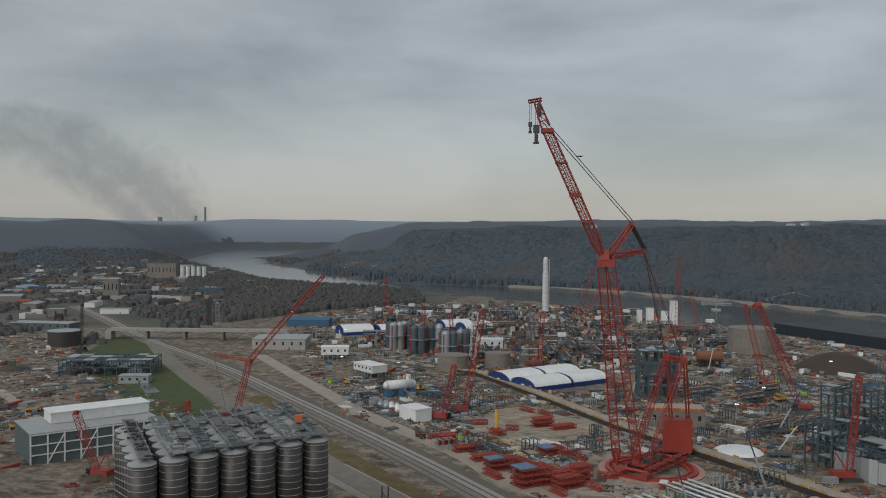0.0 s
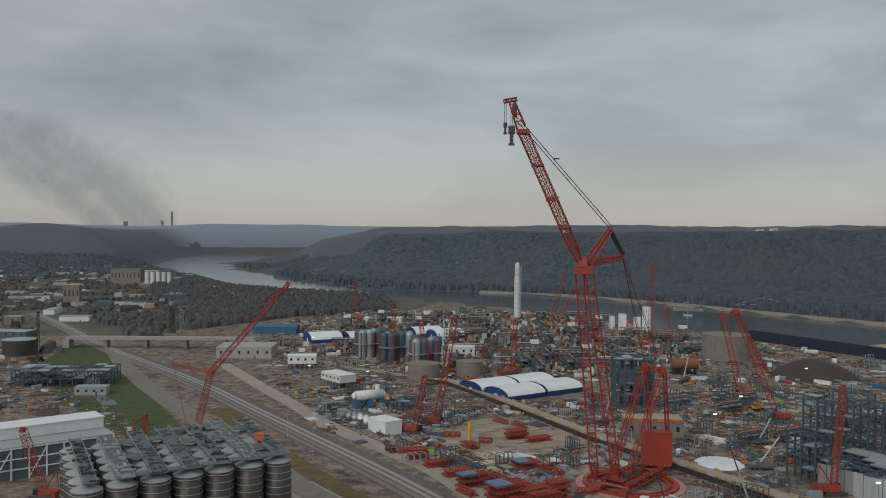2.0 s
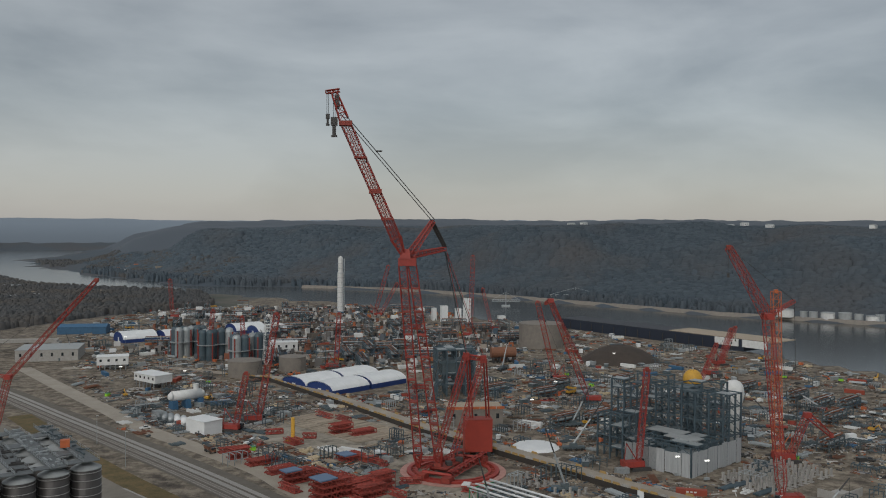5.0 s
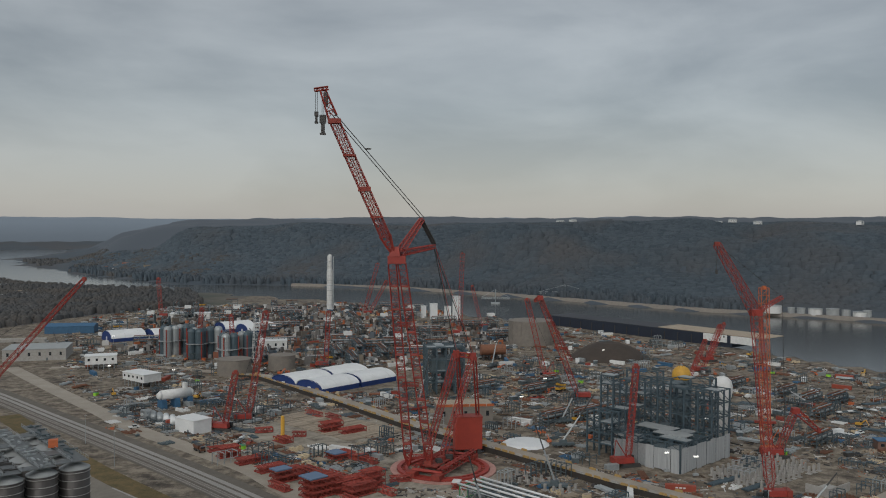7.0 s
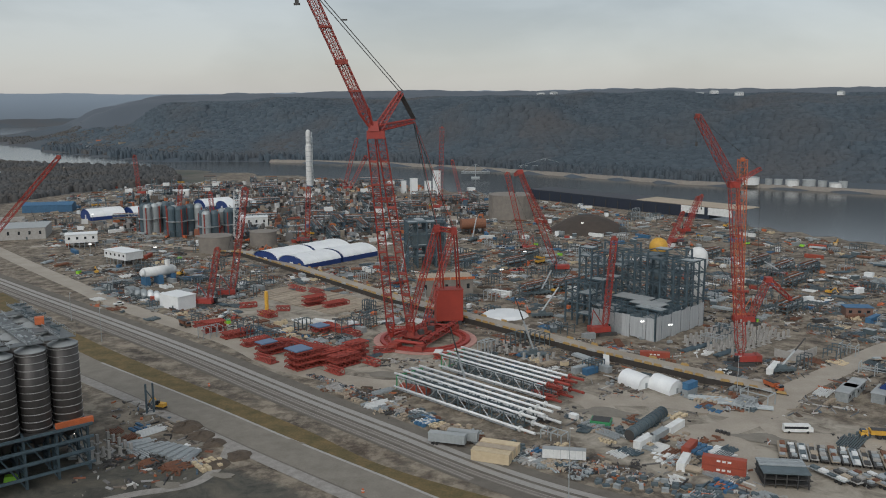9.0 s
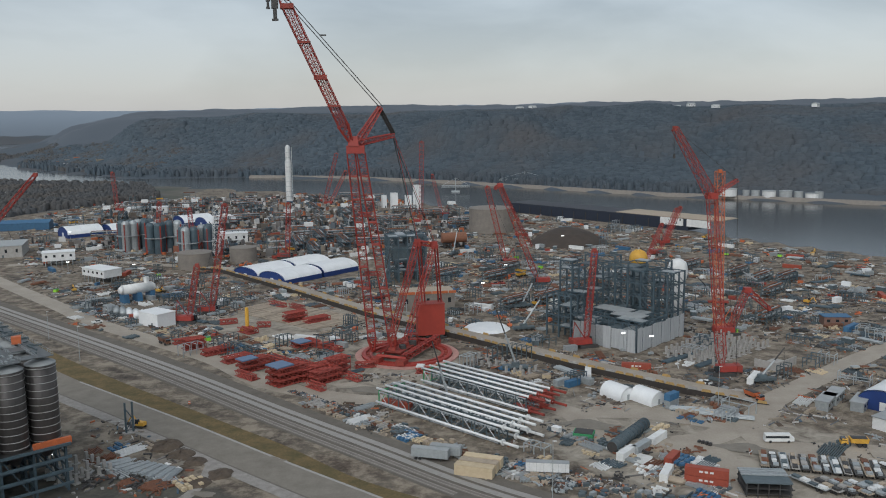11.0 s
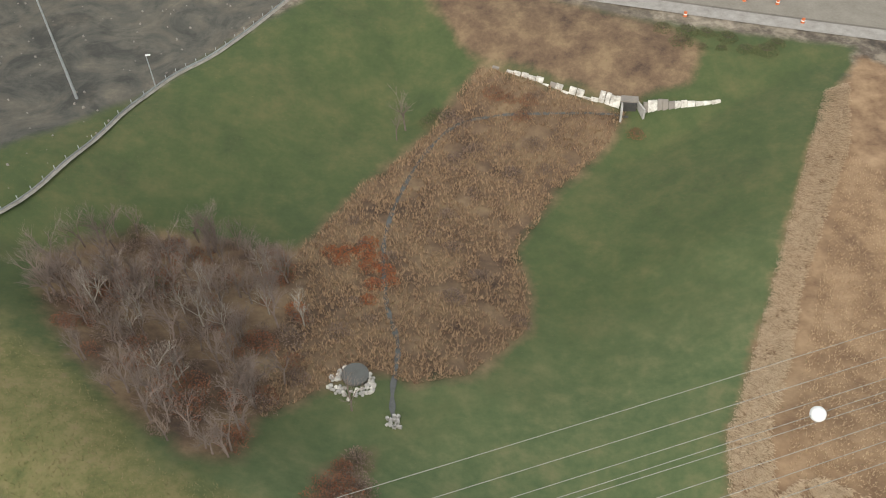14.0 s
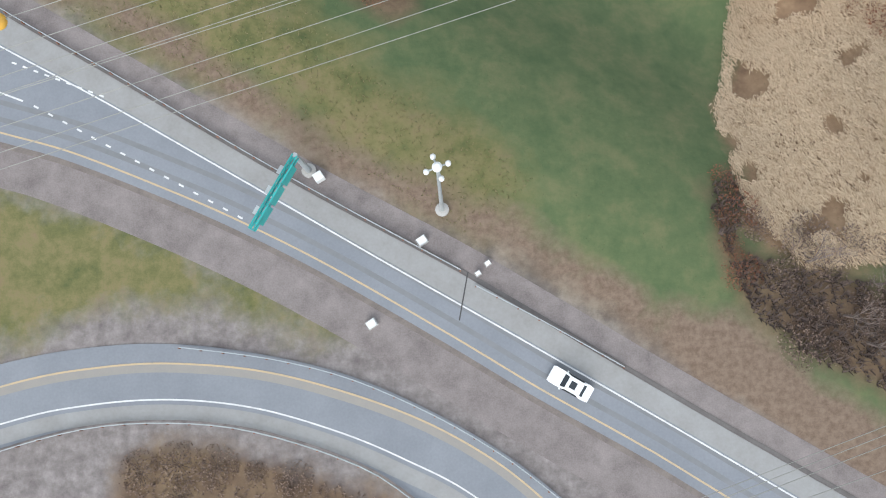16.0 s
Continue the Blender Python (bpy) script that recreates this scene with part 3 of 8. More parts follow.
ribbon("dirt_track", [(-215, 420), (-240, 360), (-300, 330), (-330, 380), (-420, 450)], 7, 0.14, MUD_ROAD, "pale muddy track through the outer yards", "track")
ribbon("dirt_track", [(-330, 300), (-345, 360), (-420, 420), (-520, 480)], 9, 0.17, MUD_ROAD, "pale muddy track beside the halls", "track")
for px, py, pr in ((-79, 262, 6.0), (-62, 238, 3.4), (-20, 330, 7), (60, 286, 9), (105, 262, 8), (-47, 262, 4.5), (-76, 232, 4.0), (150, 345, 9)):
    s = Shape()
    s.faces([(px + pr * (1.1 + 0.22 * math.sin(0.7854 * k_ + px)) * math.cos(k_ * 0.19635 + 0.5), py + pr * (0.62 + 0.14 * math.cos(0.589 * k_ + py)) * math.sin(k_ * 0.19635), 0.21) for k_ in range(32)], [tuple(range(32))])
    tagged(new("gravel_patch", s.mesh("gravel_patch", GRAVEL_ROAD)), "pale gravel patch on dark ground", "gravel", kind="structure")
ribbon("settling_pond", [(-398, 565), (-372, 530), (-345, 498), (-318, 470)], 9, 0.2, WATER, "narrow pale settling pond below the bank", "pond")


# The red ring crane
def ring_crane():
    c = thing("ring_crane", "huge red lattice-boom ring crane standing on a circular track", "crane", -4, 380, 0)

    def at(x, y, z):
        return (x + 4, y - 380, z)

    s = Shape()
    for r0, r1, z in ((15.6, 16.8, 1.1), (18.6, 20.4, 1.3)):
        s.lathe((0, 0, 0), [(r0, 0.25), (r1, 0.25), (r1, z), (r0, z), (r0, 0.25)], 48)
    s.part("ring_track", RED, c)
    Shape().lathe((0, 0, 0), [(23.4, 0.05), (23.4, 0.5), (20.6, 0.5), (20.6, 0.05)], 48).part("mat_ring", material("pink_worn_mats", (0.50, 0.29, 0.25), (0.36, 0.19, 0.16), 2.0, 0.9), c, "worn pinkish circular crane mats")
    for k in range(40):
        a = 6.28318 * k / 40
        Shape().box((math.cos(a) * 17.7, math.sin(a) * 17.7, 0.6), (2.6, 0.9, 0.5), a).part("track_beam", RED_WORN, c)
    # the slewing frame
    fwd = Vector((-0.42, -0.91, 0)).normalized()
    side = Vector((fwd.y, -fwd.x, 0))
    for sgn in (-1, 1):
        p, q = fwd * 17 + side * 6.0 * sgn, -fwd * 21 + side * 6.0 * sgn
        s = Shape()
        s.lattice((p.x, p.y, 3.4), (q.x, q.y, 3.4), 2.0, 2.6, 9, 0.4, 0.22)
        s.part("slewing_frame", RED, c)
        for end in (fwd * 18, -fwd * 18):
            w = end + side * 6 * sgn
            Shape().box((w.x, w.y, 2.0), (5, 4, 2.2), math.atan2(fwd.y, fwd.x)).part("bogie", RED_WORN, c)
    for d in (-16, -8, 0, 9, 16):
        p, q = fwd * d + side * 7, fwd * d - side * 7
        Shape().bar((p.x, p.y, 3.2), (q.x, q.y, 3.2), 1.1).part("cross_beam", RED, c)
    for k in range(7):
        p = fwd * (-14 + 4 * k) + side * random.uniform(-4, 4)
        Shape().box((p.x, p.y, 5.0), (3.2, 2.4, 2.4), k).part("winch", (RED_WORN, DARK)[k % 2], c)
    p = fwd * 6
    Shape().box((p.x, p.y, 4.4), (14, 6, 0.4), math.atan2(fwd.y, fwd.x)).part("deck", RED_WORN, c)
    # counterweight
    Shape().box((11.2, 29.5, 9.6), (13.0, 7.5, 15.0), radians(8)).part("counterweight_box", material("flat_red_panel", (0.38, 0.052, 0.032), (0.30, 0.042, 0.028), 4.0, 0.7), c, "plain red counterweight box")
    Shape().box((11.2, 29.5, 17.3), (13.4, 7.9, 0.4), radians(8)).part("box_lid", RED_WORN, c)
    for x in (-5, 5):
        Shape().box((11.2 + x, 29.5, 1.0), (1.6, 7.0, 2.0), radians(8)).part("box_foot", DARK, c)
    # twin legs of the main boom
    for foot, top in (((-18.8, 372, 4), (-25.4, 360, 92)), ((-9.6, 372, 4), (-21.4, 360, 92))):
        Shape().lattice(at(*foot), at(foot[0] + (top[0] - foot[0]) * .07, foot[1], 10), 0.8, 0.8, 2, 0.7, 0.3, wide2=3.4, deep2=3.4).part("boom_heel", RED, c)
        s = Shape()
        s.lattice(at(foot[0] + (top[0] - foot[0]) * .07, foot[1], 10), at(*top), 3.3, 3.3, 28, 0.27, 0.11)
        s.part("main_boom_leg", RED, c)
        for k in range(8):
            t = (k + 1) / 9
            q = Vector(at(foot[0] + (top[0] - foot[0]) * t, foot[1] + (top[1] - foot[1]) * t, 4 + 88 * t))
            Shape().box(q, (3.6, 3.6, 0.6)).part("boom_joint", RED_WORN, c)
    for z, w in ((8, 10.5), (40, 8.0), (66, 6.4)):
        t = (z - 4) / 88
        Shape().lattice(at(-18.8 - 6.6 * t, 372 - 12 * t, z), at(-9.6 - 11.8 * t, 372 - 12 * t, z), 1.4, 1.4, 4, 0.2, 0.1).part("tie_frame", RED, c)
    s = Shape()
    s.box(at(-23.4, 359.5, 93.4), (7.4, 4.2, 3.2))
    s.box(at(-24.2, 358.8, 96.8), (4.6, 3.6, 4.0), 0, 0.75)
    s.part("boom_head", RED, c)
    # luffing jib
    a, b = Vector(at(-25.4, 358, 97)), Vector(at(-48.6, 348.5, 151))
    side2 = (0.2, -1, 0)
    s = Shape()
    s.lattice(a, a.lerp(b, 0.12), 1.5, 1.5, 3, 0.6, 0.2, side2, 4.4, 4.0)
    s.lattice(a.lerp(b, 0.12), a.lerp(b, 0.97), 4.3, 3.8, 26, 0.27, 0.11, side2)
    s.part("luffing_jib", RED, c)
    for off in (-1.0, 1.0):
        o = Vector((off, off * 0.4, 0))
        Shape().lattice(a.lerp(b, 0.1) + o, a.lerp(b, 0.97) + o, 0.9, 1.2, 18, 0.16, 0.1, side2).part("inner_chord", RED, c)
    for t in (0.47, 0.97, 0.26, 0.72):
        Shape().box(a.lerp(b, t), (5.2, 4.8, 1.9 if t in (0.47, 0.97) else 0.8), 0.1).part("jib_joint", RED_WORN, c)
    tip = Vector(at(-52.4, 347.6, 161.5))
    Shape().lattice(b, tip, 4.0, 3.6, 4, 0.35, 0.18, side2, 2.0, 2.2).part("jib_head", RED, c)
    s = Shape()
    s.lattice(tip + Vector((2.2, 0, 1.0)), tip + Vector((-3.4, 0, 0.2)), 1.2, 1.2, 3, 0.35, 0.2)
    s.part("sheave_arm", RED_WORN, c)
    Shape().box(tip + Vector((1.2, 0, -3.6)), (1.6, 2.0, 5.6), 0).part("sheave_nest", DARK, c)
    for hx, hz, big in ((-54.9, 152.0, 0.8), (-52.3, 150.0, 1.4)):
        h = Vector(at(hx, 347, hz))
        for o in (-0.35, 0.35):
            Shape().bar(h + Vector((o, 0, 0)), (h.x + o, h.y, tip.z - 0.5), 0.13).part("hoist_rope", CABLE, c)
        s = Shape()
        s.box(h, (1.8 * big, 1.4, 2.4 * big)).box(h - Vector((0, 0, 2.6 * big)), (1.0 * big, 1.0, 2.6 * big)).box(h - Vector((0, 0, 4.2 * big)), (1.7 * big, 1.0, 0.8))
        s.part("hook_block", DARK, c)
    # jib struts and pendants
    knee = Vector(at(-22.6, 360, 96))
    m1, m2 = Vector(at(-13.2, 368, 110.4)), Vector(at(-8.2, 373, 98.6))
    Shape().lattice(knee, m1, 3.4, 2.2, 9, 0.4, 0.2, None, 1.8, 1.4).part("jib_strut", RED, c)
    Shape().lattice(knee, m2, 3.2, 2.2, 9, 0.4, 0.2, None, 1.8, 1.4).part("jib_strut", RED, c)
    s = Shape()
    for o in (-0.8, -0.3, 0.3, 0.8):
        s.bar(m1 + Vector((o, 0, -1)), m2 + Vector((o, 0, 1)), 0.5)
    s.part("luffing_ropes", CABLE, c)
    for o in (-0.8, 0.8):
        Shape().bar(m1 + Vector((o, 0, 0.6)), tip + Vector((3 + o, 0, -8)), 0.26).part("jib_pendant", CABLE, c)
    Shape().box(m1.lerp(tip, 0.56), (2.6, 0.5, 0.6)).part("pendant_spreader", DARK, c)
    # back mast
    tops = (Vector(at(1.5, 398, 48.5)), Vector(at(9.4, 399, 47.2)))
    for foot, top in zip((at(-11.5, 384, 5), at(-4.5, 383, 5)), tops):
        Shape().lattice(foot, top, 2.2, 2.2, 15, 0.3, 0.15).part("back_mast_leg", RED, c)
        Shape().bar(top, (top.x + 2, top.y + 12, 17), 0.55).bar(top + Vector((1.3, 0, 0)), (top.x + 3.3, top.y + 12, 17), 0.55).part("counterweight_pendant", RED, c)
        Shape().bar(top, m2 + Vector((0, 0, -1)), 0.3).part("boom_stay", CABLE, c)
        Shape().bar(top + Vector((0.6, 0, 0)), m2 + Vector((0.8, 0, -1)), 0.2).part("boom_stay", RED, c)
        Shape().box(top, (2.8, 2.4, 3.4)).part("mast_head", RED, c)
    Shape().lattice(tops[0], tops[1], 1.8, 1.8, 4, 0.4, 0.2).part("mast_tie", RED, c)
    return c


ring_crane()


# Steel silos on a frame
rng0 = random.Random(5)


def silo_block():
    ux, uy = (-0.672, -0.741), (-0.643, 0.766)
    x0, y0 = -107.5, 243.5
    pitch = 9.2
    frame_ob = thing("silo_support", "blue-grey steel support frame under the silos", "steel frame")
    deck = thing("silo_deck", "galvanised walkway decks across the silo tops", "platform")
    first = bare = None
    for j in range(6):
        for i in range(7):
            x, y = x0 + ux[0] * pitch * i + uy[0] * pitch * j, y0 + ux[1] * pitch * i + uy[1] * pitch * j
            m = pose(x, y, 16, 0, 0, 0)
            if first is None:
                first = thing("silo", "tall dark ribbed steel silo with a cone roof", "silo", x, y, 16, 0, "silos")
                shell = Shape().lathe((0, 0, 0), [(1.2, -5.0), (4.1, 0.0), (4.14, 11.0), (4.1, 22.6)], 28).part("shell", SILO, first, smooth_faces=True)
                for k in range(11):
                    z = 0.5 + k * 2.13
                    Shape().lathe((0, 0, 0), [(4.1, z - 0.09), (4.24, z - 0.08), (4.24, z + 0.08), (4.1, z + 0.09)], 28).part("hoop", HOOP, shell, "pale galvanised hoop")
                roof = Shape().lathe((0, 0, 0), [(4.18, 22.5), (4.18, 22.72), (2.6, 23.5), (1.0, 23.9), (0.8, 23.9)], 28).part("cone_roof", ROOF_GREY, first, "pale galvanised cone roof")
                Shape().tube((0, 0, 23.8), (0, 0, 24.6), 0.6, 10).part("vent", GALV, roof)
            else:
                inner = 0 < i < 6 and 0 < j < 5
                if inner and bare is None:
                    bare = copy_thing(first, m)
                    for ob in [o for o in bare.children_recursive if o.name.startswith(("hoop", "vent"))]:
                        bpy.data.objects.remove(ob)
                else:
                    copy_thing(bare if inner else first, m)
            if j in (0, 1, 5) or i in (0, 6):
                for dx, dy in ((-4.0, -4.0), (4.0, 4.0)):
                    wx, wy = x + ux[0] * dx + uy[0] * dy, y + ux[1] * dx + uy[1] * dy
                    Shape().box((wx, wy, 7.6), (0.7, 0.7, 15.2), 0.83).part("column", STEEL_BLUE, frame_ob)
    turn = math.atan2(uy[1], uy[0])
    U, V = Vector((ux[0], ux[1], 0)), Vector((uy[0], uy[1], 0))
    origin = Vector((x0, y0, 0))

    def deck_panel(i, j, du, dv, su, sv, z=40.9):
        p = origin + U * (pitch * i + du) + V * (pitch * j + dv)
        panel = Shape().box((p.x, p.y, z), (sv, su, 0.22), turn).part("deck_panel", GRATE, deck)
        s = Shape()
        for e in (-1, 1):
            a, b = p + U * (e * su / 2) - V * (sv / 2), p + U * (e * su / 2) + V * (sv / 2)
            for h in (0.55, 1.1):
                s.bar(a + Vector((0, 0, z + h)), b + Vector((0, 0, z + h)), 0.06)
            for q in range(5):
                c_ = a.lerp(b, q / 4)
                s.bar(c_ + Vector((0, 0, z)), c_ + Vector((0, 0, z + 1.1)), 0.06)
        s.part("guard_rail", GALV, panel)

    for i in range(7):
        for j in range(6):
            deck_panel(i, j, -0.6, 1.2, 4.6 if i < 6 else 3.6, 9.1)
            if j == 0 and i < 5 or (i, j) in ((0, 1), (1, 3), (2, 3), (3, 4), (4, 2), (0, 4), (1, 5), (2, 5), (4, 4)):
                deck_panel(i, j, 4.0, -1.4 if j == 0 else 1.0, 4.4, 3.8 if j == 0 else 5.5, 41.15)
    for i in range(7):
        s = Shape()
        for q in range(30):
            p = origin + U * (pitch * i + rng0.uniform(-2.6, 1.6)) + V * rng0.uniform(-3, pitch * 5 + 5)
            s.box((p.x, p.y, 41.25), (rng0.uniform(0.8, 4.6), rng0.uniform(0.2, 0.8), rng0.uniform(0.3, 0.65)), turn + rng0.choice((0, 1.571)))
        s.part("roof_fitting", (STEEL, GALV, DARK, GRATE)[i % 4], deck, kind="stuff")
    for lvl in (15.6, 11.8, 8.0, 4.0):
        for i in range(8):
            a = Vector((x0 - ux[0] * 4 + ux[0] * pitch * i - uy[0] * 4, y0 - ux[1] * 4 + ux[1] * pitch * i - uy[1] * 4, lvl))
            b = a + Vector((uy[0], uy[1], 0)) * pitch * 6
            Shape().box((a + b) / 2, (pitch * 6, 0.5, 0.8), turn).part("beam", STEEL_BLUE, frame_ob)
        for j in range(7):
            a = Vector((x0 - ux[0] * 4 - uy[0] * 4 + uy[0] * pitch * j, y0 - ux[1] * 4 - uy[1] * 4 + uy[1] * pitch * j, lvl))
            b = a + Vector((ux[0], ux[1], 0)) * pitch * 7
            Shape().box((a + b) / 2, (pitch * 7, 0.5, 0.8), turn + math.pi / 2).part("beam", STEEL_BLUE, frame_ob)
    for i in range(7):
        a = Vector((x0 - ux[0] * 4 + ux[0] * pitch * i - uy[0] * 4, y0 - ux[1] * 4 + ux[1] * pitch * i - uy[1] * 4, 0.3))
        b = a + Vector((ux[0], ux[1], 0)) * pitch + Vector((0, 0, 15))
        Shape().bar(a, b, 0.35).part("brace", STEEL_BLUE, frame_ob)
    for j in range(6):
        a = Vector((x0 - ux[0] * 4 + uy[0] * (pitch * j - 4), y0 - ux[1] * 4 + uy[1] * (pitch * j - 4), 0.3))
        b = a + Vector((uy[0], uy[1], 0)) * pitch + Vector((0, 0, 15))
        Shape().bar(a, b, 0.35).part("brace", STEEL_BLUE, frame_ob)
    mid_i = (x0 + ux[0] * 27.6 + uy[0] * 23, y0 + ux[1] * 27.6 + uy[1] * 23)
    Shape().box((mid_i[0], mid_i[1], 15.1), (54, 63, 0.3), turn).part("floor_plate", DARK, frame_ob)
    net = thing("safety_net", "bright orange safety netting on the silo frame", "netting")
    Shape().box((x0 + 3.3, y0 - 3.9, 15.9), (10.5, 1.2, 1.8), turn + math.pi / 2).part("net_panel", ORANGE, net)
    Shape().box((-118, 253, 43.0), (2.6, 2.0, 2.2), 0.4).part("net_panel", ORANGE, net)


silo_block()


# Arched fabric shelters
def shelter(x, y, length, width, height, turn, name="fabric_shelter", ends=NAVY, label="white arched fabric shelter with navy blue ends", wall=3.2):
    t = thing(name, label, "shelter", x, y, 0, turn, "arched shelters")
    s = Shape()
    s.arch((0, 0, 0), length, width, height, 0, 14, base=wall)
    s.arch((0, 0, -0.25), length - 0.2, width - 0.5, height - 0.2, 0, 14, base=wall)
    s.part("roof", FABRIC, t, smooth_faces=True)
    for sx in (-1, 1):
        Shape().arch((sx * (length / 2 - 0.4), 0, 0), 0.3, width - 0.6, height - 0.3, 0, 14, True, base=wall).part("gable", ends, t)
        Shape().box((sx * (length / 2 - 0.4), 0, wall / 2), (0.32, width - 0.6, wall)).part("gable_base", ends, t)
        Shape().box((sx * (length / 2 - 0.2), 0, height * 0.24), (0.2, width * 0.12, height * 0.4)).part("door", WHITE if ends is NAVY else GALV, t)
    for sy in (-1, 1):
        Shape().box((0, sy * (width / 2 - 0.15), wall / 2), (length, 0.3, wall)).part("side_wall", ends, t)
    for k in range(0, int(length / 6) + 1, 2):
        Shape().arch((-length / 2 + 6 * k * (length / (6 * max(1, int(length / 6)))), 0, 0.06), 0.25, width + 0.06, height + 0.03, 0, 14, base=wall).part("rib_seam", WHITE, t)
    return t


for x, y, L, w, h, a in ((-82, 566.6, 32, 26, 7.8, 48.6), (-59.4, 592.2, 32, 26, 7.8, 48.6), (-102.3, 584.5, 32, 26, 7.8, 48.6), (-79.7, 610, 32, 26, 7.8, 48.6)):
    shelter(x, y, L, w, h, a)
for x, y in ((-306, 800), (-272, 815), (-222, 875), (-196, 860)):
    shelter(x, y, 32, 27, 9.5, 40)
for x, y in ((77, 316), (87, 310)):
    shelter(x, y, 11, 8.5, 5.0, 122, "small_shelter", FABRIC, "small white arched tent shelter beside the yard road", 1.2)
shelter(176, 300, 24, 18, 8, 40)


# Raised service road with its dark retaining wall and yellow barrier blocks
def raised_road():
    road = thing("retaining_wall", "dark earth retaining wall below a service road", "wall", kind="structure")
    line = [Vector((*p, 0)) for p in TRENCH]
    n = len(line)
    left, right = [], []
    for i, p in enumerate(line):
        d = (line[min(i + 1, n - 1)] - line[max(i - 1, 0)]).normalized()
        nrm = Vector((-d.y, d.x, 0))
        left.append(p + nrm * 4.2)
        right.append(p - nrm * 4.2)
    s = Shape()
    up = [Vector((0, 0, 0.3 if i in (0, n - 1) else 2.6)) for i in range(n)]
    s.faces([p + u for p, u in zip(right, up)] + [p + u for p, u in zip(left, up)], [(i, i + 1, n + i + 1, n + i) for i in range(n - 1)])
    s.faces([p + u for p, u in zip(left, up)] + list(left), [(i, i + 1, n + i + 1, n + i) for i in range(n - 1)])
    s.part("embankment", MUD_ROAD, road)
    w = Shape()
    for i in range(n - 1):
        a, b = right[i], right[i + 1]
        d = b - a
        mid = (a + b) / 2 - Vector((-d.y, d.x, 0)).normalized() * 0.2
        off = Vector((-d.y, d.x, 0)).normalized() * -0.25
        w.faces([a + off, b + off, b + off + up[i + 1] * 0.97, a + off + up[i] * 0.97, a, b, b + up[i + 1] * 0.97, a + up[i] * 0.97], [(0, 1, 2, 3), (3, 2, 6, 7), (5, 4, 7, 6)])
    w.part("wall_face", material("dark_earth", (0.055, 0.048, 0.042), (0.035, 0.03, 0.028), 3.0, 0.95, bump=0.2), road)
    block = Shape().box((0, 0, 0.45), (3.6, 0.6, 0.9), 0, 0.8).mesh("barrier_block", material("dusty_yellow", (0.44, 0.29, 0.10), (0.30, 0.20, 0.09), 1.5, 0.8))
    grey = Shape().box((0, 0, 0.45), (3.6, 0.6, 0.9), 0, 0.8).mesh("barrier_block", CONCRETE)
    k = 0
    for side_pts in (right, left):
        for i in range(n - 1):
            a, b = side_pts[i], side_pts[i + 1]
            steps = int((b - a).length / 4.4)
            for j in range(steps):
                p = a.lerp(b, (j + 0.5) / steps)
                k += 1
                if side_pts is left and k % 3:
                    continue
                ob = new("barrier_block", block if k % 4 else grey)
                ob.parent = road
                ob.matrix_basis = pose(p.x, p.y, (up[i] + (up[i + 1] - up[i]) * ((j + 0.5) / steps)).z, 0, 0, math.degrees(math.atan2(b.y - a.y, b.x - a.x)))


raised_road()


# Process building: a half-clad steel frame
def steel_frame(name, label, x, y, turn, nx_, ny_, bx, by, heights, mat, col=0.7, beam=0.5, decks=0.25, brace=0.3):
    """heights(i, j) gives the levels of a bay's corner; columns, beams, decks and braces follow."""
    t = thing(name, label, "steel frame", x, y, 0, turn)
    for i in range(nx_ + 1):
        for j in range(ny_ + 1):
            lv = heights(min(i, nx_ - 1), min(j, ny_ - 1))
            s = Shape().box((i * bx, j * by, lv[-1] / 2), (col, col, lv[-1]))
            s.part("column", mat, t)
    for j in range(ny_ + 1):
        s = Shape()
        for i in range(nx_):
            for z in heights(i, min(j, ny_ - 1)):
                s.box(((i + 0.5) * bx, j * by, z - beam / 2), (bx - col, beam * 0.7, beam))
            if random.random() < brace:
                lv = [0] + list(heights(i, min(j, ny_ - 1)))
                for a, b in zip(lv[:-1], lv[1:]):
                    s.bar((i * bx, j * by, a), ((i + 1) * bx, j * by, b), 0.28)
        s.part("beam_row", mat, t)
    for i in range(nx_ + 1):
        s = Shape()
        for j in range(ny_):
            for z in heights(min(i, nx_ - 1), j):
                s.box((i * bx, (j + 0.5) * by, z - beam / 2 - 0.01), (beam * 0.7, by - col, beam))
            if random.random() < brace:
                lv = [0] + list(heights(min(i, nx_ - 1), j))
                for a, b in zip(lv[:-1], lv[1:]):
                    s.bar((i * bx, j * by, a), (i * bx, (j + 1) * by, b), 0.28)
        s.part("beam_row", mat, t)
    for i in range(nx_):
        for j in range(ny_):
            for z in heights(i, j):
                if random.random() < decks:
                    Shape().box(((i + 0.5) * bx, (j + 0.5) * by, z + 0.12), (bx * 0.92, by * 0.92, 0.18)).part("deck_panel", (GALV, STEEL)[random.random() < 0.45], t)
    return t


def unit_heights(i, j):
    if i >= 5 or j >= 6 and i >= 2:
        return (7, 13, 19.5, 26, 32) if (i + j) % 4 else (7, 13, 19.5, 26, 32, 36)
    if j >= 5:
        return (6, 11, 16, 21)
    return (6, 10, 13)


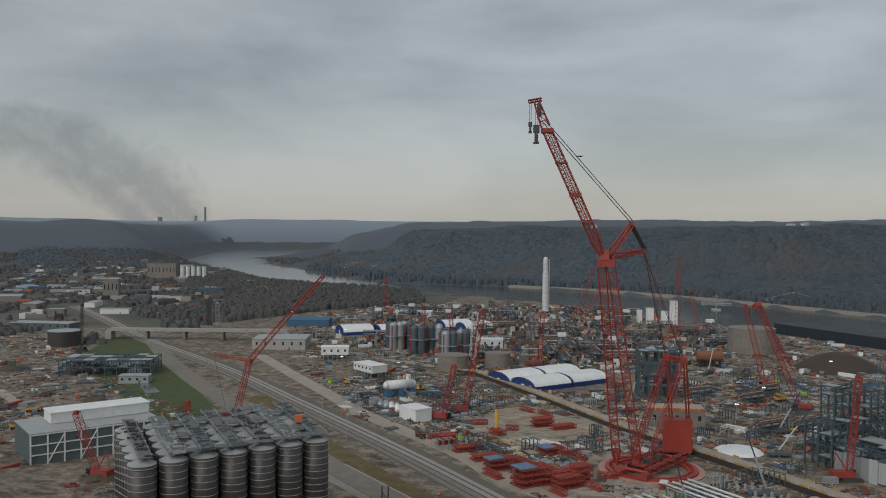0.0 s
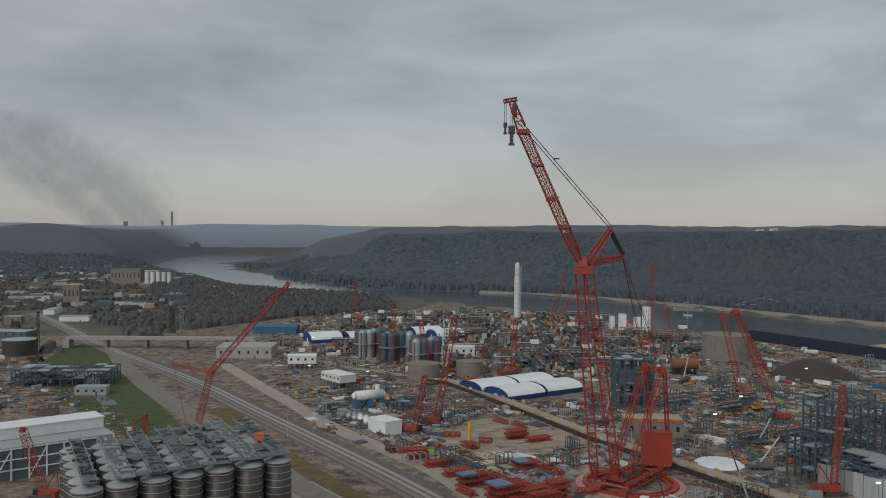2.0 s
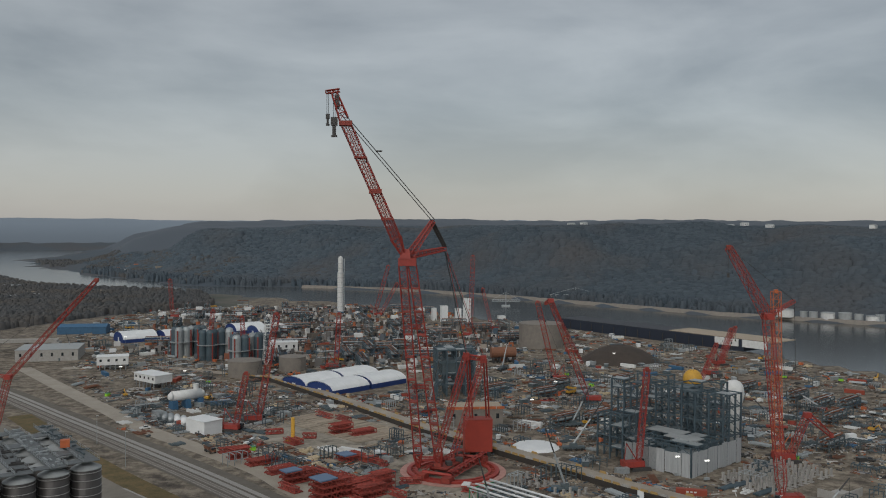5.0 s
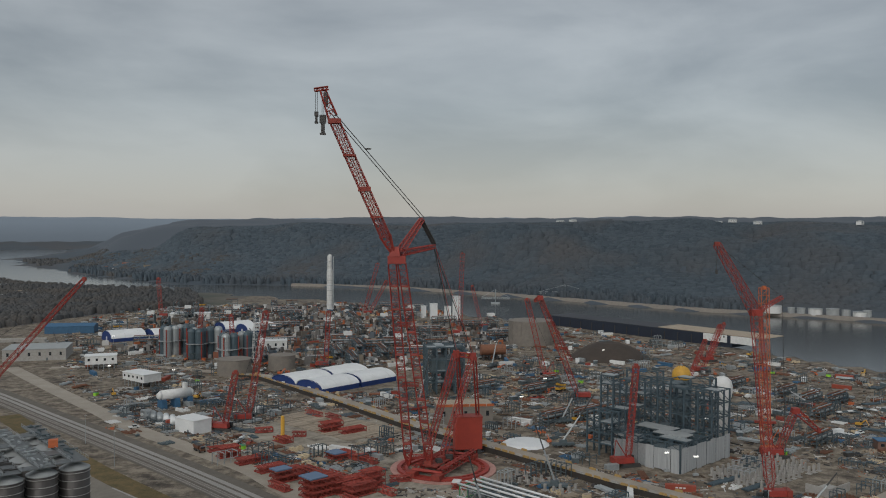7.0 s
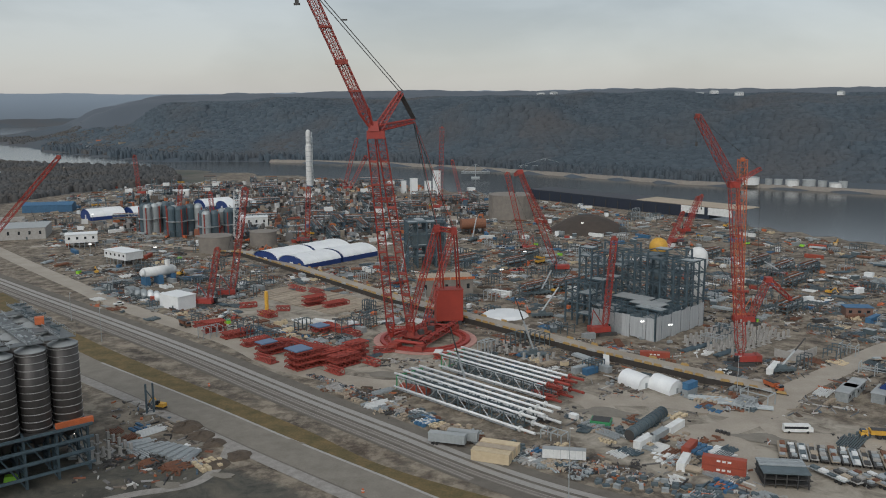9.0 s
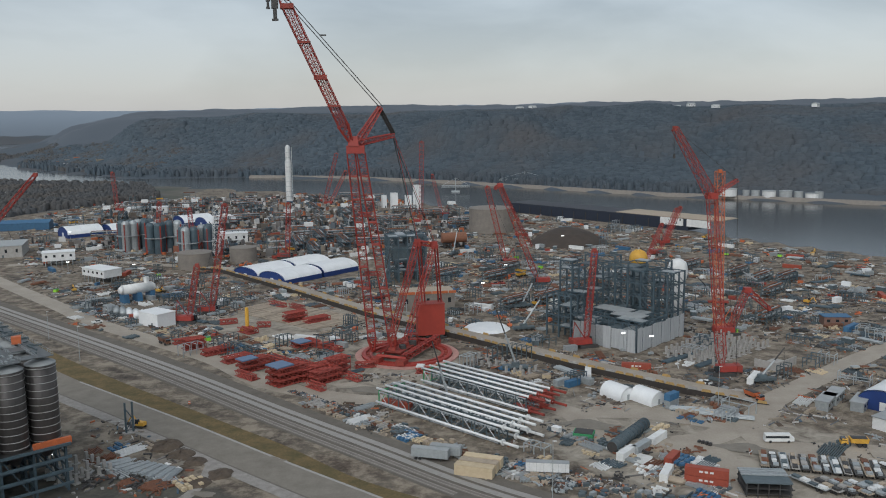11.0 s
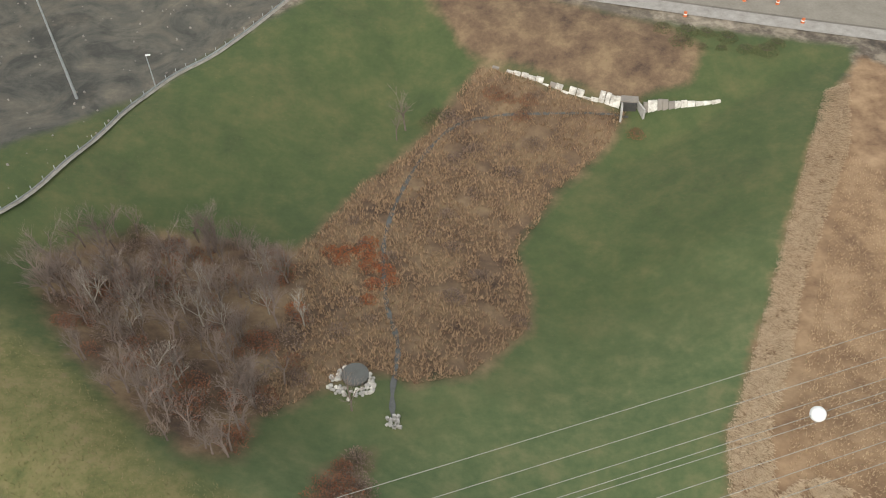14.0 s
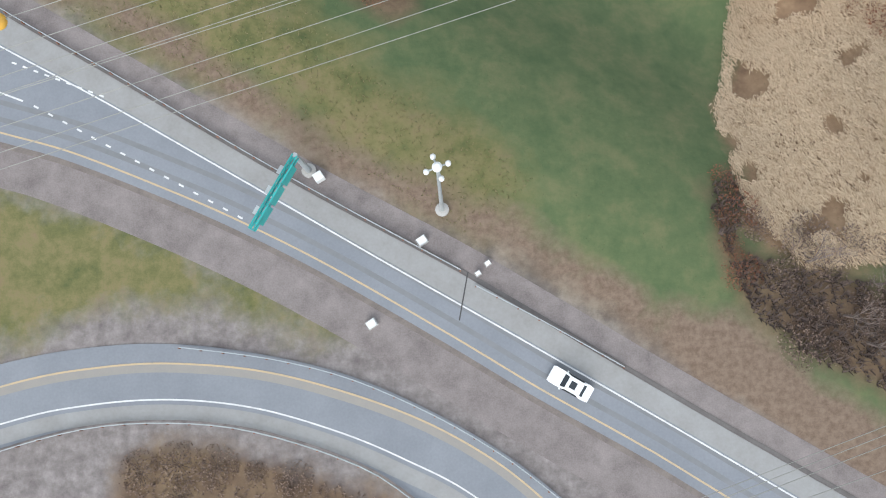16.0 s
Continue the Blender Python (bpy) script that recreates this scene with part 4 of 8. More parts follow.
unit = steel_frame("process_building", "blue-grey steel process building frame, half clad in white sheeting", 99, 375, 134.5, 8, 7, 5.4, 7.1, unit_heights, STEEL_BLUE, 0.7, 0.5, 0.3, 0.6)
unit.matrix_basis = pose(99, 375, 0, 0, 0, 44.5)
SHEET = material("hanging_white_sheeting", (0.46, 0.48, 0.49), (0.30, 0.32, 0.33), 2.0, 0.7, stretch=(2.2, 2.2, 0.12))
for k in range(10):
    Shape().box((2.1 + 4.2 * k, -0.7 - 0.25 * (k % 2), 5.6), (4.1, 0.15, 11.2 - 0.5 * (k % 3))).part("cladding_sheet", SHEET, unit)
for k in range(8):
    Shape().box((-0.7 - 0.25 * (k % 2), 2.1 + 4.2 * k, 5.2), (0.15, 4.1, 10.4 - 0.6 * (k % 3))).part("cladding_sheet", SHEET if k < 4 else GALV, unit)
for x, y, z, sx, sy in ((14, 12, 13.4, 8, 16), (20, 24, 13.5, 9, 18), (7, 30, 10.6, 8, 12)):
    Shape().box((x, y, z), (sx, sy, 0.4)).part("roof_deck", ROOF_GREY, unit)
v = thing("yellow_dome", "yellow domed pressure vessel above the steel frame", "vessel", 119.5, 452, 0)
Shape().lathe((0, 0, 0), [(4.2, 0), (4.2, 28)], 24, True).part("shell", STEEL, v, smooth_faces=True)
Shape().lathe((0, 0, 28), [(4.6, 0), (4.75, 0.2), (4.9, 2), (4.5, 4), (3.5, 5.6), (1.9, 6.6), (0.4, 6.9)], 24).part("dome", YELLOW, v, smooth_faces=True)
Shape().tube((0, 0, 34.8), (0, 0, 36), 0.5, 10).part("nozzle", GALV, v)
for k in range(8):
    a = k * 0.785
    Shape().bar((4.9 * math.cos(a), 4.9 * math.sin(a), 30.4), (1.9 * math.cos(a), 1.9 * math.sin(a), 34.8), 0.12).part("dome_rib", RUST, v)
v = thing("flask_vessel", "pale grey flask-shaped reactor vessel", "vessel", 139, 446, 0)
Shape().lathe((0, 0, -9), [(3.0, 9), (3.0, 22), (3.2, 24), (4.6, 29), (5.2, 32), (5.1, 35), (4.4, 37.4), (2.8, 39), (1.0, 39.6)], 24).part("shell", WHITE, v, smooth_faces=True)
Shape().lathe((0, 0, 12.4), [(3.2, 0), (3.5, 0), (3.5, 1.0), (3.2, 1.0)], 24).part("collar", GALV, v)


# Lattice cranes
def lattice_crane(x, y, mast, boom=None, strut=None, col=RED, wide=2.2, label="red lattice crawler crane among the works", base=True, name="lattice_crane"):
    """mast and boom: tips as offsets from the base."""
    c = thing(name, label, "crane", x, y, 0)
    m = Vector(mast)
    d = math.atan2(m.y, m.x) if abs(m.x) + abs(m.y) > 1 else 0.4
    if base:
        for sgn in (-1, 1):
            s = Shape()
            px, py = -math.sin(d) * 3.2 * sgn, math.cos(d) * 3.2 * sgn
            s.box((px, py, 0.8), (9.5, 1.3, 1.5), d, 0.92)
            s.part("crawler_track", DARK, c)
        Shape().box((-2.0 * math.cos(d), -2.0 * math.sin(d), 2.8), (8.5, 4.6, 2.4), d, 0.95).part("upper_body", col, c)
        Shape().box((2.6 * math.cos(d) - 1.9 * math.sin(d), 2.6 * math.sin(d) + 1.9 * math.cos(d), 3.0), (2.0, 1.6, 2.2), d, 0.9).part("cab", GLASS_DARK, c)
        Shape().box((-6.6 * math.cos(d), -6.6 * math.sin(d), 2.9), (2.0, 5.6, 2.6), d).part("counterweight", RED_WORN, c)
    root = Vector((0, 0, 2.2))
    L = (m - root).length
    Shape().lattice(root, root.lerp(m, 0.1), 0.8, 0.8, 2, 0.22, 0.12, None, wide, wide).part("mast_heel", col, c)
    Shape().lattice(root.lerp(m, 0.1), m, wide, wide, max(6, int(L / wide / 1.1)), 0.26, 0.13).part("mast", col, c)
    tip = m
    if boom:
        b = Vector(boom)
        L = (b - m).length
        Shape().lattice(m, b, wide, wide, max(5, int(L / wide / 1.1)), 0.26, 0.13, None, wide * 0.6, wide * 0.6).part("boom", col, c)
        Shape().box(m, (wide * 1.2, wide * 1.2, 2.4)).part("knee", col, c)
        tip = b
    Shape().box(tip, (1.6, 1.6, 1.8)).part("boom_head", RED_WORN if col is RED else col, c)
    if strut:
        q = Vector(strut)
        Shape().lattice(m, q, 1.4, 1.2, 6, 0.2, 0.1).part("strut", col, c)
        Shape().bar(q, tip, 0.14).part("pendant", CABLE, c)
        Shape().bar(q, (-6 * math.cos(d), -6 * math.sin(d), 3.5), 0.14).part("pendant", CABLE, c)
    elif base:
        back = Vector((-7 * math.cos(d), -7 * math.sin(d), 3.6))
        top = Vector((-6 * math.cos(d), -6 * math.sin(d), 12))
        Shape().bar((0, 0, 3), top, 0.35).bar(top, back, 0.25).part("gantry", col, c)
        Shape().bar(top, m, 0.12).part("pendant", CABLE, c)
    drop = min(tip.z - 3, 10)
    Shape().bar(tip, tip - Vector((0, 0, drop)), 0.1).part("hoist_rope", CABLE, c)
    Shape().box(tip - Vector((0, 0, drop + 0.7)), (0.8, 0.8, 1.6)).part("hook_block", DARK, c)
    return c


lattice_crane(-112, 471, (10, 0, 60), wide=3.0)
lattice_crane(-119, 449, (6, -1, 31), wide=2.6)
lattice_crane(65, 609, (-13, 0, 56), wide=3.2)
lattice_crane(78, 537, (-24, 0, 63), (-27, 1, 61), (-2, 14, 22), wide=3.0)
lattice_crane(79, 388, (3.5, 1, 45), wide=2.4)
lattice_crane(7, 853, (2, 0, 80), wide=4.0)
lattice_crane(-109, 1069, (16, 0, 60), wide=4.0)
lattice_crane(-100, 1040, (20, 4, 40), wide=3.5)
lattice_crane(-338, 997, (-3, 0, 45), wide=3.6)
lattice_crane(-231, 418, (8, 0, 33), (52, 0, 81), (-14, 0, 36), wide=2.6)
lattice_crane(-237, 378, (0, 0, 17), wide=2.2)
lattice_crane(-233, 300, (-11, 1, 27), wide=2.4)
lattice_crane(-96, 652, (2, 0, 42), wide=3.0)
lattice_crane(-205, 690, (4, 0, 40), wide=2.8)
lattice_crane(-168, 660, (-2, 0, 38), wide=2.8)
lattice_crane(150, 560, (22, 30, 30), wide=2.2)
lattice_crane(185, 640, (14, 6, 34), wide=2.2)
lattice_crane(205, 690, (12, 4, 30), wide=2.2)
lattice_crane(30, 905, (-10, 3, 44), wide=3.0)
lattice_crane(-480, 610, (0, 1, 40), col=DARK, wide=2.0, label="dark drilling mast crane by a round tank")
lattice_crane(126, 341, (-7, 0, 74), (-25, -8, 101), (4, 2, 80), wide=3.4, label="red luffing lattice tower crane beside concrete piers")
lattice_crane(148, 408, (-2, 0, 79), wide=3.6, col=ORANGE, label="orange lattice boom crane behind the red one")
lattice_crane(152, 404, (8, 0, 22), (20, 2, 12), wide=2.6)


def mobile_crane(x, y, tip, label="telescopic mobile crane with raised boom"):
    c = thing("mobile_crane", label, "crane", x, y, 0, 0)
    t = Vector(tip)
    d = math.atan2(t.y, t.x)
    Shape().box((0, 0, 1.5), (11, 2.8, 1.2), d).part("chassis", (STEEL, YELLOW, RED_WORN)[int(abs(x)) % 3], c)
    for k in range(4):
        for sgn in (-1, 1):
            p = Vector((math.cos(d), math.sin(d), 0)) * (-4 + 2.6 * k) + Vector((-math.sin(d), math.cos(d), 0)) * 1.3 * sgn
            q = Vector((-math.sin(d), math.cos(d), 0)) * 0.25
            Shape().tube(p + Vector((0, 0, 0.65)) - q, p + Vector((0, 0, 0.65)) + q, 0.65, 10).part("wheel", TYRE, c)
    Shape().box((0, 0, 2.8), (3.6, 2.2, 1.5), d, 0.9).part("cab", STEEL, c)
    r = Vector((0, 0, 3.2))
    Shape().tube(r, r.lerp(t, 0.55), 0.5, 6, 0.42).part("boom_base", GALV, c)
    Shape().tube(r.lerp(t, 0.55), t, 0.34, 6, 0.25).part("boom_fly", DARK, c)
    Shape().bar(t, (t.x, t.y, t.z - 6), 0.08).part("hoist_rope", CABLE, c)
    return c


for x, y, tip in ((42, 353, (-8, 1, 26)), (12, 308, (-6, 1, 25)), (54, 420, (15, 2, 25)), (138, 329, (9, 1, 14)), (60, 470, (10, 4, 22)), (-20, 500, (6, 4, 30)),
                  (30, 655, (6, 10, 30)), (-150, 690, (-14, 5, 24)), (170, 470, (-12, 3, 16)), (212, 520, (-14, 6, 12)), (-60, 760, (8, 4, 34)), (-320, 700, (-8, 6, 18))):
    mobile_crane(x, y, tip)


# Pipe-rack modules lying in the yard
def module(x, y, turn, length, red_end, label):
    t = thing("pipe_module", label, "pipe rack", x, y, 0, turn)
    w, h = 13.5, 5.6
    n = 11
    for k in range(n + 1):
        px = length * k / n
        s = Shape()
        for sy in (0, w / 3, 2 * w / 3, w):
            s.box((px, sy, h / 2 + 0.5), (0.35, 0.35, h))
        for z in (0.8, h + 0.3):
            s.box((px, w / 2, z), (0.34, w, 0.4))
        s.bar((px, 0, 0.8), (px, w / 3, h), 0.2).bar((px, w / 3, h), (px, 2 * w / 3, 0.8), 0.2).bar((px, 2 * w / 3, 0.8), (px, w, h), 0.2)
        s.part("portal", STEEL if k else GREEN, t)
    for sy in (0, w / 3, 2 * w / 3, w):
        s = Shape()
        for k in range(n):
            a, b = length * k / n, length * (k + 1) / n
            s.bar((a, sy, 0.8 if k % 2 else h), (b, sy, h if k % 2 else 0.8), 0.22)
        s.bar((0, sy, 0.8), (length, sy, 0.8), 0.35).bar((0, sy, h), (length, sy, h), 0.35)
        s.part("side_truss", GALV if sy in (0, w) else STEEL, t)
    for sy, z in ((0.4, h + 1.0), (w / 3 + 0.4, h + 1.0), (2 * w / 3, h + 1.0), (w - 0.4, h + 1.0), (0.0, 1.6), (w / 2, 1.7), (w, 1.6)):
        Shape().tube((-1.5, sy, z), (length + 3.5, sy, z), 0.42, 10).part("main_pipe", FABRIC if sy != w / 2 else GALV, t, smooth_faces=True)
        end = length + 1.6
        Shape().tube((end, sy, z), (end + 0.5, sy, z), 1.05, 14).part("flange", WHITE if not red_end else RED_WORN, t)
        Shape().tube((end + 0.6, sy, z), (end + 6.5, sy, z), 0.5, 10).part("spool", WHITE if not red_end else RED_WORN, t)
    if red_end:
        for k in range(4):
            Shape().lattice((length - 6, 3 * k + 1, 2 + k % 2 * 3), (length + 5, 3 * k + 1, 2 + k % 2 * 3), 1.2, 1.2, 5, 0.25, 0.15).part("red_frame", RED_WORN, t)
    for k in range(6):
        Shape().box((length * (k + 0.5) / 6, w / 2, 0.25), (0.5, w + 2, 0.5)).part("skid_beam", TIMBER, t)
    return t


module(-14, 311, -45.5, 58, False, "galvanised pipe-rack module with white pipes and flanged ends")
module(3, 336, -45.5, 52, True, "galvanised pipe-rack module with red end frames")


# Red crane sections stored in stacks
def red_stack(x, y, turn, L, w, h, cover=None):
    t = thing("crane_section_stack", "stack of red lattice crane sections on timber", "steel stack", x, y, 0, turn, "stored crane sections")
    n = max(1, int(h / 2.4))
    for k in range(n):
        for j in range(max(1, int(w / 3))):
            Shape().lattice((-L / 2, (j + 0.5) * 3 - w / 2, 1.4 + 2.5 * k), (L / 2, (j + 0.5) * 3 - w / 2, 1.4 + 2.5 * k), 2.5, 2.1, max(3, int(L / 2.4)), 0.38, 0.24).part("lattice_section", RED_WORN, t)
        Shape().box((0, 0, 0.35 + 2.5 * k), (L * 0.95, w * 0.9, 0.35)).part("deck_plate", RED_WORN, t)
    if cover:
        Shape().box((-L * 0.2, 0, n * 2.5 + 0.5), (L * 0.55, w * 0.85, 0.5)).part("cover_sheet", cover, t)
    for sx in (-0.4, 0.4):
        Shape().box((L * sx, 0, 0.1), (0.6, w, 0.2)).part("timber_bearer", TIMBER, t)
    return t


DULL_BLUE = material("dusty_blue_cover", (0.10, 0.17, 0.30), (0.14, 0.20, 0.28), 2.0, 0.6)
for a in ((-53, 343, 44, 15, 10, 7.5, DULL_BLUE), (-42, 350, 44, 18, 7, 5, None), (-37, 343, 44, 13, 6, 5, None), (-33, 352, 44, 10, 6, 7.6, None), (-70, 362, 44, 14, 7, 5, DULL_BLUE),
          (-60, 370, -46, 17, 6, 2.5, None), (-50, 364, -46, 14, 6, 2.5, None), (-80, 376, 44, 13, 7, 2.5, None), (-92, 388, 40, 12, 6, 2.5, None), (-104, 398, 36, 10, 6, 5, None),
          (-112, 408, 30, 9, 5, 2.5, None), (-52, 398, 44, 12, 9, 2.5, DULL_BLUE), (-40, 392, -40, 16, 5, 2.5, None), (-64, 450, 40, 12, 7, 5, None), (-52, 447, 40, 14, 6, 2.5, None),
          (-84, 426, -45, 10, 6, 2.5, None), (-78, 437, 0, 7, 3, 2.5, None), (-98, 446, 20, 9, 5, 2.5, None), (-22, 362, 12, 9, 5, 2.5, None), (-40, 333, -46, 10, 3, 2.5, None),
          (-26, 344, -46, 9, 3, 2.5, None), (3, 352, -12, 6, 5, 2.5, WHITE), (9, 353, -12, 6, 4, 2.5, None), (-70, 350, -45, 12, 5, 2.5, None), (-78, 486, -46, 14, 4, 2.5, None), (-66, 478, -46, 12, 4, 2.5, None)):
    red_stack(*a)
t = thing("yellow_mast_rig", "yellow vertical mast standing on a low trailer", "machine", -85, 430, 0)
Shape().lathe((0, 0, 0), [(1.0, 0), (1.0, 10), (0.8, 12)], 12).part("mast", YELLOW, t)
Shape().box((0, 0, 1.0), (7, 3, 1.2), 0.6).part("base", YELLOW, t)

# Timber mats by the crane, laid in rows
mats = thing("timber_mats", "rows of weathered timber crane mats on the ground", "mats", kind="structure")
mat_me = Shape().box((0, 0, 0.15), (11, 1.15, 0.3)).mesh("timber_mat", TIMBER)
for i in range(56):
    for j in range(3):
        if (i * 7 + j * 3) % 11 == 0:
            continue
        ob = new("timber_mat", mat_me)
        ob.parent = mats
        d = i * 1.3
        ob.matrix_basis = pose(-100 + d * 0.74 + j * 8.2, 480 - d * 0.68 + j * 8.0, 0.02 + 0.02 * (i % 3), 0, 0, 44 + random.uniform(-2, 2))


# White workshop, vessel on blue saddle
def simple_building(name, label, x, y, turn, L, w, h, wall, roof, windows=0, gable=0.0, category="building", legs=0.0):
    t = thing(name, label, category, x, y, 0, turn)
    Shape().box((0, 0, legs + (h - legs) / 2), (L, w, h - legs)).part("wall", wall, t)
    s = Shape()
    e = 0.35
    if gable:
        s.faces([(-L / 2 - e, -w / 2 - e, h), (L / 2 + e, -w / 2 - e, h), (L / 2 + e, w / 2 + e, h), (-L / 2 - e, w / 2 + e, h), (-L / 2 - e, 0, h + gable), (L / 2 + e, 0, h + gable)],
                [(0, 1, 5, 4), (2, 3, 4, 5), (0, 4, 3), (1, 2, 5), (3, 2, 1, 0)])
    else:
        s.box((0, 0, h + 0.15), (L + 2 * e, w + 2 * e, 0.3))
    s.part("roof", roof, t)
    for k in range(windows):
        px = -L / 2 + L * (k + 0.5) / windows
        for sgn in (-1, 1):
            Shape().box((px, sgn * (w / 2 + 0.03), legs + (h - legs) * 0.58), (min(1.6, L / windows * 0.5), 0.1, (h - legs) * 0.3)).part("window", GLASS_DARK, t)
    if legs:
        for k in range(6):
            for sgn in (-1, 0, 1):
                Shape().box((-L / 2 + L * (k + 0.5) / 6, sgn * (w / 2 - 0.4), legs / 2), (0.4, 0.4, legs)).part("leg", GALV, t)
    else:
        Shape().box((L * 0.2, -w / 2 - 0.04, 1.1), (1.2, 0.12, 2.2)).part("door", STEEL, t)
    return t


simple_building("wrapped_unit", "white wrapped equipment module on the yard", -135, 447, -38, 16, 11, 7, FABRIC, FABRIC, 0, 0, "module")
v = thing("pressure_vessel", "large white horizontal pressure vessel on blue saddles", "vessel", -164, 508, 0, 42)
Shape().tube((-9, 0, 7.4), (9, 0, 7.4), 3.0, 20).tube((9, 0, 7.4), (11, 0, 7.4), 3.0, 20, 1.5).tube((-9, 0, 7.4), (-11, 0, 7.4), 3.0, 20, 1.5).part("shell", WHITE, v, smooth_faces=True)
Shape().tube((6, 0, 10), (6, 0, 13.4), 1.6, 14).part("nozzle", WHITE, v)
for k in (-8, 0, 8):
    Shape().box((k, 0, 2.6), (3.2, 7.2, 5.2), 0, 0.9).part("saddle", BLUE, v)
for k in range(7):
    t = thing("drum_vessel", "white horizontal drum wrapped for storage", "vessel", -170 + k * 4.6, 478 - k * 3.2, 0, 20, "stored drums")
    Shape().tube((0, -6, 1.9), (0, 6, 1.9), 1.7, 14).part("shell", (FABRIC, GALV)[k < 3], t, smooth_faces=True)
    for q in (-4, 4):
        Shape().box((0, q, 0.45), (2.6, 0.5, 0.9)).part("saddle", BLUE, t)

# Tanks and columns
def tank(x, y, r, h, mat, label, name="storage_tank"):
    t = thing(name, label, "tank", x, y, 0, 0, "storage tanks")
    Shape().lathe((0, 0, 0), [(r, 0), (r, h * 0.33), (r + 0.12, h * 0.34), (r, h * 0.35), (r, h * 0.66), (r + 0.12, h * 0.67), (r, h * 0.68), (r, h)], 36).part("shell", mat, t)
    Shape().lathe((0, 0, h), [(r + 0.3, 0), (r + 0.3, 0.4), (r * 0.5, r * 0.07), (0.6, r * 0.1)], 36).part("roof", ROOF_GREY if mat is not CONCRETE_DARK else CONCRETE_DARK, t)
    for k in range(12 if r > 15 else 0):
        a = k * 0.5236
        Shape().box((math.cos(a) * (r + 0.15), math.sin(a) * (r + 0.15), h / 2), (0.3, 0.5, h), a).part("stiffener", mat, t)
    return t


tank(71, 789, 20, 21, CONCRETE_DARK, "large round weathered concrete tank", "concrete_tank")
for x, y, r, h in ((-157, 618, 12, 11), (-128, 645, 10, 10)):
    tank(x, y, r, h, CONCRETE_DARK, "round brown unfinished tank wall")
tank(-521, 640, 14, 13, DARK, "dark round tank shell under construction")
for k, (x, y, r, h) in enumerate(((398, 1080, 10.5, 12), (417, 1070, 4.2, 10), (427, 1065, 5, 10), (441, 1057, 8, 10), (458, 1048, 7.5, 11), (471, 1041, 5, 10), (484, 1034, 7.5, 8), (494, 1036, 5, 10))):
    t = tank(x, y, r, h * 0.75, ROOF_GREY if k % 3 else WHITE, "white oil storage tank on the far river bank")
v = thing("white_column", "tall white distillation column with ladders", "column", -153, 1072, 0)
Shape().lathe((0, 0, 0), [(3.8, 0), (3.8, 50), (3.0, 53), (3.0, 68), (2.2, 70), (0.5, 71)], 20).part("shell", WHITE, v)
for z in range(8, 68, 6):
    Shape().lathe((0, 0, z), [(3.7, 0), (4.3, 0), (4.3, 0.4), (3.7, 0.4)], 12).part("platform", GALV, v)
Shape().box((4.6, 0, 35), (0.8, 0.8, 66)).part("ladder", GALV, v)
for x, y, w, h in ((-22, 985, 7, 18), (-6, 985, 6, 15), (4, 982, 7, 27), (-34, 1000, 5, 14)):
    simple_building("wrapped_tower", "white wrapped process tower", x, y, 20, w, w, h, FABRIC, WHITE, 0, 0, "tower")
for k, (x, y) in enumerate(((-232, 705), (-222, 716), (-205, 690), (-194, 700), (-172, 660), (-160, 672))):
    t = thing("reactor_cluster", "cluster of tall blue-grey cylinders with red ladders", "vessel", x, y, 0, 20 * k, "reactor clusters")
    for q in range(4):
        ax, ay = 4.6 * math.cos(q * 1.57), 4.6 * math.sin(q * 1.57)
        Shape().lathe((ax, ay, 0), [(3.4, 0), (3.4, 22), (2.4, 24), (0.5, 24.6)], 14).part("cylinder", (STEEL_BLUE, GALV)[(q + k) % 3 == 0], t)
        Shape().box((ax * 1.8, ay * 1.8, 11), (0.8, 0.8, 22)).part("ladder", RED_WORN, t)
    Shape().lathe((0, 0, 12), [(6, 0), (9, 0), (9, 0.5), (6, 0.5)], 16).part("platform", GALV, t)
lt = lattice_crane(-150, 654, (2, 0, 40), wide=4.5, col=WHITE, label="pale lattice stair tower", base=False, name="stair_tower")
t = steel_frame("heater_tower", "dark steel heater tower behind the ring crane", -16, 548, 10, 4, 3, 6, 6, lambda i, j: (8, 15, 22, 30), STEEL_BLUE, 0.8, 0.7, 0.5, 0.6)
Shape().box((12, 9, 18), (18, 14, 10)).part("casing", STEEL, t)
t = simple_building("concrete_structure", "unfinished concrete frame with orange scaffold netting", 6, 478, 8, 30, 18, 9, CONCRETE_DARK, TIMBER, 5)
for k in range(7):
    Shape().box((-14 + 4.6 * k, -9.3, 9.8), (4.2, 0.2, 1.4)).part("guard_net", ORANGE, t)
t = thing("dark_drum", "dark rust-brown drum on steel legs", "vessel", 32, 690, 0, 10)
Shape().tube((-10, 0, 8.5), (10, 0, 8.5), 4.2, 16).part("shell", RUST, t)
for k in (-8, -3, 3, 8):
    Shape().box((k, 0, 2.4), (0.8, 6, 4.8)).part("leg", DARK, t)

# Concrete piers set out in rows
def pier_field(x, y, turn, nx_, ny_, step, h, label, skip=7):
    t = thing("pier_field", label, "foundations", x, y, 0, turn)
    me = Shape().box((0, 0, h / 2), (0.9, 0.9, h)).box((0, 0, 0.15), (2.2, 2.2, 0.3)).mesh("concrete_pier", CONCRETE)
    for i in range(nx_):
        for j in range(ny_):
            if (i * 5 + j * 3) % skip == 0:
                continue
            ob = new("concrete_pier", me)
            ob.parent = t
            ob.matrix_basis = pose(i * step, j * step, 0)
    return t


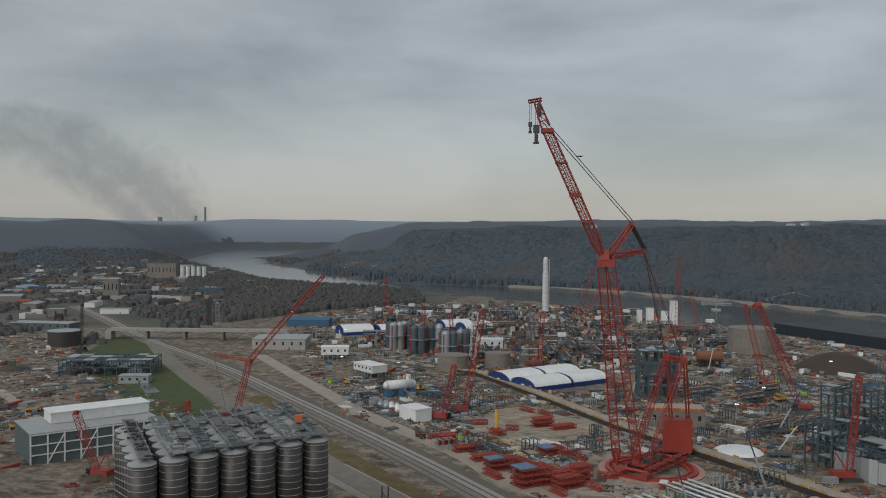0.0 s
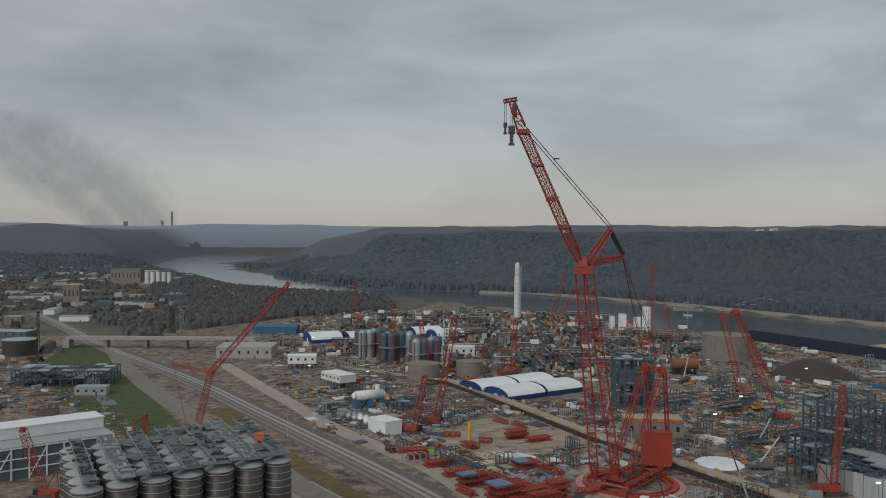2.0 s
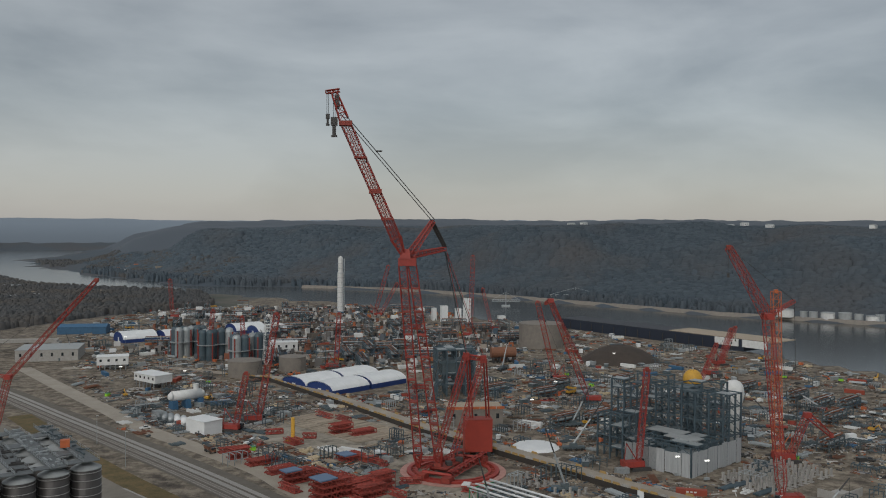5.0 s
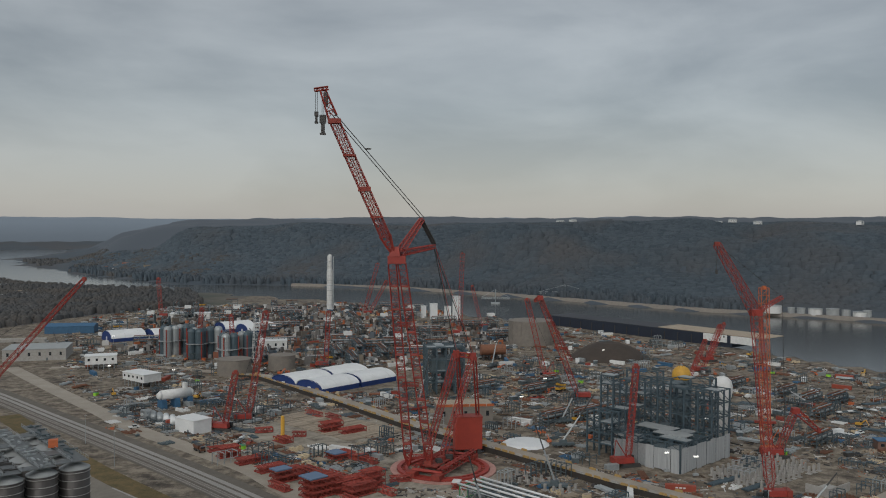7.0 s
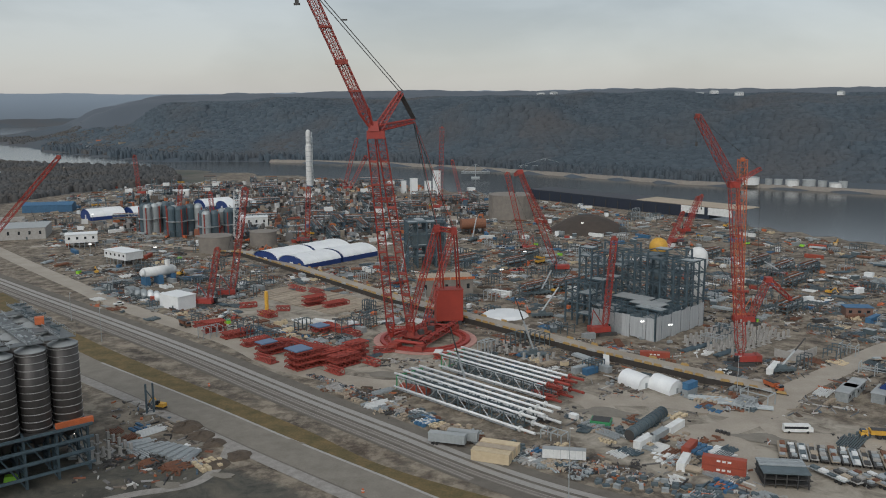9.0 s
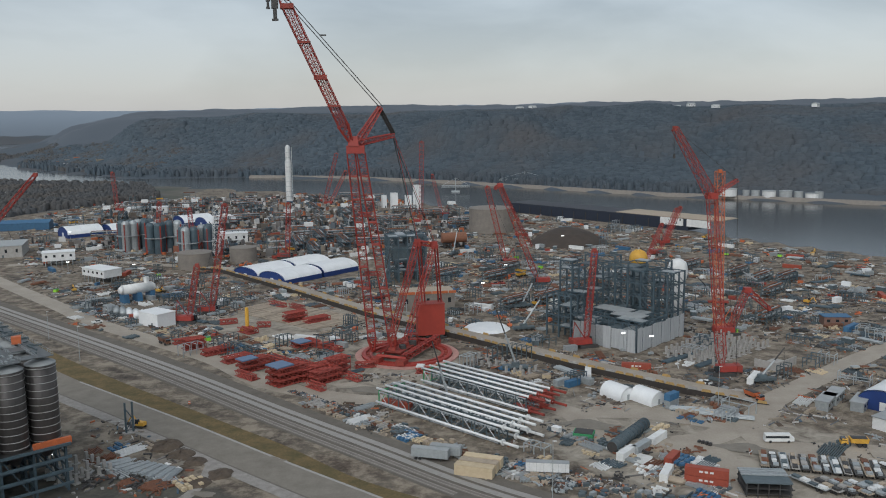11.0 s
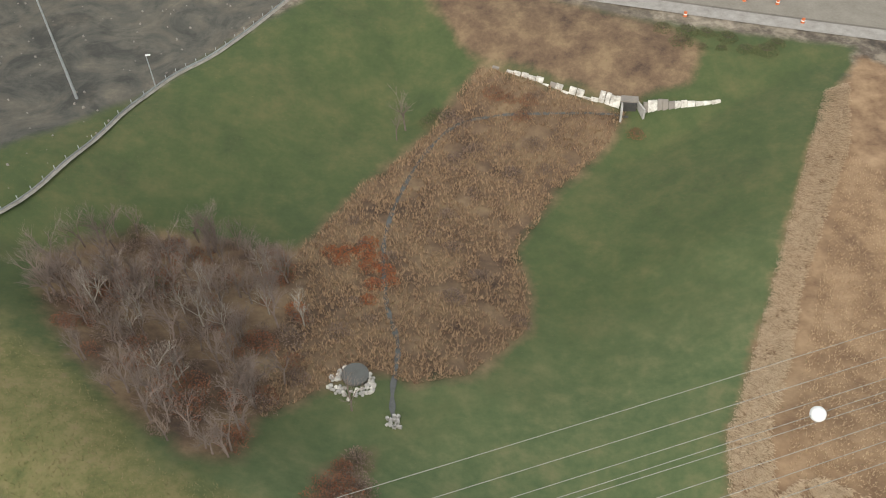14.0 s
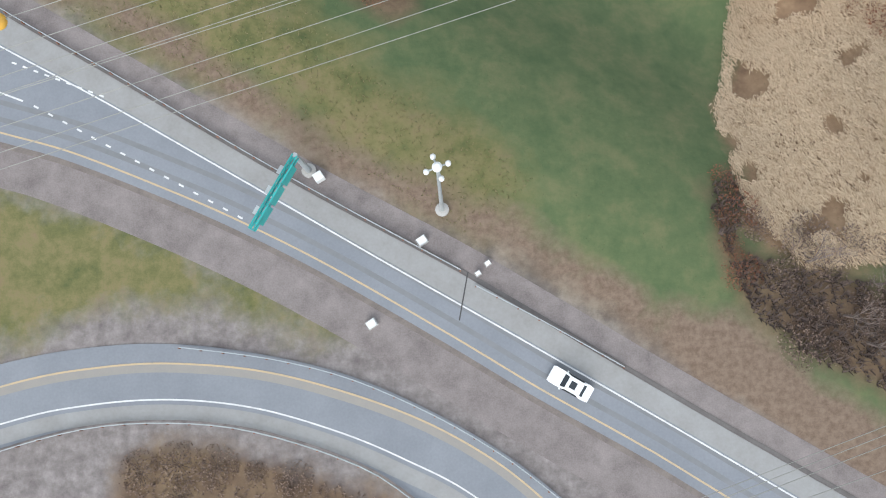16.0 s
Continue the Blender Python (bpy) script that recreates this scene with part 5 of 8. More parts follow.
pier_field(124, 352, 38, 13, 7, 4.0, 3.4, "rows of pale concrete foundation piers", 9)
pier_field(-104, 245, 48, 5, 5, 3.6, 3.0, "pale concrete foundation piers beside the silos", 6)
pier_field(22, 366, -44, 8, 3, 4.4, 2.6, "concrete piers beside stored steel", 4)
t = thing("concrete_slab", "pale concrete walled slab among piers", "foundation", 153, 352, 0, 38)
Shape().box((0, 0, 0.3), (16, 10, 0.6)).box((0, -5, 1.8), (16, 0.4, 3.6)).box((-8, 0, 1.8), (0.4, 10, 3.6)).part("slab", CONCRETE, t)
t = thing("fabric_sheet", "white plastic sheet laid over a foundation", "sheet", 36, 425, 0, 10)
Shape().lathe((0, 0, 0), [(12, 0.05), (10, 1.2), (4, 1.6), (0.3, 1.7)], 14).part("cover", FABRIC, t)
t = thing("spoil_heap", "dark heap of earth beside the dock", "heap", 128, 708, 0)
Shape().lathe((0, 0, 0), [(34, -0.5), (26, 4.5), (18, 9), (9, 12), (2, 13)], 18).part("earth", material("dark_spoil", (0.07, 0.055, 0.045), (0.045, 0.037, 0.032), 8.0, 0.95, bump=0.4), t)

# Dock shed: long dark hull-like shed on the bank
t = thing("dock_shed", "long navy and white shed along the river bank", "shed", 200, 842, 0, -50)
Shape().box((-24, 6, 5), (222, 34, 10)).part("hull", material("dull_navy", (0.02, 0.03, 0.05), (0.015, 0.02, 0.035), 8.0, 0.6), t)
Shape().box((-24, 6, 10.3), (222, 34, 0.6)).part("roof", material("dark_deck", (0.035, 0.045, 0.06), (0.05, 0.05, 0.055), 10, 0.7), t)
Shape().box((62, 6, 10.9), (110, 33, 0.6)).part("deck_cover", TIMBER, t)
for k in range(2):
    Shape().box((70 + 28 * k, -11.4, 7.2), (24, 0.8, 6.5)).part("white_panel", WHITE, t)
for k in range(14):
    Shape().box((-120 + 15 * k, -11.3, 4.0), (0.7, 0.6, 8)).part("fender", DARK, t)
for x, y, L in ((60, 1225, 40), (172, 1330, 80)):
    t = thing("river_conveyor", "pale steel loading conveyor on a river barge", "conveyor", x, y, -3.5, 0)
    Shape().box((0, 0, 0.6), (L * 0.3, 8, 2.4)).part("pontoon", GALV, t)
    Shape().lattice((-L / 2, 0, 8), (L / 2, 0, 8), 3, 2.4, 14, 0.4, 0.25).part("gangway", GALV, t)
    Shape().bar((0, 0, 1), (0, 0, 20), 0.8).bar((0, 0, 20), (-L / 2, 0, 9), 0.3).bar((0, 0, 20), (L / 2, 0, 9), 0.3).part("mast", GALV, t)


# Vehicles and loose yard things: one of each kind is built, then copied
def wheels(t, xs, half, r=0.5, w=0.3):
    for x in xs:
        for sgn in (-1, 1):
            Shape().tube((x, sgn * half - w / 2, r), (x, sgn * half + w / 2, r), r, 10).part("wheel", TYRE, t)


def far_wheels(t, xs, half, r=0.5, w=0.3):
    """Wheels too small to pick apart."""
    s = Shape()
    for x in xs:
        for sgn in (-1, 1):
            s.tube((x, sgn * half - w / 2, r), (x, sgn * half + w / 2, r), r, 8)
    s.part("wheel_set", TYRE, t)


def solid(shape, name, mat, label, category, x=0, y=0, z=0, turn=0, group=""):
    """A thing whose main body is its own top-level mesh."""
    ob = new(name, shape.mesh(name, mat))
    ob.matrix_basis = pose(x, y, z, 0, 0, turn)
    return tagged(ob, label, category, group)


def pickup(x, y, turn, paint, label):
    t = solid(Shape().box((0, 0, 0.85), (5.6, 1.95, 0.7), 0, 0.97).box((-1.7, 0, 1.25), (2.0, 1.8, 0.3), 0).box((0.4, 0, 1.92), (1.7, 1.4, 0.1)), "pickup_truck", paint, label, "pickup", x, y, 0, turn, "parked pickups")
    Shape().box((0.4, 0, 1.5), (2.2, 1.8, 0.75), 0, 0.8).part("cab_glass", GLASS_DARK, t)
    far_wheels(t, (-1.8, 1.8), 0.85, 0.4, 0.25)
    return t


def box_trailer(x, y, turn, paint, label, L=14.5, name="box_trailer"):
    t = thing(name, label, "trailer", x, y, 0, turn, "box trailers")
    Shape().box((0, 0, 2.65), (L, 2.55, 2.8)).part("box", paint, t)
    Shape().box((0, 0, 4.08), (L + 0.05, 2.6, 0.08)).part("roof", ROOF_GREY, t)
    Shape().box((0, 0, 1.1), (L, 1.2, 0.3)).part("chassis", DARK, t)
    for k in range(6):
        Shape().box((-L / 2 + L * (k + 0.5) / 6, 0, 2.65), (0.08, 2.62, 2.7)).part("side_post", GALV, t)
    wheels(t, (-L / 2 + 1.5, -L / 2 + 2.8), 1.0, 0.5)
    for s_ in (-0.7, 0.7):
        Shape().box((L / 2 - 2.5, s_, 0.5), (0.15, 0.15, 1.0)).part("landing_leg", DARK, t)
    return t


def container(x, y, turn, paint, label, L=12.2, z=0, bars=False):
    s = Shape().box((0, 0, 1.3), (L, 2.4, 2.55))
    for k in range(int(L / 0.6)):
        px = -L / 2 + 0.3 + 0.6 * k
        for sgn in (-1, 1):
            s.box((px, sgn * 1.22, 1.3), (0.3, 0.06, 2.3))
    for sx in (-1, 1):
        for sy in (-1, 1):
            s.box((sx * (L / 2 - 0.06), sy * 1.16, 1.3), (0.18, 0.18, 2.6))
    t = solid(s, "shipping_container", paint, label, "container", x, y, z, turn, "shipping containers")
    if bars:
        for k in range(3):
            Shape().box((-1.5 + 1.5 * k, -1.27, 1.6), (1.0, 0.04, 0.6)).part("marking", WHITE, t)
    return t


def flatbed(x, y, turn, load, label, near=False):
    t = solid(Shape().box((0, 0, 1.3), (12.5, 2.4, 0.22)), "flatbed_trailer", load[0], label, "trailer", x, y, 0, turn, "parked flatbeds")
    Shape().box((0, 0, 1.0), (12, 0.9, 0.4)).part("chassis", DARK, t)
    far_wheels(t, (-4.8, -3.5), 0.95, 0.5)
    rng_ = random.Random(int(x * 13 + y * 7))
    for k in range(4 if near else 3):
        Shape().box((-4.6 + (3 if near else 4) * k, rng_.uniform(-.3, .3), 1.65), (rng_.uniform(1.2, 2.9) if near else 3.4, rng_.uniform(1.2, 2.0), rng_.uniform(0.3, 0.9))).part("load", load[1 + k % (len(load) - 1)], t)
    return t


def machine(x, y, turn, paint, label, name="excavator", arm=True):
    t = solid(Shape().box((-0.4, 0, 1.6), (3.2, 2.3, 1.2), 0, 0.92), name, paint, label, "machine", x, y, 0, turn, "yard machines")
    for sgn in (-1, 1):
        Shape().box((0, sgn * 1.1, 0.45), (3.6, 0.6, 0.85), 0, 0.9).part("track", DARK, t)
    Shape().box((0.7, 0.6, 2.4), (1.4, 1.0, 1.5), 0, 0.85).part("cab", GLASS_DARK, t)
    if arm:
        Shape().bar((0.8, -0.4, 1.6), (3.4, -0.4, 4.2), 0.4).bar((3.4, -0.4, 4.2), (5.2, -0.4, 1.6), 0.3).part("arm", paint, t)
        Shape().box((5.3, -0.4, 0.9), (0.9, 1.0, 0.9), 0, 0.6).part("bucket", DARK, t)
    return t


def boom_lift(x, y, turn):
    t = solid(Shape().box((0, 0, 1.0), (3.2, 2.2, 1.0), 0, 0.9), "boom_lift", ORANGE, "orange folded boom lift on rubber wheels", "lift", x, y, 0, turn, "boom lifts")
    Shape().bar((-1, 0, 1.6), (5.5, 0, 2.6), 0.35).part("arm", ORANGE, t)
    Shape().box((6.0, 0, 2.3), (0.9, 1.6, 1.0)).part("basket", GALV, t)
    far_wheels(t, (-1.2, 1.2), 1.1, 0.5)
    return t


def dump_truck(x, y, turn, paint=YELLOW, label="yellow articulated dump truck on site"):
    t = solid(Shape().box((-1.4, 0, 2.2), (5.2, 2.7, 1.5), 0, 1.12), "dump_truck", paint, label, "lorry", x, y, 0, turn, "lorries")
    Shape().box((-1.4, 0, 3.0), (4.8, 2.5, 0.3)).part("load", DARK, t)
    Shape().box((3.1, 0, 1.9), (2.2, 2.4, 1.8), 0, 0.85).part("cab", paint, t)
    Shape().box((3.3, 0, 2.5), (1.8, 2.2, 0.7), 0, 0.9).part("windscreen", GLASS_DARK, t)
    far_wheels(t, (-3, -1.4, 3), 1.2, 0.75, 0.45)
    return t


def pipe_bundle(mat, label, name="pipe_stack", L=11, n=5, r=0.3):
    s = Shape()
    for k in range(n):
        for j in range(2):
            s.tube((-L / 2 + (k * 7 + j) % 3 * 0.25, (k - n / 2) * r * 2.2 + j * r, 0.35 + r + j * r * 1.8), (L / 2, (k - n / 2) * r * 2.2 + j * r, 0.35 + r + j * r * 1.8), r, 7)
    t = solid(s, name, mat, label, "pipe stack", 0, 0, 0, 0, "pipe stacks")
    b = Shape()
    for sx in (-0.35, 0.35):
        b.box((L * sx, 0, 0.17), (0.3, n * r * 2.6, 0.34))
    b.part("bearers", TIMBER, t)
    return t


def crate(mat, lid, label, L=3.0, w=2.0, h=1.6, name="crate"):
    t = solid(Shape().box((0, 0, h / 2 + 0.15), (L, w, h)).box((0, 0, 0.07), (L, w * 0.8, 0.14)), name, mat, label, "crate", 0, 0, 0, 0, "site boxes")
    Shape().box((0, 0, h + 0.2), (L + 0.1, w + 0.1, 0.12)).part("lid", lid, t)
    return t


def light_tower(x, y, turn, lit=True):
    t = thing("light_tower", "mobile floodlight tower on a small trailer", "lamp", x, y, 0, turn, "floodlights")
    Shape().box((0, 0, 0.8), (2.4, 1.3, 1.0), 0, 0.9).part("generator", GALV, t)
    Shape().bar((0, 0, 1.3), (0, 0, 8.5), 0.14).part("mast", GALV, t)
    for k in (-0.6, 0.6):
        Shape().box((k, -0.1, 8.6), (0.8, 0.3, 0.6)).part("lamp", GLOW if lit else WHITE, t)
    return t


def rack(mat, label, L=26, w=7, h=9, white=False):
    s = Shape()
    n = int(L / 5)
    for k in range(n + 1):
        for sy in (-w / 2, w / 2):
            s.box((L * k / n - L / 2, sy, h / 2), (0.45, 0.45, h))
        for z in (h * 0.35, h * 0.67, h):
            s.box((L * k / n - L / 2, 0, z), (0.4, w, 0.45))
    for z in (h * 0.35, h * 0.67, h):
        for sy in (-w / 2, w / 2):
            s.box((0, sy, z + 0.02), (L, 0.3, 0.4))
    for k in range(0, n, 2):
        s.bar((L * k / n - L / 2, -w / 2, 0), (L * (k + 1) / n - L / 2, -w / 2, h), 0.22)
    t = solid(s, "pipe_rack", mat, label, "pipe rack", 0, 0, 0, 0, "process pipe racks")
    rng_ = random.Random(int(L * 7 + h))
    for g_, m_ in enumerate((GALV, RUST)):
        q = Shape()
        for k in range(5):
            z = (h * 0.35, h * 0.67, h)[(k + g_) % 3] + 0.55
            y = rng_.uniform(-w / 2 + 0.6, w / 2 - 0.6)
            q.tube((-L / 2, y, z), (L / 2, y, z), rng_.uniform(0.2, 0.5), 6)
        q.part("pipe_run", m_, t, kind="stuff")
    if white:
        Shape().box((L * 0.2, 0, h + 1.8), (L * 0.35, w * 0.8, 3.0)).part("cooler", WHITE, t)
    Shape().box((-L * 0.2, 0, h * 0.67 + 0.3), (L * 0.4, w * 0.9, 0.2)).part("deck_panel", GALV, t)
    return t


# Set pieces of the yard
box_trailer(4, 259, -18, GALV, "dull silver box trailer by the railway", 12)
box_trailer(9, 261, -18, GALV, "dull silver box trailer by the railway", 10)
for k in range(3):
    t = thing("crated_panel", "long cream crated panel on bearers", "crate", 17 + 1.6 * k, 246 + 3.4 * k, 0, -22)
    Shape().box((0, 0, 1.9), (12, 3.0, 3.2)).part("panel_box", CREAM, t)
    Shape().box((0, 0, 3.56), (12.1, 3.1, 0.12)).part("lid", CREAM if k != 1 else TIMBER, t)
    for q in (-4, 0, 4):
        Shape().box((q, 0, 0.15), (0.5, 3, 0.3)).part("bearer", TIMBER, t)
box_trailer(39, 246, -10, WHITE, "white box trailer beside stored pipes", 13)
for x, y, a, p, L, lab in ((84, 236, -24, CONTAINER_RED, 12.2, "orange-red shipping container with white marking bars"), (74, 242, 62, WHITE, 9, "white shipping container in the yard"), (79, 253, 55, CONTAINER_RED, 8, "orange shipping container in the yard"),
                           (66, 258, 48, WHITE, 9, "white shipping container in the yard"), (72, 263, 48, GALV, 9, "grey shipping container in the yard"), (79, 270, 48, WHITE, 10, "white shipping container in the yard"),
                           (93, 351, -14, CONTAINER_RED, 12.2, "orange shipping container beside the process building"), (94, 304, 40, GALV, 6, "grey shipping container on a blue one"),
                           (62, 330, 36, BLUE, 6.5, "blue site container with pale roof"), (58, 332, 36, GALV, 7, "grey shipping container in the yard"), (-53, 408, -28, WHITE, 12, "pale grey box trailer body"),
                           (-36, 396, -35, GALV, 9, "pale grey tarpaulined container")):
    container(x, y, a, p, lab, L, bars=(p is CONTAINER_RED and L > 12))
container(84, 236, -24, CONTAINER_RED, "orange-red shipping container stacked on another", 12.2, 2.65, True)
container(94, 304, 40, BLUE, "blue shipping container stacked on a grey one", 6, 2.65)
t = thing("large_duct", "long dark grey ribbed steel duct lying in the yard", "pipe", 70, 271, 0, 52)
s = Shape()
s.tube((-13, 0, 2.2), (13, 0, 2.2), 1.9, 18)
s.part("shell", STEEL, t, smooth_faces=True)
for k in range(11):
    Shape().tube((-12.6 + 2.5 * k, 0, 2.2), (-12.3 + 2.5 * k, 0, 2.2), 2.05, 18).part("ring", STEEL_BLUE, t)
# duct end is closed; a dark disc paints the shade of its bore
Shape().tube((-13.02, 0, 2.2), (-13.1, 0, 2.2), 1.7, 18).part("dark_mouth", DARK, t)
for k in (-8, 8):
    Shape().box((k, 0, 0.2), (0.6, 4, 0.4)).part("cradle", TIMBER, t)
LOADS = ((TIMBER, GALV, RUST), (DARK, GALV, WHITE), (GALV, WHITE, STEEL), (CONCRETE, DARK, TIMBER), (DARK, GALV, CONCRETE))
for k in range(12):
    flatbed(107 + 2.75 * k, 251 - 1.15 * k * 0.8, 72, LOADS[k % 5], "flatbed trailer parked in a row with steel loads", True)
for k in range(11):
    flatbed(113 + 3.6 * k, 233 - 1.2 * k, 118 - 3 * (k % 3), LOADS[(k + 2) % 5], "flatbed trailer parked at a slant with stacked steel", True)
for k in range(8):
    flatbed(143 + 3.2 * k, 240 - 1.1 * k, 112, LOADS[(k + 1) % 5], "flatbed trailer parked at a slant with stacked steel", True)
t = thing("open_rack_shed", "open steel storage rack with pale sheets on top", "rack", 99, 231, 0, -8)
for k in range(5):
    for sy in (-5, 5):
        Shape().box((-6 + 3 * k, sy, 2.2), (0.3, 0.3, 4.4)).part("post", DARK, t)
for z in (1.2, 2.8, 4.4):
    Shape().box((0, 0, z), (13, 10.5, 0.2)).part("shelf", DARK if z < 4 else STEEL, t)
for k in range(4):
    Shape().box((0, 0.5 + 1.3 * k, 4.7), (13, 1.0, 0.3)).part("stored_sheet", GALV, t)
t = thing("minibus", "white shuttle bus on the muddy road", "bus", 118, 267, 0, -4)
Shape().box((0, 0, 1.75), (8.5, 2.3, 2.3), 0, 0.97).box((4.6, 0, 1.2), (1.2, 2.1, 1.2)).part("body", WHITE, t)
Shape().box((-0.3, 0, 2.1), (7.6, 2.34, 0.8)).part("window_band", GLASS_DARK, t)
wheels(t, (-2.6, 3.4), 1.0, 0.48)
dump_truck(141, 262, 170, YELLOW, "yellow dump truck loaded with earth")
dump_truck(127, 309, -70, ORANGE, "orange lorry on the yard road")
for x, y, a in ((160, 268, 200), (158, 262, 200), (163, 262, 200)):
    pickup(x, y, a, WHITE, "white pickup parked by the offices")
pickup(-168, 452, 40, WHITE, "white pickup on the haul road")
dump_truck(-120, 407, -50, RUST, "brown dump truck on the haul road")
machine(-97, 294, 160, YELLOW, "yellow excavator beside a gravel road")
t = thing("test_frame", "dark twin-post steel test frame", "frame", -99, 289, 0, 30)
for k in (-1.2, 1.2):
    Shape().box((k, 0, 5.5), (0.6, 0.6, 11)).part("post", STEEL_BLUE, t)
Shape().bar((-1.2, 0, 1), (1.2, 0, 5), 0.25).bar((1.2, 0, 5), (-1.2, 0, 9), 0.25).part("brace", STEEL_BLUE, t)
Shape().box((0, 0, 0.2), (5, 3, 0.4)).part("footing", CONCRETE, t)
simple_building("site_office", "long grey flat-roofed site office", 172, 279, 34, 30, 16, 4.2, WHITE, ROOF_GREY, 9)
for x, y in ((150, 300), (156, 306), (162, 298)):
    simple_building("office_cabin", "grey site cabin with small windows", x, y, 50, 12, 4.5, 3.4, GALV, ROOF_GREY, 3)
simple_building("brick_shed", "orange-brown shed with a blue roof", 212, 420, -6, 13, 7, 4.5, BRICK, BLUE, 3, 0, "shed")
simple_building("blue_store", "blue corrugated storage building", -377, 850, 10, 46, 18, 7, BLUE, BLUE, 0, 2.5, "shed")
simple_building("flat_warehouse", "low warehouse with a pale roof", -333, 690, 16, 46, 36, 9, CONCRETE, ROOF_GREY, 6, 0, "warehouse")
simple_building("raised_house", "white module building raised on legs", -262, 640, 20, 22, 13, 10, WHITE, FABRIC, 4, 0, "building", 4)
simple_building("raised_house", "long white module building raised on legs", -207, 572, -38, 25, 13, 9, WHITE, FABRIC, 5, 0, "building", 4)
simple_building("white_hall", "white flat-roofed hall beside the pipe racks", -160, 745, 14, 32, 18, 8, WHITE, FABRIC, 5, 0, "hall")
simple_building("white_hall", "white flat-roofed hall near the woods", -300, 985, 10, 44, 16, 6, WHITE, FABRIC, 5, 0, "hall")
t = thing("blue_tarp_tank", "blue tank and lime tarpaulin by the railway", "tank", 92, 209, 0, 0)
Shape().tube((-1.5, 0, 2), (1.5, 0, 2), 1.9, 14).part("tank_shell", BLUE, t)
Shape().box((-4.5, 0.5, 1.5), (3.4, 2.4, 2.6)).part("tarp", LIME, t)
t = thing("site_cabins", "row of white and blue site cabins by the railway", "cabin", 117, 196, 0, -14)
Shape().box((0, 2, 2.2), (15, 3.2, 3.0)).part("upper_cabin", WHITE, t)
Shape().box((-2, -2, 1.4), (6, 3.0, 2.6)).part("blue_cabin", BLUE, t)
Shape().box((6, -2, 1.4), (7, 3.0, 2.6)).part("dark_cabin", DARK, t)
Shape().box((-9, 3, 1.4), (3.4, 3.4, 2.8)).part("red_cabin", RED_WORN, t)
for x, y in ((94, 378), (130, 447), (100, 420), (40, 500), (-300, 760), (-190, 585), (-110, 250), (105, 372), (-240, 600), (-420, 900), (120, 690), (60, 560)):
    light_tower(x, y, 10)
t = thing("lime_tarp", "bright lime-green tarpaulin by the silos", "tarpaulin", -122, 236, 0, 20)
Shape().box((0, 0, 0.8), (4, 2.4, 1.5), 0, 0.85).part("cover", LIME, t)
for k in range(9):
    b = pipe_bundle(GALV, "bundle of galvanised tubes on bearers", L=9, n=4, r=0.22)
    b.matrix_basis = pose(-95 + 2.6 * k, 262 - 1.4 * k, 0, 0, 0, 30 + 6 * k)
for x, y, turn, c in ((104, 296, -16, GALV), (108, 293, -18, GALV), (112, 290, -20, GALV), (99, 299, -14, GALV), (124, 355, 40, STEEL_BLUE), (112, 362, 40, STEEL_BLUE), (118, 366, 40, STEEL_BLUE)):
    b = pipe_bundle(c, "long steel sections laid on the ground", "steel_bundle", 14, 7, 0.2)
    b.matrix_basis = pose(x, y, 0, 0, 0, turn)
t = thing("skip_row", "dark open skips with debris", "skip", 56, 276, 0, -20)
Shape().box((0, 0, 0.9), (6.5, 5, 1.6), 0, 1.05).part("bin", GREEN, t)
Shape().box((0, 0, 1.75), (6.0, 4.6, 0.3)).part("load", DARK, t)

# Rows of grey pallets and fittings along the railway
def goods_pallet(tall, mat, label):
    t = thing("goods_pallet", label, "pallet", 0, 0, 0, 0, "goods pallets")
    Shape().box((0, 0, 0.12), (2.2, 1.4, 0.24)).part("pallet_base", TIMBER, t)
    Shape().box((0, 0, 0.24 + tall / 2), (2.0, 1.25, tall), 0, 0.93).part("wrapped_load", mat, t)
    return t


stock = [goods_pallet(0.9, STEEL, "dark grey wrapped fittings on a pallet by the railway"), goods_pallet(0.6, STEEL_BLUE, "low blue-grey fittings on a pallet"), goods_pallet(1.1, GALV, "pale grey wrapped goods on a pallet")]
pr_ = random.Random(5)
k_ = 0
for row in range(4):
    for q in range(22):
        if pr_.random() < 0.3:
            continue
        m = pose(46 + 2.75 * q + 1.0 * row + pr_.uniform(-0.6, 0.6), 229.5 - 1.12 * q + 2.5 * row + pr_.uniform(-0.9, 0.9), 0, 0, 0, -22 + pr_.uniform(-35, 35) + 90 * (pr_.random() < 0.3))
        if k_ < 3:
            stock[k_].matrix_basis = m
        else:
            copy_thing(stock[pr_.choice((0, 0, 1, 1, 0, 2))], m)
        k_ += 1

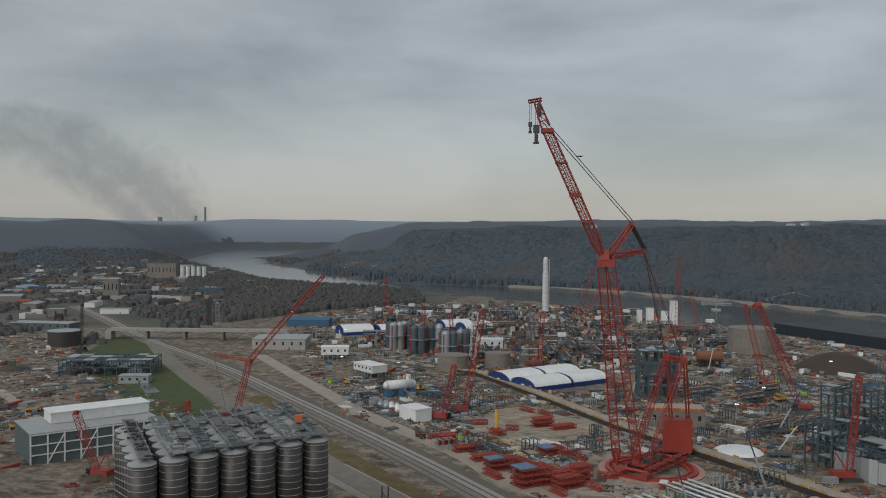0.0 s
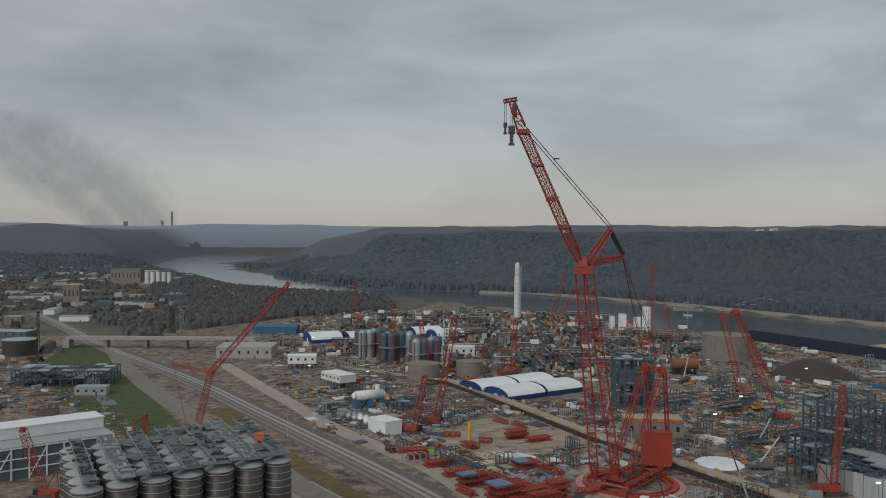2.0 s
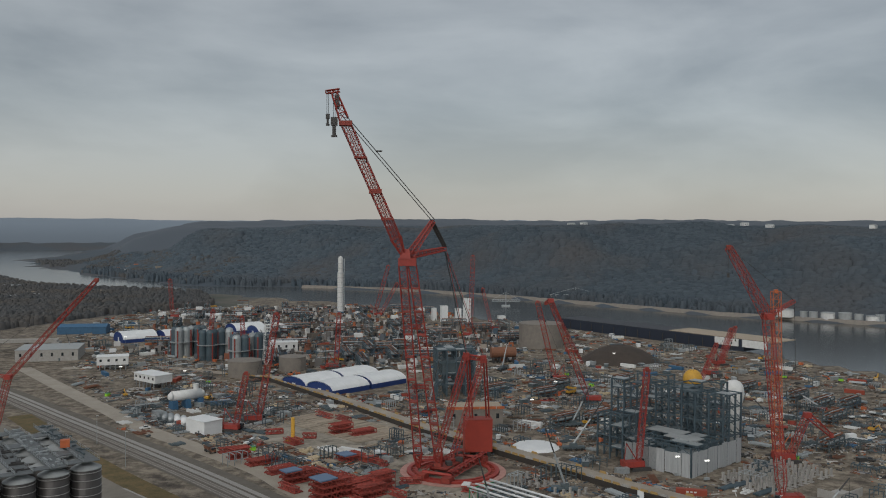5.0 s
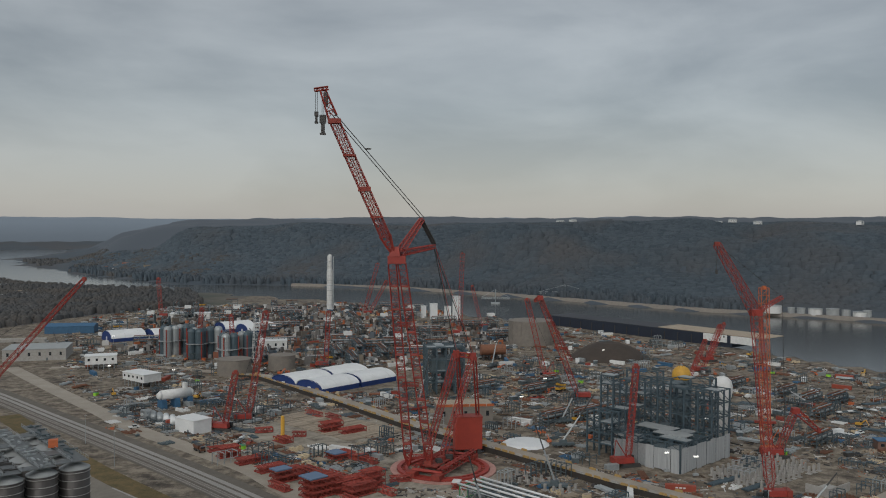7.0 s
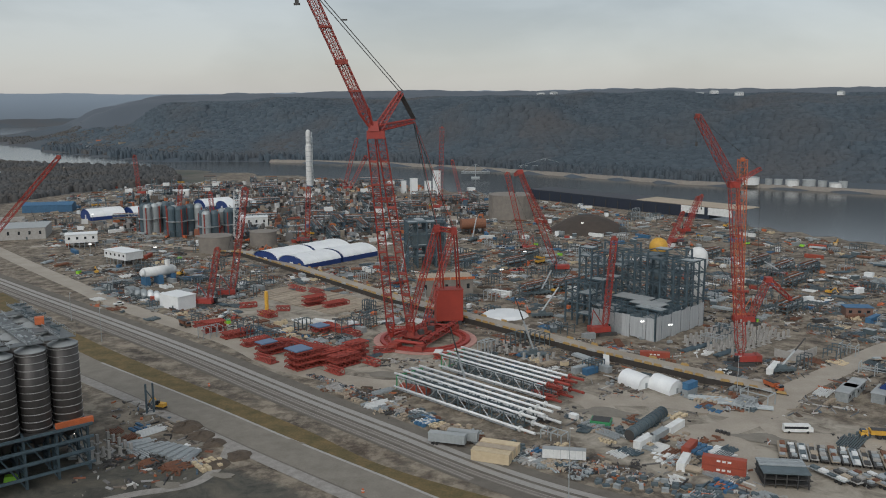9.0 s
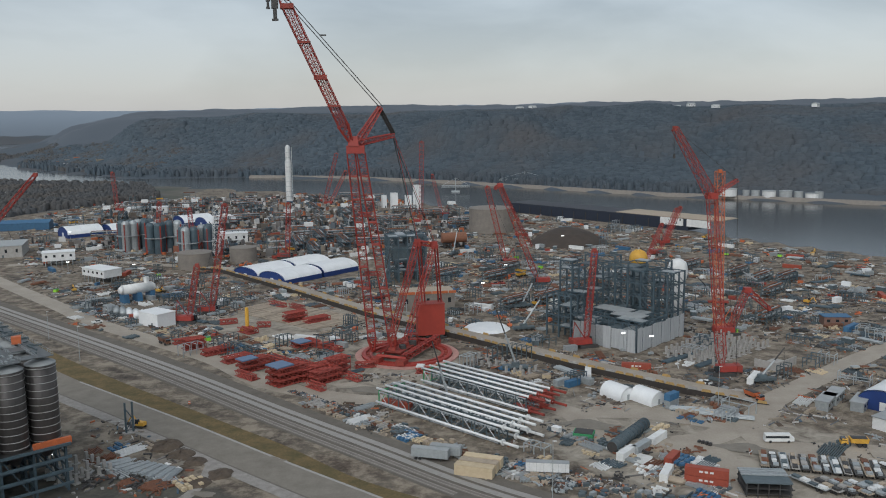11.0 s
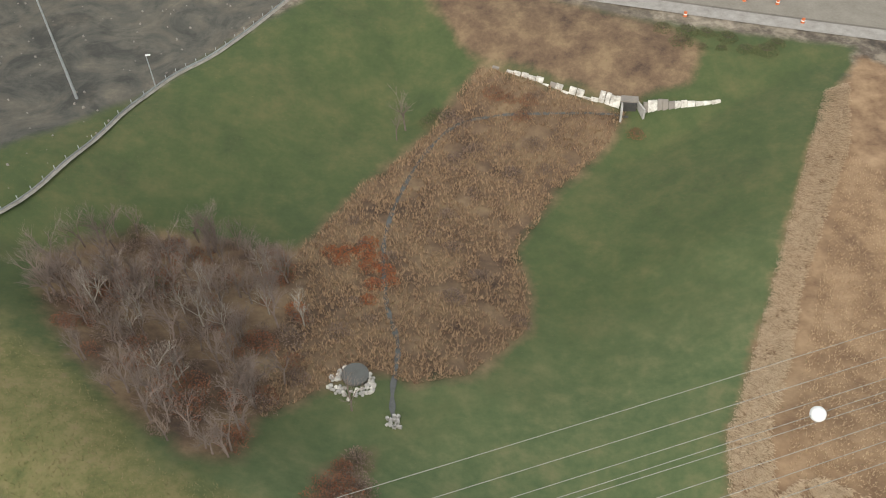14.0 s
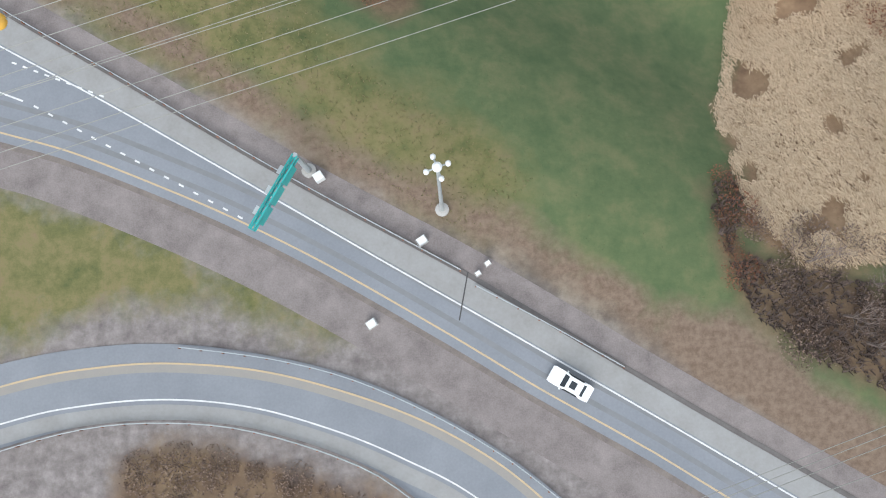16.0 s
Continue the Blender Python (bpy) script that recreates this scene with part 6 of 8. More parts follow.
# Loose things scattered through the works
SITE = [(-95, 376), (-34, 300), (20, 250), (60, 222), (120, 196), (240, 160), (400, 470), (300, 640), (235, 760), (90, 940), (-30, 1060), (-170, 1170), (-400, 1120), (-410, 900), (-330, 720), (-235, 520)]
LEFT_SITE = [(-170, 300), (-185, 350), (-250, 420), (-330, 470), (-470, 600), (-640, 720), (-700, 500), (-420, 260), (-250, 190), (-190, 200)]
KEEP_CLEAR = [((-4, 380), 30), ((97, 407), 36), ((20, 300), 26), ((40, 312), 22), ((-45, 350), 20), ((-70, 600), 48), ((-38, 608), 26), ((71, 789), 24), ((128, 708), 30), ((170, 285), 22),
              ((85, 313), 10), ((-135, 447), 12), ((115, 245), 16), ((130, 238), 14), ((-300, 805), 40), ((-210, 868), 30), ((-125, 235), 50), ((-155, 225), 50), ((-160, 260), 45), ((-245, 330), 42),
              ((150, 368), 26), ((95, 245), 16), ((-333, 690), 28), ((-157, 625), 18), ((-128, 645), 14), ((-6, 555), 18), ((8, 478), 20), ((-10, 985), 40), ((-70, 448), 34), ((8, 276), 12), ((22, 262), 10), ((50, 262), 12), ((75, 222), 8), ((70, 290), 12), ((100, 272), 14), ((120, 268), 12), ((138, 272), 12), ((100, 222), 10), ((-25, 330), 12), ((-60, 325), 10), ((112, 222), 10), ((130, 215), 12), ((72, 258), 12), ((92, 300), 14), ((60, 250), 8)]
rng = np.random.RandomState(11)


def scatter(poly, count, road_gap=8.0, clear=True):
    xs, ys = [p[0] for p in poly], [p[1] for p in poly]
    out = []
    while len(out) < count:
        x, y = rng.uniform(min(xs), max(xs), 4000), rng.uniform(min(ys), max(ys), 4000)
        ok = inside(x, y, poly)
        for line in (HAUL, TRENCH, ACCESS_LINE):
            ok &= seg_dist(x, y, line) > road_gap
        ok &= seg_dist(x, y, RAIL_LINE) > (17 if clear else 11)
        if clear:
            for (cx, cy), r in KEEP_CLEAR:
                ok &= np.hypot(x - cx, y - cy) > r
        ok &= signed(x, y, RIVER) < -14
        # clumped
        ok &= waves(x, y, 60, 21) + rng.uniform(-1, 1, x.shape) * 0.9 > -0.1
        out += list(zip(x[ok], y[ok]))
    return [(float(a), float(b)) for a, b in out[:count]]


kinds = [
    (pickup(0, 0, 0, WHITE, "white pickup parked among the works"), 42), (pickup(0, 0, 0, RED_WORN, "dull red pickup parked among the works"), 16), (pickup(0, 0, 0, DARK, "dark pickup parked among the works"), 18),
    (container(0, 0, 0, WHITE, "white shipping container on the site"), 42), (container(0, 0, 0, BLUE, "blue shipping container on the site"), 22), (container(0, 0, 0, CONTAINER_RED, "orange shipping container on the site"), 26),
    (container(0, 0, 0, GALV, "grey shipping container on the site", 6.1), 80),
    (machine(0, 0, 0, YELLOW, "yellow excavator at work among stacks"), 20), (machine(0, 0, 0, ORANGE, "orange excavator among stacks of steel"), 12), (boom_lift(0, 0, 0), 36),
    (dump_truck(0, 0, 0, YELLOW), 12), (flatbed(0, 0, 0, LOADS[0], "flatbed trailer with steel loads"), 20), (flatbed(0, 0, 0, LOADS[2], "flatbed trailer with pale loads"), 16),
    (pipe_bundle(GALV, "stack of grey pipes on bearers"), 50), (pipe_bundle(RUST, "stack of rusty pipes on bearers"), 42), (pipe_bundle(STEEL_BLUE, "stack of blue-grey steel sections", "steel_bundle", 12, 6, 0.22), 48),
    (pipe_bundle(TIMBER, "stack of pale timber baulks", "timber_stack", 7, 6, 0.25), 46),
    (crate(WHITE, FABRIC, "white wrapped crate on the ground"), 36), (crate(CREAM, TIMBER, "timber crate on a wooden skid"), 44), (crate(BLUE, BLUE, "blue site box on the ground", name="site_box"), 24), (crate(ORANGE, ORANGE, "orange site box on the ground", name="site_box"), 30),
    (crate(STEEL, GALV, "grey equipment skid on the ground", 5, 3, 2.2, "equipment_skid"), 46), (crate(FABRIC, FABRIC, "large white wrapped equipment unit", 5, 3, 2.8, "wrapped_unit"), 40), (crate(LIME, GREEN, "green site box on the ground", name="site_box"), 14), (crate(RED_WORN, RUST, "red site box on the ground", 4, 2.4, 2.2, "site_box"), 26),
    (crate(DARK, STEEL, "dark machine skid on the ground", 4, 2.4, 1.8, "machine_skid"), 40),
]
for ob, n in kinds:
    spots = scatter(SITE, n) + scatter(LEFT_SITE, n // 5, 6)
    for k, (x, y) in enumerate(spots):
        m = pose(x, y, 0, 0, 0, rng.choice([-46, 44, 134, 20, 80]) + rng.uniform(-14, 14))
        if k == 0:
            ob.matrix_basis = m
        else:
            copy_thing(ob, m)
FAR_UNITS = [(-330, 740), (-120, 660), (-40, 660), (40, 690), (70, 830), (-10, 1050), (-150, 1160), (-330, 1080)]
for ob, n in ((rack(STEEL_BLUE, "blue-grey process pipe rack"), 36), (rack(STEEL, "grey process pipe rack with white coolers", 20, 9, 12, True), 12), (rack(STEEL, "tall narrow grey pipe rack", 14, 6, 15), 16)):
    for k, (x, y) in enumerate(scatter(FAR_UNITS, n, 10)):
        m = pose(x, y, 0, 0, 0, 14 + 90 * (k % 2))
        if k == 0:
            ob.matrix_basis = m
        else:
            copy_thing(ob, m)
for k, (x, y) in enumerate(scatter([(130, 420), (260, 420), (230, 560), (60, 640), (20, 560), (30, 460)], 16, 8)):
    b = rack(STEEL, "low grey pipe rack under construction", 18, 6, 6) if k == 0 else copy_thing(b0, pose(x, y, 0, 0, 0, 44))
    if k == 0:
        b0 = b
        b0.matrix_basis = pose(x, y, 0, 0, 0, 44)


# Countless small debris: boards, offcuts, blocks and spoil
def debris(name, label, poly, count, mat, lo, hi, flat=0.4, gap=6.0):
    s = Shape()
    for x, y in scatter(poly, count, gap):
        a = rng.uniform(0, 3.14)
        L, w = rng.uniform(lo, hi), rng.uniform(lo * 0.4, hi * 0.45)
        h = rng.uniform(0.2, flat * L)
        s.box((x, y, h / 2), (L, w, h), a, 0.9)
    ob = new(name, s.mesh(name, mat))
    return tagged(ob, label, "debris", kind="stuff")


def island_material(name, stops, rough=0.8):
    m = bpy.data.materials.new(name)
    m.use_nodes = True
    n, l = m.node_tree.nodes, m.node_tree.links
    g_ = n.new("ShaderNodeNewGeometry")
    r = n.new("ShaderNodeValToRGB")
    e = r.color_ramp.elements
    e[0].position, e[0].color = 0, (*stops[0], 1)
    e[1].position, e[1].color = 1, (*stops[-1], 1)
    for k, c in enumerate(stops[1:-1]):
        e.new((k + 1) / (len(stops) - 1)).color = (*c, 1)
    r.color_ramp.interpolation = "CONSTANT" if len(stops) > 3 else "LINEAR"
    l.new(g_.outputs["Random Per Island"], r.inputs["Fac"])
    nz = n.new("ShaderNodeTexNoise")
    nz.inputs["Scale"].default_value = 1.3
    hs = n.new("ShaderNodeHueSaturation")
    mr = n.new("ShaderNodeMapRange")
    mr.inputs["To Min"].default_value, mr.inputs["To Max"].default_value = 0.7, 1.3
    l.new(nz.outputs["Fac"], mr.inputs["Value"])
    l.new(mr.outputs["Result"], hs.inputs["Value"])
    l.new(r.outputs["Color"], hs.inputs["Color"])
    l.new(hs.outputs["Color"], n["Principled BSDF"].inputs["Base Color"])
    n["Principled BSDF"].inputs["Roughness"].default_value = rough
    return m


MIXED = island_material("mixed_debris", [(0.48, 0.47, 0.45), (0.15, 0.125, 0.105), (0.30, 0.30, 0.30), (0.055, 0.055, 0.057), (0.28, 0.24, 0.19), (0.20, 0.19, 0.18), (0.10, 0.12, 0.14), (0.56, 0.56, 0.55), (0.035, 0.034, 0.033), (0.22, 0.09, 0.055),
                                             (0.15, 0.145, 0.14), (0.36, 0.32, 0.27), (0.08, 0.07, 0.06), (0.25, 0.24, 0.225), (0.07, 0.11, 0.15), (0.12, 0.105, 0.09), (0.38, 0.12, 0.05), (0.17, 0.16, 0.15), (0.045, 0.045, 0.048), (0.33, 0.34, 0.34)])


def slender(name, label, poly, count, mat, lo, hi, gap=6.0):
    """Long thin pieces: beams, tubes, boards, mostly square to the site's grid."""
    s = Shape()
    for x, y in scatter(poly, count, gap):
        a = radians(rng.choice([-46, 44, -46, 44, 10, 80]) + rng.uniform(-9, 9))
        L, w = rng.uniform(lo, hi), rng.uniform(0.15, 0.42)
        h = rng.uniform(0.15, 0.6)
        s.box((x, y, h / 2), (L, w, h), a)
    return tagged(new(name, s.mesh(name, mat)), label, "debris", kind="stuff")


def laydown(label, poly, count, seed, gap=6.0, clear=True, tall=True):
    """Stock set out in groups: racks of tubes, ranks of crates, small frames, heaps, each group of one colour."""
    q = random.Random(seed)
    paints = {"tube_stock": (GALV, GALV, RUST, STEEL, STEEL_BLUE, WHITE), "crate_stock": (GALV, CREAM, TIMBER, BLUE, CONCRETE, STEEL, WHITE, DARK, STEEL, TIMBER, RUST), "frame_stock": (STEEL_BLUE, STEEL, GALV, STEEL), "heap_stock": (DARK, RUST, TIMBER, RUST, CONCRETE, DARK, ORANGE, GALV)}
    made = {}
    for x, y in scatter(poly, count, gap, clear):
        kind = q.choice(("tube_stock", "tube_stock", "crate_stock", "crate_stock", "frame_stock", "heap_stock"))
        if kind == "frame_stock" and not tall:
            kind = "heap_stock"
        mat = q.choice(paints[kind])
        s = made.setdefault((kind, mat.name), (Shape(), mat))[0]
        a = radians(q.choice((-46, 44)) + q.uniform(-6, 6))
        u, v = Vector((math.cos(a), math.sin(a), 0)), Vector((-math.sin(a), math.cos(a), 0))
        o = Vector((x, y, 0))
        if kind == "tube_stock":
            L, st, h = q.uniform(4, 11), q.uniform(0.45, 0.9), q.uniform(0.25, 0.7)
            for k in range(q.randint(4, 10)):
                p = o + v * (k * st) + u * q.uniform(-0.8, 0.8)
                s.box((p.x, p.y, h / 2 + 0.15), (L * q.uniform(0.8, 1.05), st * 0.5, h), a)
        elif kind == "crate_stock":
            L, w, h = q.uniform(0.8, 2.4), q.uniform(0.7, 1.4), q.uniform(0.4, 1.3)
            for i in range(q.randint(1, 4)):
                for j in range(q.randint(2, 5)):
                    if q.random() < 0.8:
                        p = o + u * (i * (L + 0.6)) + v * (j * (w + 0.5))
                        s.box((p.x, p.y, h / 2), (L, w, h * q.uniform(0.6, 1.1)), a + q.uniform(-0.1, 0.1), 0.95)
        elif kind == "frame_stock":
            L, w, h = q.uniform(5, 12), q.uniform(3, 6), q.uniform(2, 6)
            n = q.randint(2, 5)
            for i in range(n):
                p = o + u * (L * i / (n - 1))
                for e in (-w / 2, w / 2):
                    c_ = p + v * e
                    s.box((c_.x, c_.y, h / 2), (0.3, 0.3, h), a)
                s.box((p.x, p.y, h), (0.3, w, 0.3), a)
            for e in (-w / 2, w / 2):
                c_ = o + u * (L / 2) + v * e
                s.box((c_.x, c_.y, h * q.choice((0.5, 1.0))), (L, 0.25, 0.3), a)
        else:
            for k in range(q.randint(6, 14)):
                p = o + u * q.gauss(0, 1.6) + v * q.gauss(0, 1.2)
                s.box((p.x, p.y, q.uniform(0.15, 0.7)), (q.uniform(0.5, 3.0), q.uniform(0.2, 0.7), q.uniform(0.2, 0.6)), q.uniform(0, 3.14), 0.85)
    for (kind, _), (s, mat) in made.items():
        tagged(new(kind, s.mesh(kind, mat)), label, "building stock", kind="stuff")


NEAR_SITE = [(-95, 376), (-34, 300), (20, 250), (60, 222), (120, 196), (240, 160), (330, 400), (230, 560), (60, 640), (-140, 620), (-235, 520)]
laydown("stock laid out in groups across the near yard", NEAR_SITE, 900, 3, 6.5)
laydown("stock laid out in groups across the site", SITE, 1500, 4, 8)
LORRY_YARD = [(47, 271), (58, 283), (74, 276), (102, 265), (88, 231), (76, 233), (58, 239), (57, 250)]
laydown("fittings and crates packed round the yard containers", LORRY_YARD, 60, 7, 4, False, False)
laydown("steel sections laid beside the service road", [(90, 304), (118, 292), (118, 280), (92, 289)], 16, 8, 4, False, False)
laydown("tubes, scrap and fittings beside the silos", [(-109, 270), (-93, 279), (-74, 266), (-68, 246), (-74, 238), (-98, 243)], 34, 9, 8, False, False)
laydown("pale sacks and pipe fittings along the railway", [(-46, 318), (-3, 284), (30, 248), (52, 236), (74, 231), (98, 217), (93, 204), (71, 212), (52, 223), (18, 246), (-15, 278), (-50, 311)], 110, 10, 3, False, False)
laydown("stock and machine parts beside the haul road", [(-197, 508), (-130, 435), (-96, 381), (-118, 388), (-184, 453)], 60, 12, 5, False)
laydown("stock laid out in groups across the outer yards", LEFT_SITE, 260, 6, 6)
debris("site_debris", "scattered boards, blocks and steel offcuts on the ground", SITE, 13000, MIXED, 0.4, 1.9)
slender("steel_offcuts", "long beams, tubes and boards lying about", SITE, 9000, MIXED, 1.6, 7.0)
slender("steel_offcuts", "beams and tubes lying in the near yard", NEAR_SITE, 7000, MIXED, 1.0, 4.5, 5)
debris("site_debris", "small rubble and fittings in the near yard", NEAR_SITE, 9000, MIXED, 0.25, 1.0, 0.7, 5)
debris("site_debris", "scattered boards and offcuts across the outer yards", LEFT_SITE, 2600, MIXED, 0.6, 2.6)
slender("steel_offcuts", "long beams and tubes across the outer yards", LEFT_SITE, 2200, MIXED, 2.0, 9.0)
debris("far_equipment", "dense jumble of small process equipment", FAR_UNITS, 5200, MIXED, 1.5, 6.0, 1.1)
debris("railside_debris", "heaps of pipe fittings and scrap along the railway", [(-60, 345), (-8, 290), (40, 250), (100, 214), (120, 208), (120, 196), (60, 221), (20, 252), (-50, 315)], 1700, MIXED, 0.3, 1.5, 0.6, 3)
SILO_YARD = [(-118, 300), (-98, 310), (-72, 274), (-66, 240), (-84, 226), (-104, 232), (-100, 262)]
s = Shape()
for k in range(420):
    x, y = rng.uniform(-118, -64), rng.uniform(224, 310)
    if inside(np.array([x]), np.array([y]), SILO_YARD)[0] and seg_dist(np.array([x]), np.array([y]), ACCESS_LINE)[0] > 8:
        s.box((x, y, 0.2), (rng.uniform(0.4, 3.5), rng.uniform(0.2, 0.9), 0.5), rng.uniform(0, 3))
tagged(new("silo_yard_debris", s.mesh("silo_yard_debris", MIXED)), "tubes and rubble beside the silos", "debris", kind="stuff")
debris("earth_clods", "dark clods and ruts of churned earth", SITE, 3000, material("earth_clod", (0.06, 0.042, 0.03), (0.11, 0.08, 0.056), 2.0, 0.95), 1.5, 6.0, 0.12)

MUD = material("dark_churned_mud", (0.05, 0.038, 0.029), (0.12, 0.092, 0.066), 3.0, 0.85, fine=0.5, bump=0.08)


def mound(x, y, r, h, label):
    s = Shape()
    q_ = random.Random(int(x * 3 + y))
    s.lathe((0, 0, 0), [(r, -0.1), (r * 0.8, h * 0.45), (r * 0.5, h * 0.85), (r * 0.15, h), (0.02, h * 0.98)], 14)
    s.v = [(a * q_.uniform(0.85, 1.15), b * q_.uniform(0.85, 1.15), c_ * q_.uniform(0.8, 1.2)) for a, b, c_ in s.v]
    solid(s, "earth_mound", MUD, label, "earth mound", x, y, 0, 0, "earth mounds")


for x, y, r, h in ((-76, 268, 5, 1.4), (-70, 262, 4, 1.1), (-83, 276, 6, 1.6), (-60, 252, 4.5, 1.0), (-88, 262, 4, 1.2), (-66, 246, 5, 0.9)):
    mound(x, y, r, h, "low mound of dark churned mud by the silos")
for x, y, r, h in ((-230, 300, 9, 2.5), (-300, 410, 10, 3), (-340, 440, 8, 2.2), (-380, 400, 12, 3.5), (-210, 260, 8, 2), (-420, 560, 10, 2.4), (-470, 520, 12, 3)):
    mound(x, y, r, h, "brown spoil heap in the outer yards")
slender("red_steel", "red-painted steel lying across the outer yards", LEFT_SITE, 260, RED_WORN, 3.0, 12.0)

# Left yards
t = simple_building("steel_hall", "half-clad white steel hall under construction", -268, 340, 52, 58, 34, 14, STEEL, ROOF_GREY, 0, 0, "hall")
for k in range(9):
    Shape().box((-29 + 7.2 * k, -17.4, 7), (0.6, 0.6, 14)).part("white_column", WHITE, t)
    if k < 8 and k % 2:
        Shape().bar((-29 + 7.2 * k, -17.5, 0.5), (-21.8 + 7.2 * k, -17.5, 13), 0.35).part("white_brace", WHITE, t)
for z in (4.5, 9, 13.6):
    Shape().box((0, -17.5, z), (58, 0.4, 0.5)).part("white_beam", WHITE, t)
Shape().box((6, 5, 17), (46, 14, 5)).part("upper_wall", WHITE, t)
Shape().box((6, 5, 19.6), (47, 15, 0.3)).part("upper_roof", FABRIC, t)
t = steel_frame("blue_steel_hall", "low dark blue-grey steel hall frame", -418, 505, 20, 8, 4, 8, 8, lambda i, j: (6, 11), STEEL_BLUE, 0.6, 0.6, 0.5, 0.5)
simple_building("low_shed", "long low shed with a pale roof", -627, 742, 8, 66, 20, 6, STEEL, ROOF_GREY, 8, 0, "shed")
simple_building("low_shed", "low dark shed beside the hall", -352, 500, 20, 20, 10, 5, GALV, ROOF_GREY, 4, 0, "shed")

# Highway bridge over the railway
t = thing("road_bridge", "concrete road bridge over the railway", "bridge", -430, 712, 0, 14)
Shape().box((0, 0, 8.4), (170, 10, 1.4)).part("deck", CONCRETE, t)
for sgn in (-1, 1):
    Shape().box((0, sgn * 4.9, 9.6), (170, 0.35, 1.0)).part("parapet", CONCRETE, t)
for k in (-48, -12, 24, 60):
    Shape().box((k, 0, 3.8), (1.8, 8, 7.8)).part("pier", CONCRETE_DARK, t)
for k in (-1, 1):
    Shape().box((k * 84, 0, 3.8), (6, 11, 7.7)).part("abutment", CONCRETE, t)

# Pylons
for x, y, h, m_ in ((-470, 800, 30, DARK), (-462, 804, 26, GALV), (-474, 806, 27, DARK)):
    lattice_crane(x, y, (0, 0, h), wide=3.2, col=m_, base=False, name="transmission_pylon", label="short lattice transmission pylon by the bridge")

# Town and plant up the valley
town_stock = [simple_building("town_building", "pale low industrial building in the far town", 0, 0, 0, 34, 13, 6, WHITE, ROOF_GREY, 0, 0), simple_building("town_building", "dull grey-brown block in the far town", 0, 0, 0, 18, 12, 9, CONCRETE_DARK, ROOF_GREY, 1),
              simple_building("town_building", "grey roofed shed in the far town", 0, 0, 0, 32, 20, 7, CONCRETE_DARK, ROOF_GREY, 0, 2.0), simple_building("town_building", "blue roofed shed in the far town", 0, 0, 0, 36, 16, 8, STEEL, BLUE, 0)]
for k in range(52):
    x, y = -790 - rng.uniform(0, 500), 1130 + rng.uniform(0, 800)
    if k > 34:
        x, y = -640 - rng.uniform(0, 420), 800 + rng.uniform(0, 420)
    if signed(np.array([x]), np.array([y]), RIVER)[0] > -60:
        x -= 160
    m = pose(x, y, float(land(x, y)), 0, 0, rng.choice([20, 110, 35]))
    if k < 4:
        town_stock[k].matrix_basis = m
    else:
        copy_thing(town_stock[k % 4], m)
def roofs(name, label, count, mat, box_, lo, hi):
    """Small gabled and flat houses too far off to count."""
    s = Shape()
    x, y = rng.uniform(box_[0], box_[1], count * 3), rng.uniform(box_[2], box_[3], count * 3)
    ok = (signed(x, y, RIVER) < -50) & (seg_dist(x, y, RAIL_LINE) > 45) & (land(x, y) < 12) & (np.hypot(x, y) > 830) & (waves(x, y, 150, 31) > -0.25)
    for a, b, z in list(zip(x[ok], y[ok], land(x[ok], y[ok])))[:count]:
        L, w, h = rng.uniform(lo, hi), rng.uniform(lo * 0.6, hi * 0.5), rng.uniform(3, 7)
        s.box((a, b, z + h / 2), (L, w, h), rng.choice([0.35, 1.92, 0.6]) + rng.uniform(-0.1, 0.1), rng.choice([0.97, 0.97, 0.8]))
    tagged(new(name, s.mesh(name, mat)), label, "town", kind="stuff")


roofs("town_roofs", "scattered pale houses and sheds of the far town", 300, MIXED, (-1500, -560, 800, 2100), 7, 22)
roofs("town_roofs", "pale sheds and trailers of the far town", 60, ROOF_GREY, (-1350, -620, 850, 1900), 8, 34)
simple_building("mill_building", "tall dull grey-brown mill by the river", -990, 1520, 10, 60, 22, 30, CONCRETE_DARK, STEEL, 8)
simple_building("tower_block", "plain grey tower block", -795, 1085, 20, 22, 14, 28, CONCRETE_DARK, CONCRETE, 4)
for k in range(5):
    tank(-935 + 12 * k, 1500, 4, 26, WHITE, "white silo by the far mill")
for k in range(7):
    b = simple_building("hill_house", "pale house on the wooded hillside", 0, 0, 10 * k, 16, 9, 6, WHITE, ROOF_GREY, 3, 2)
    x, y = ((560, 1840), (600, 1870), (640, 1830), (240, 1950), (270, 1960), (700, 1500), (-190, 2150))[k]
    b.matrix_basis = pose(x, y, float(land(x, y)) + 4, 0, 0, 10 * k)
t = thing("chimney", "slender power station chimney on the skyline", "chimney", -2390, 4066, 112)
Shape().tube((0, 0, -112), (0, 0, 88), 8, 14, 5).part("flue", CONCRETE_DARK, t)
Shape().tube((-62, 10, -112), (-62, 10, 42), 9, 14, 7).tube((-290, 30, -112), (-290, 30, 36), 16, 14, 12).part("short_stack", CONCRETE_DARK, t)


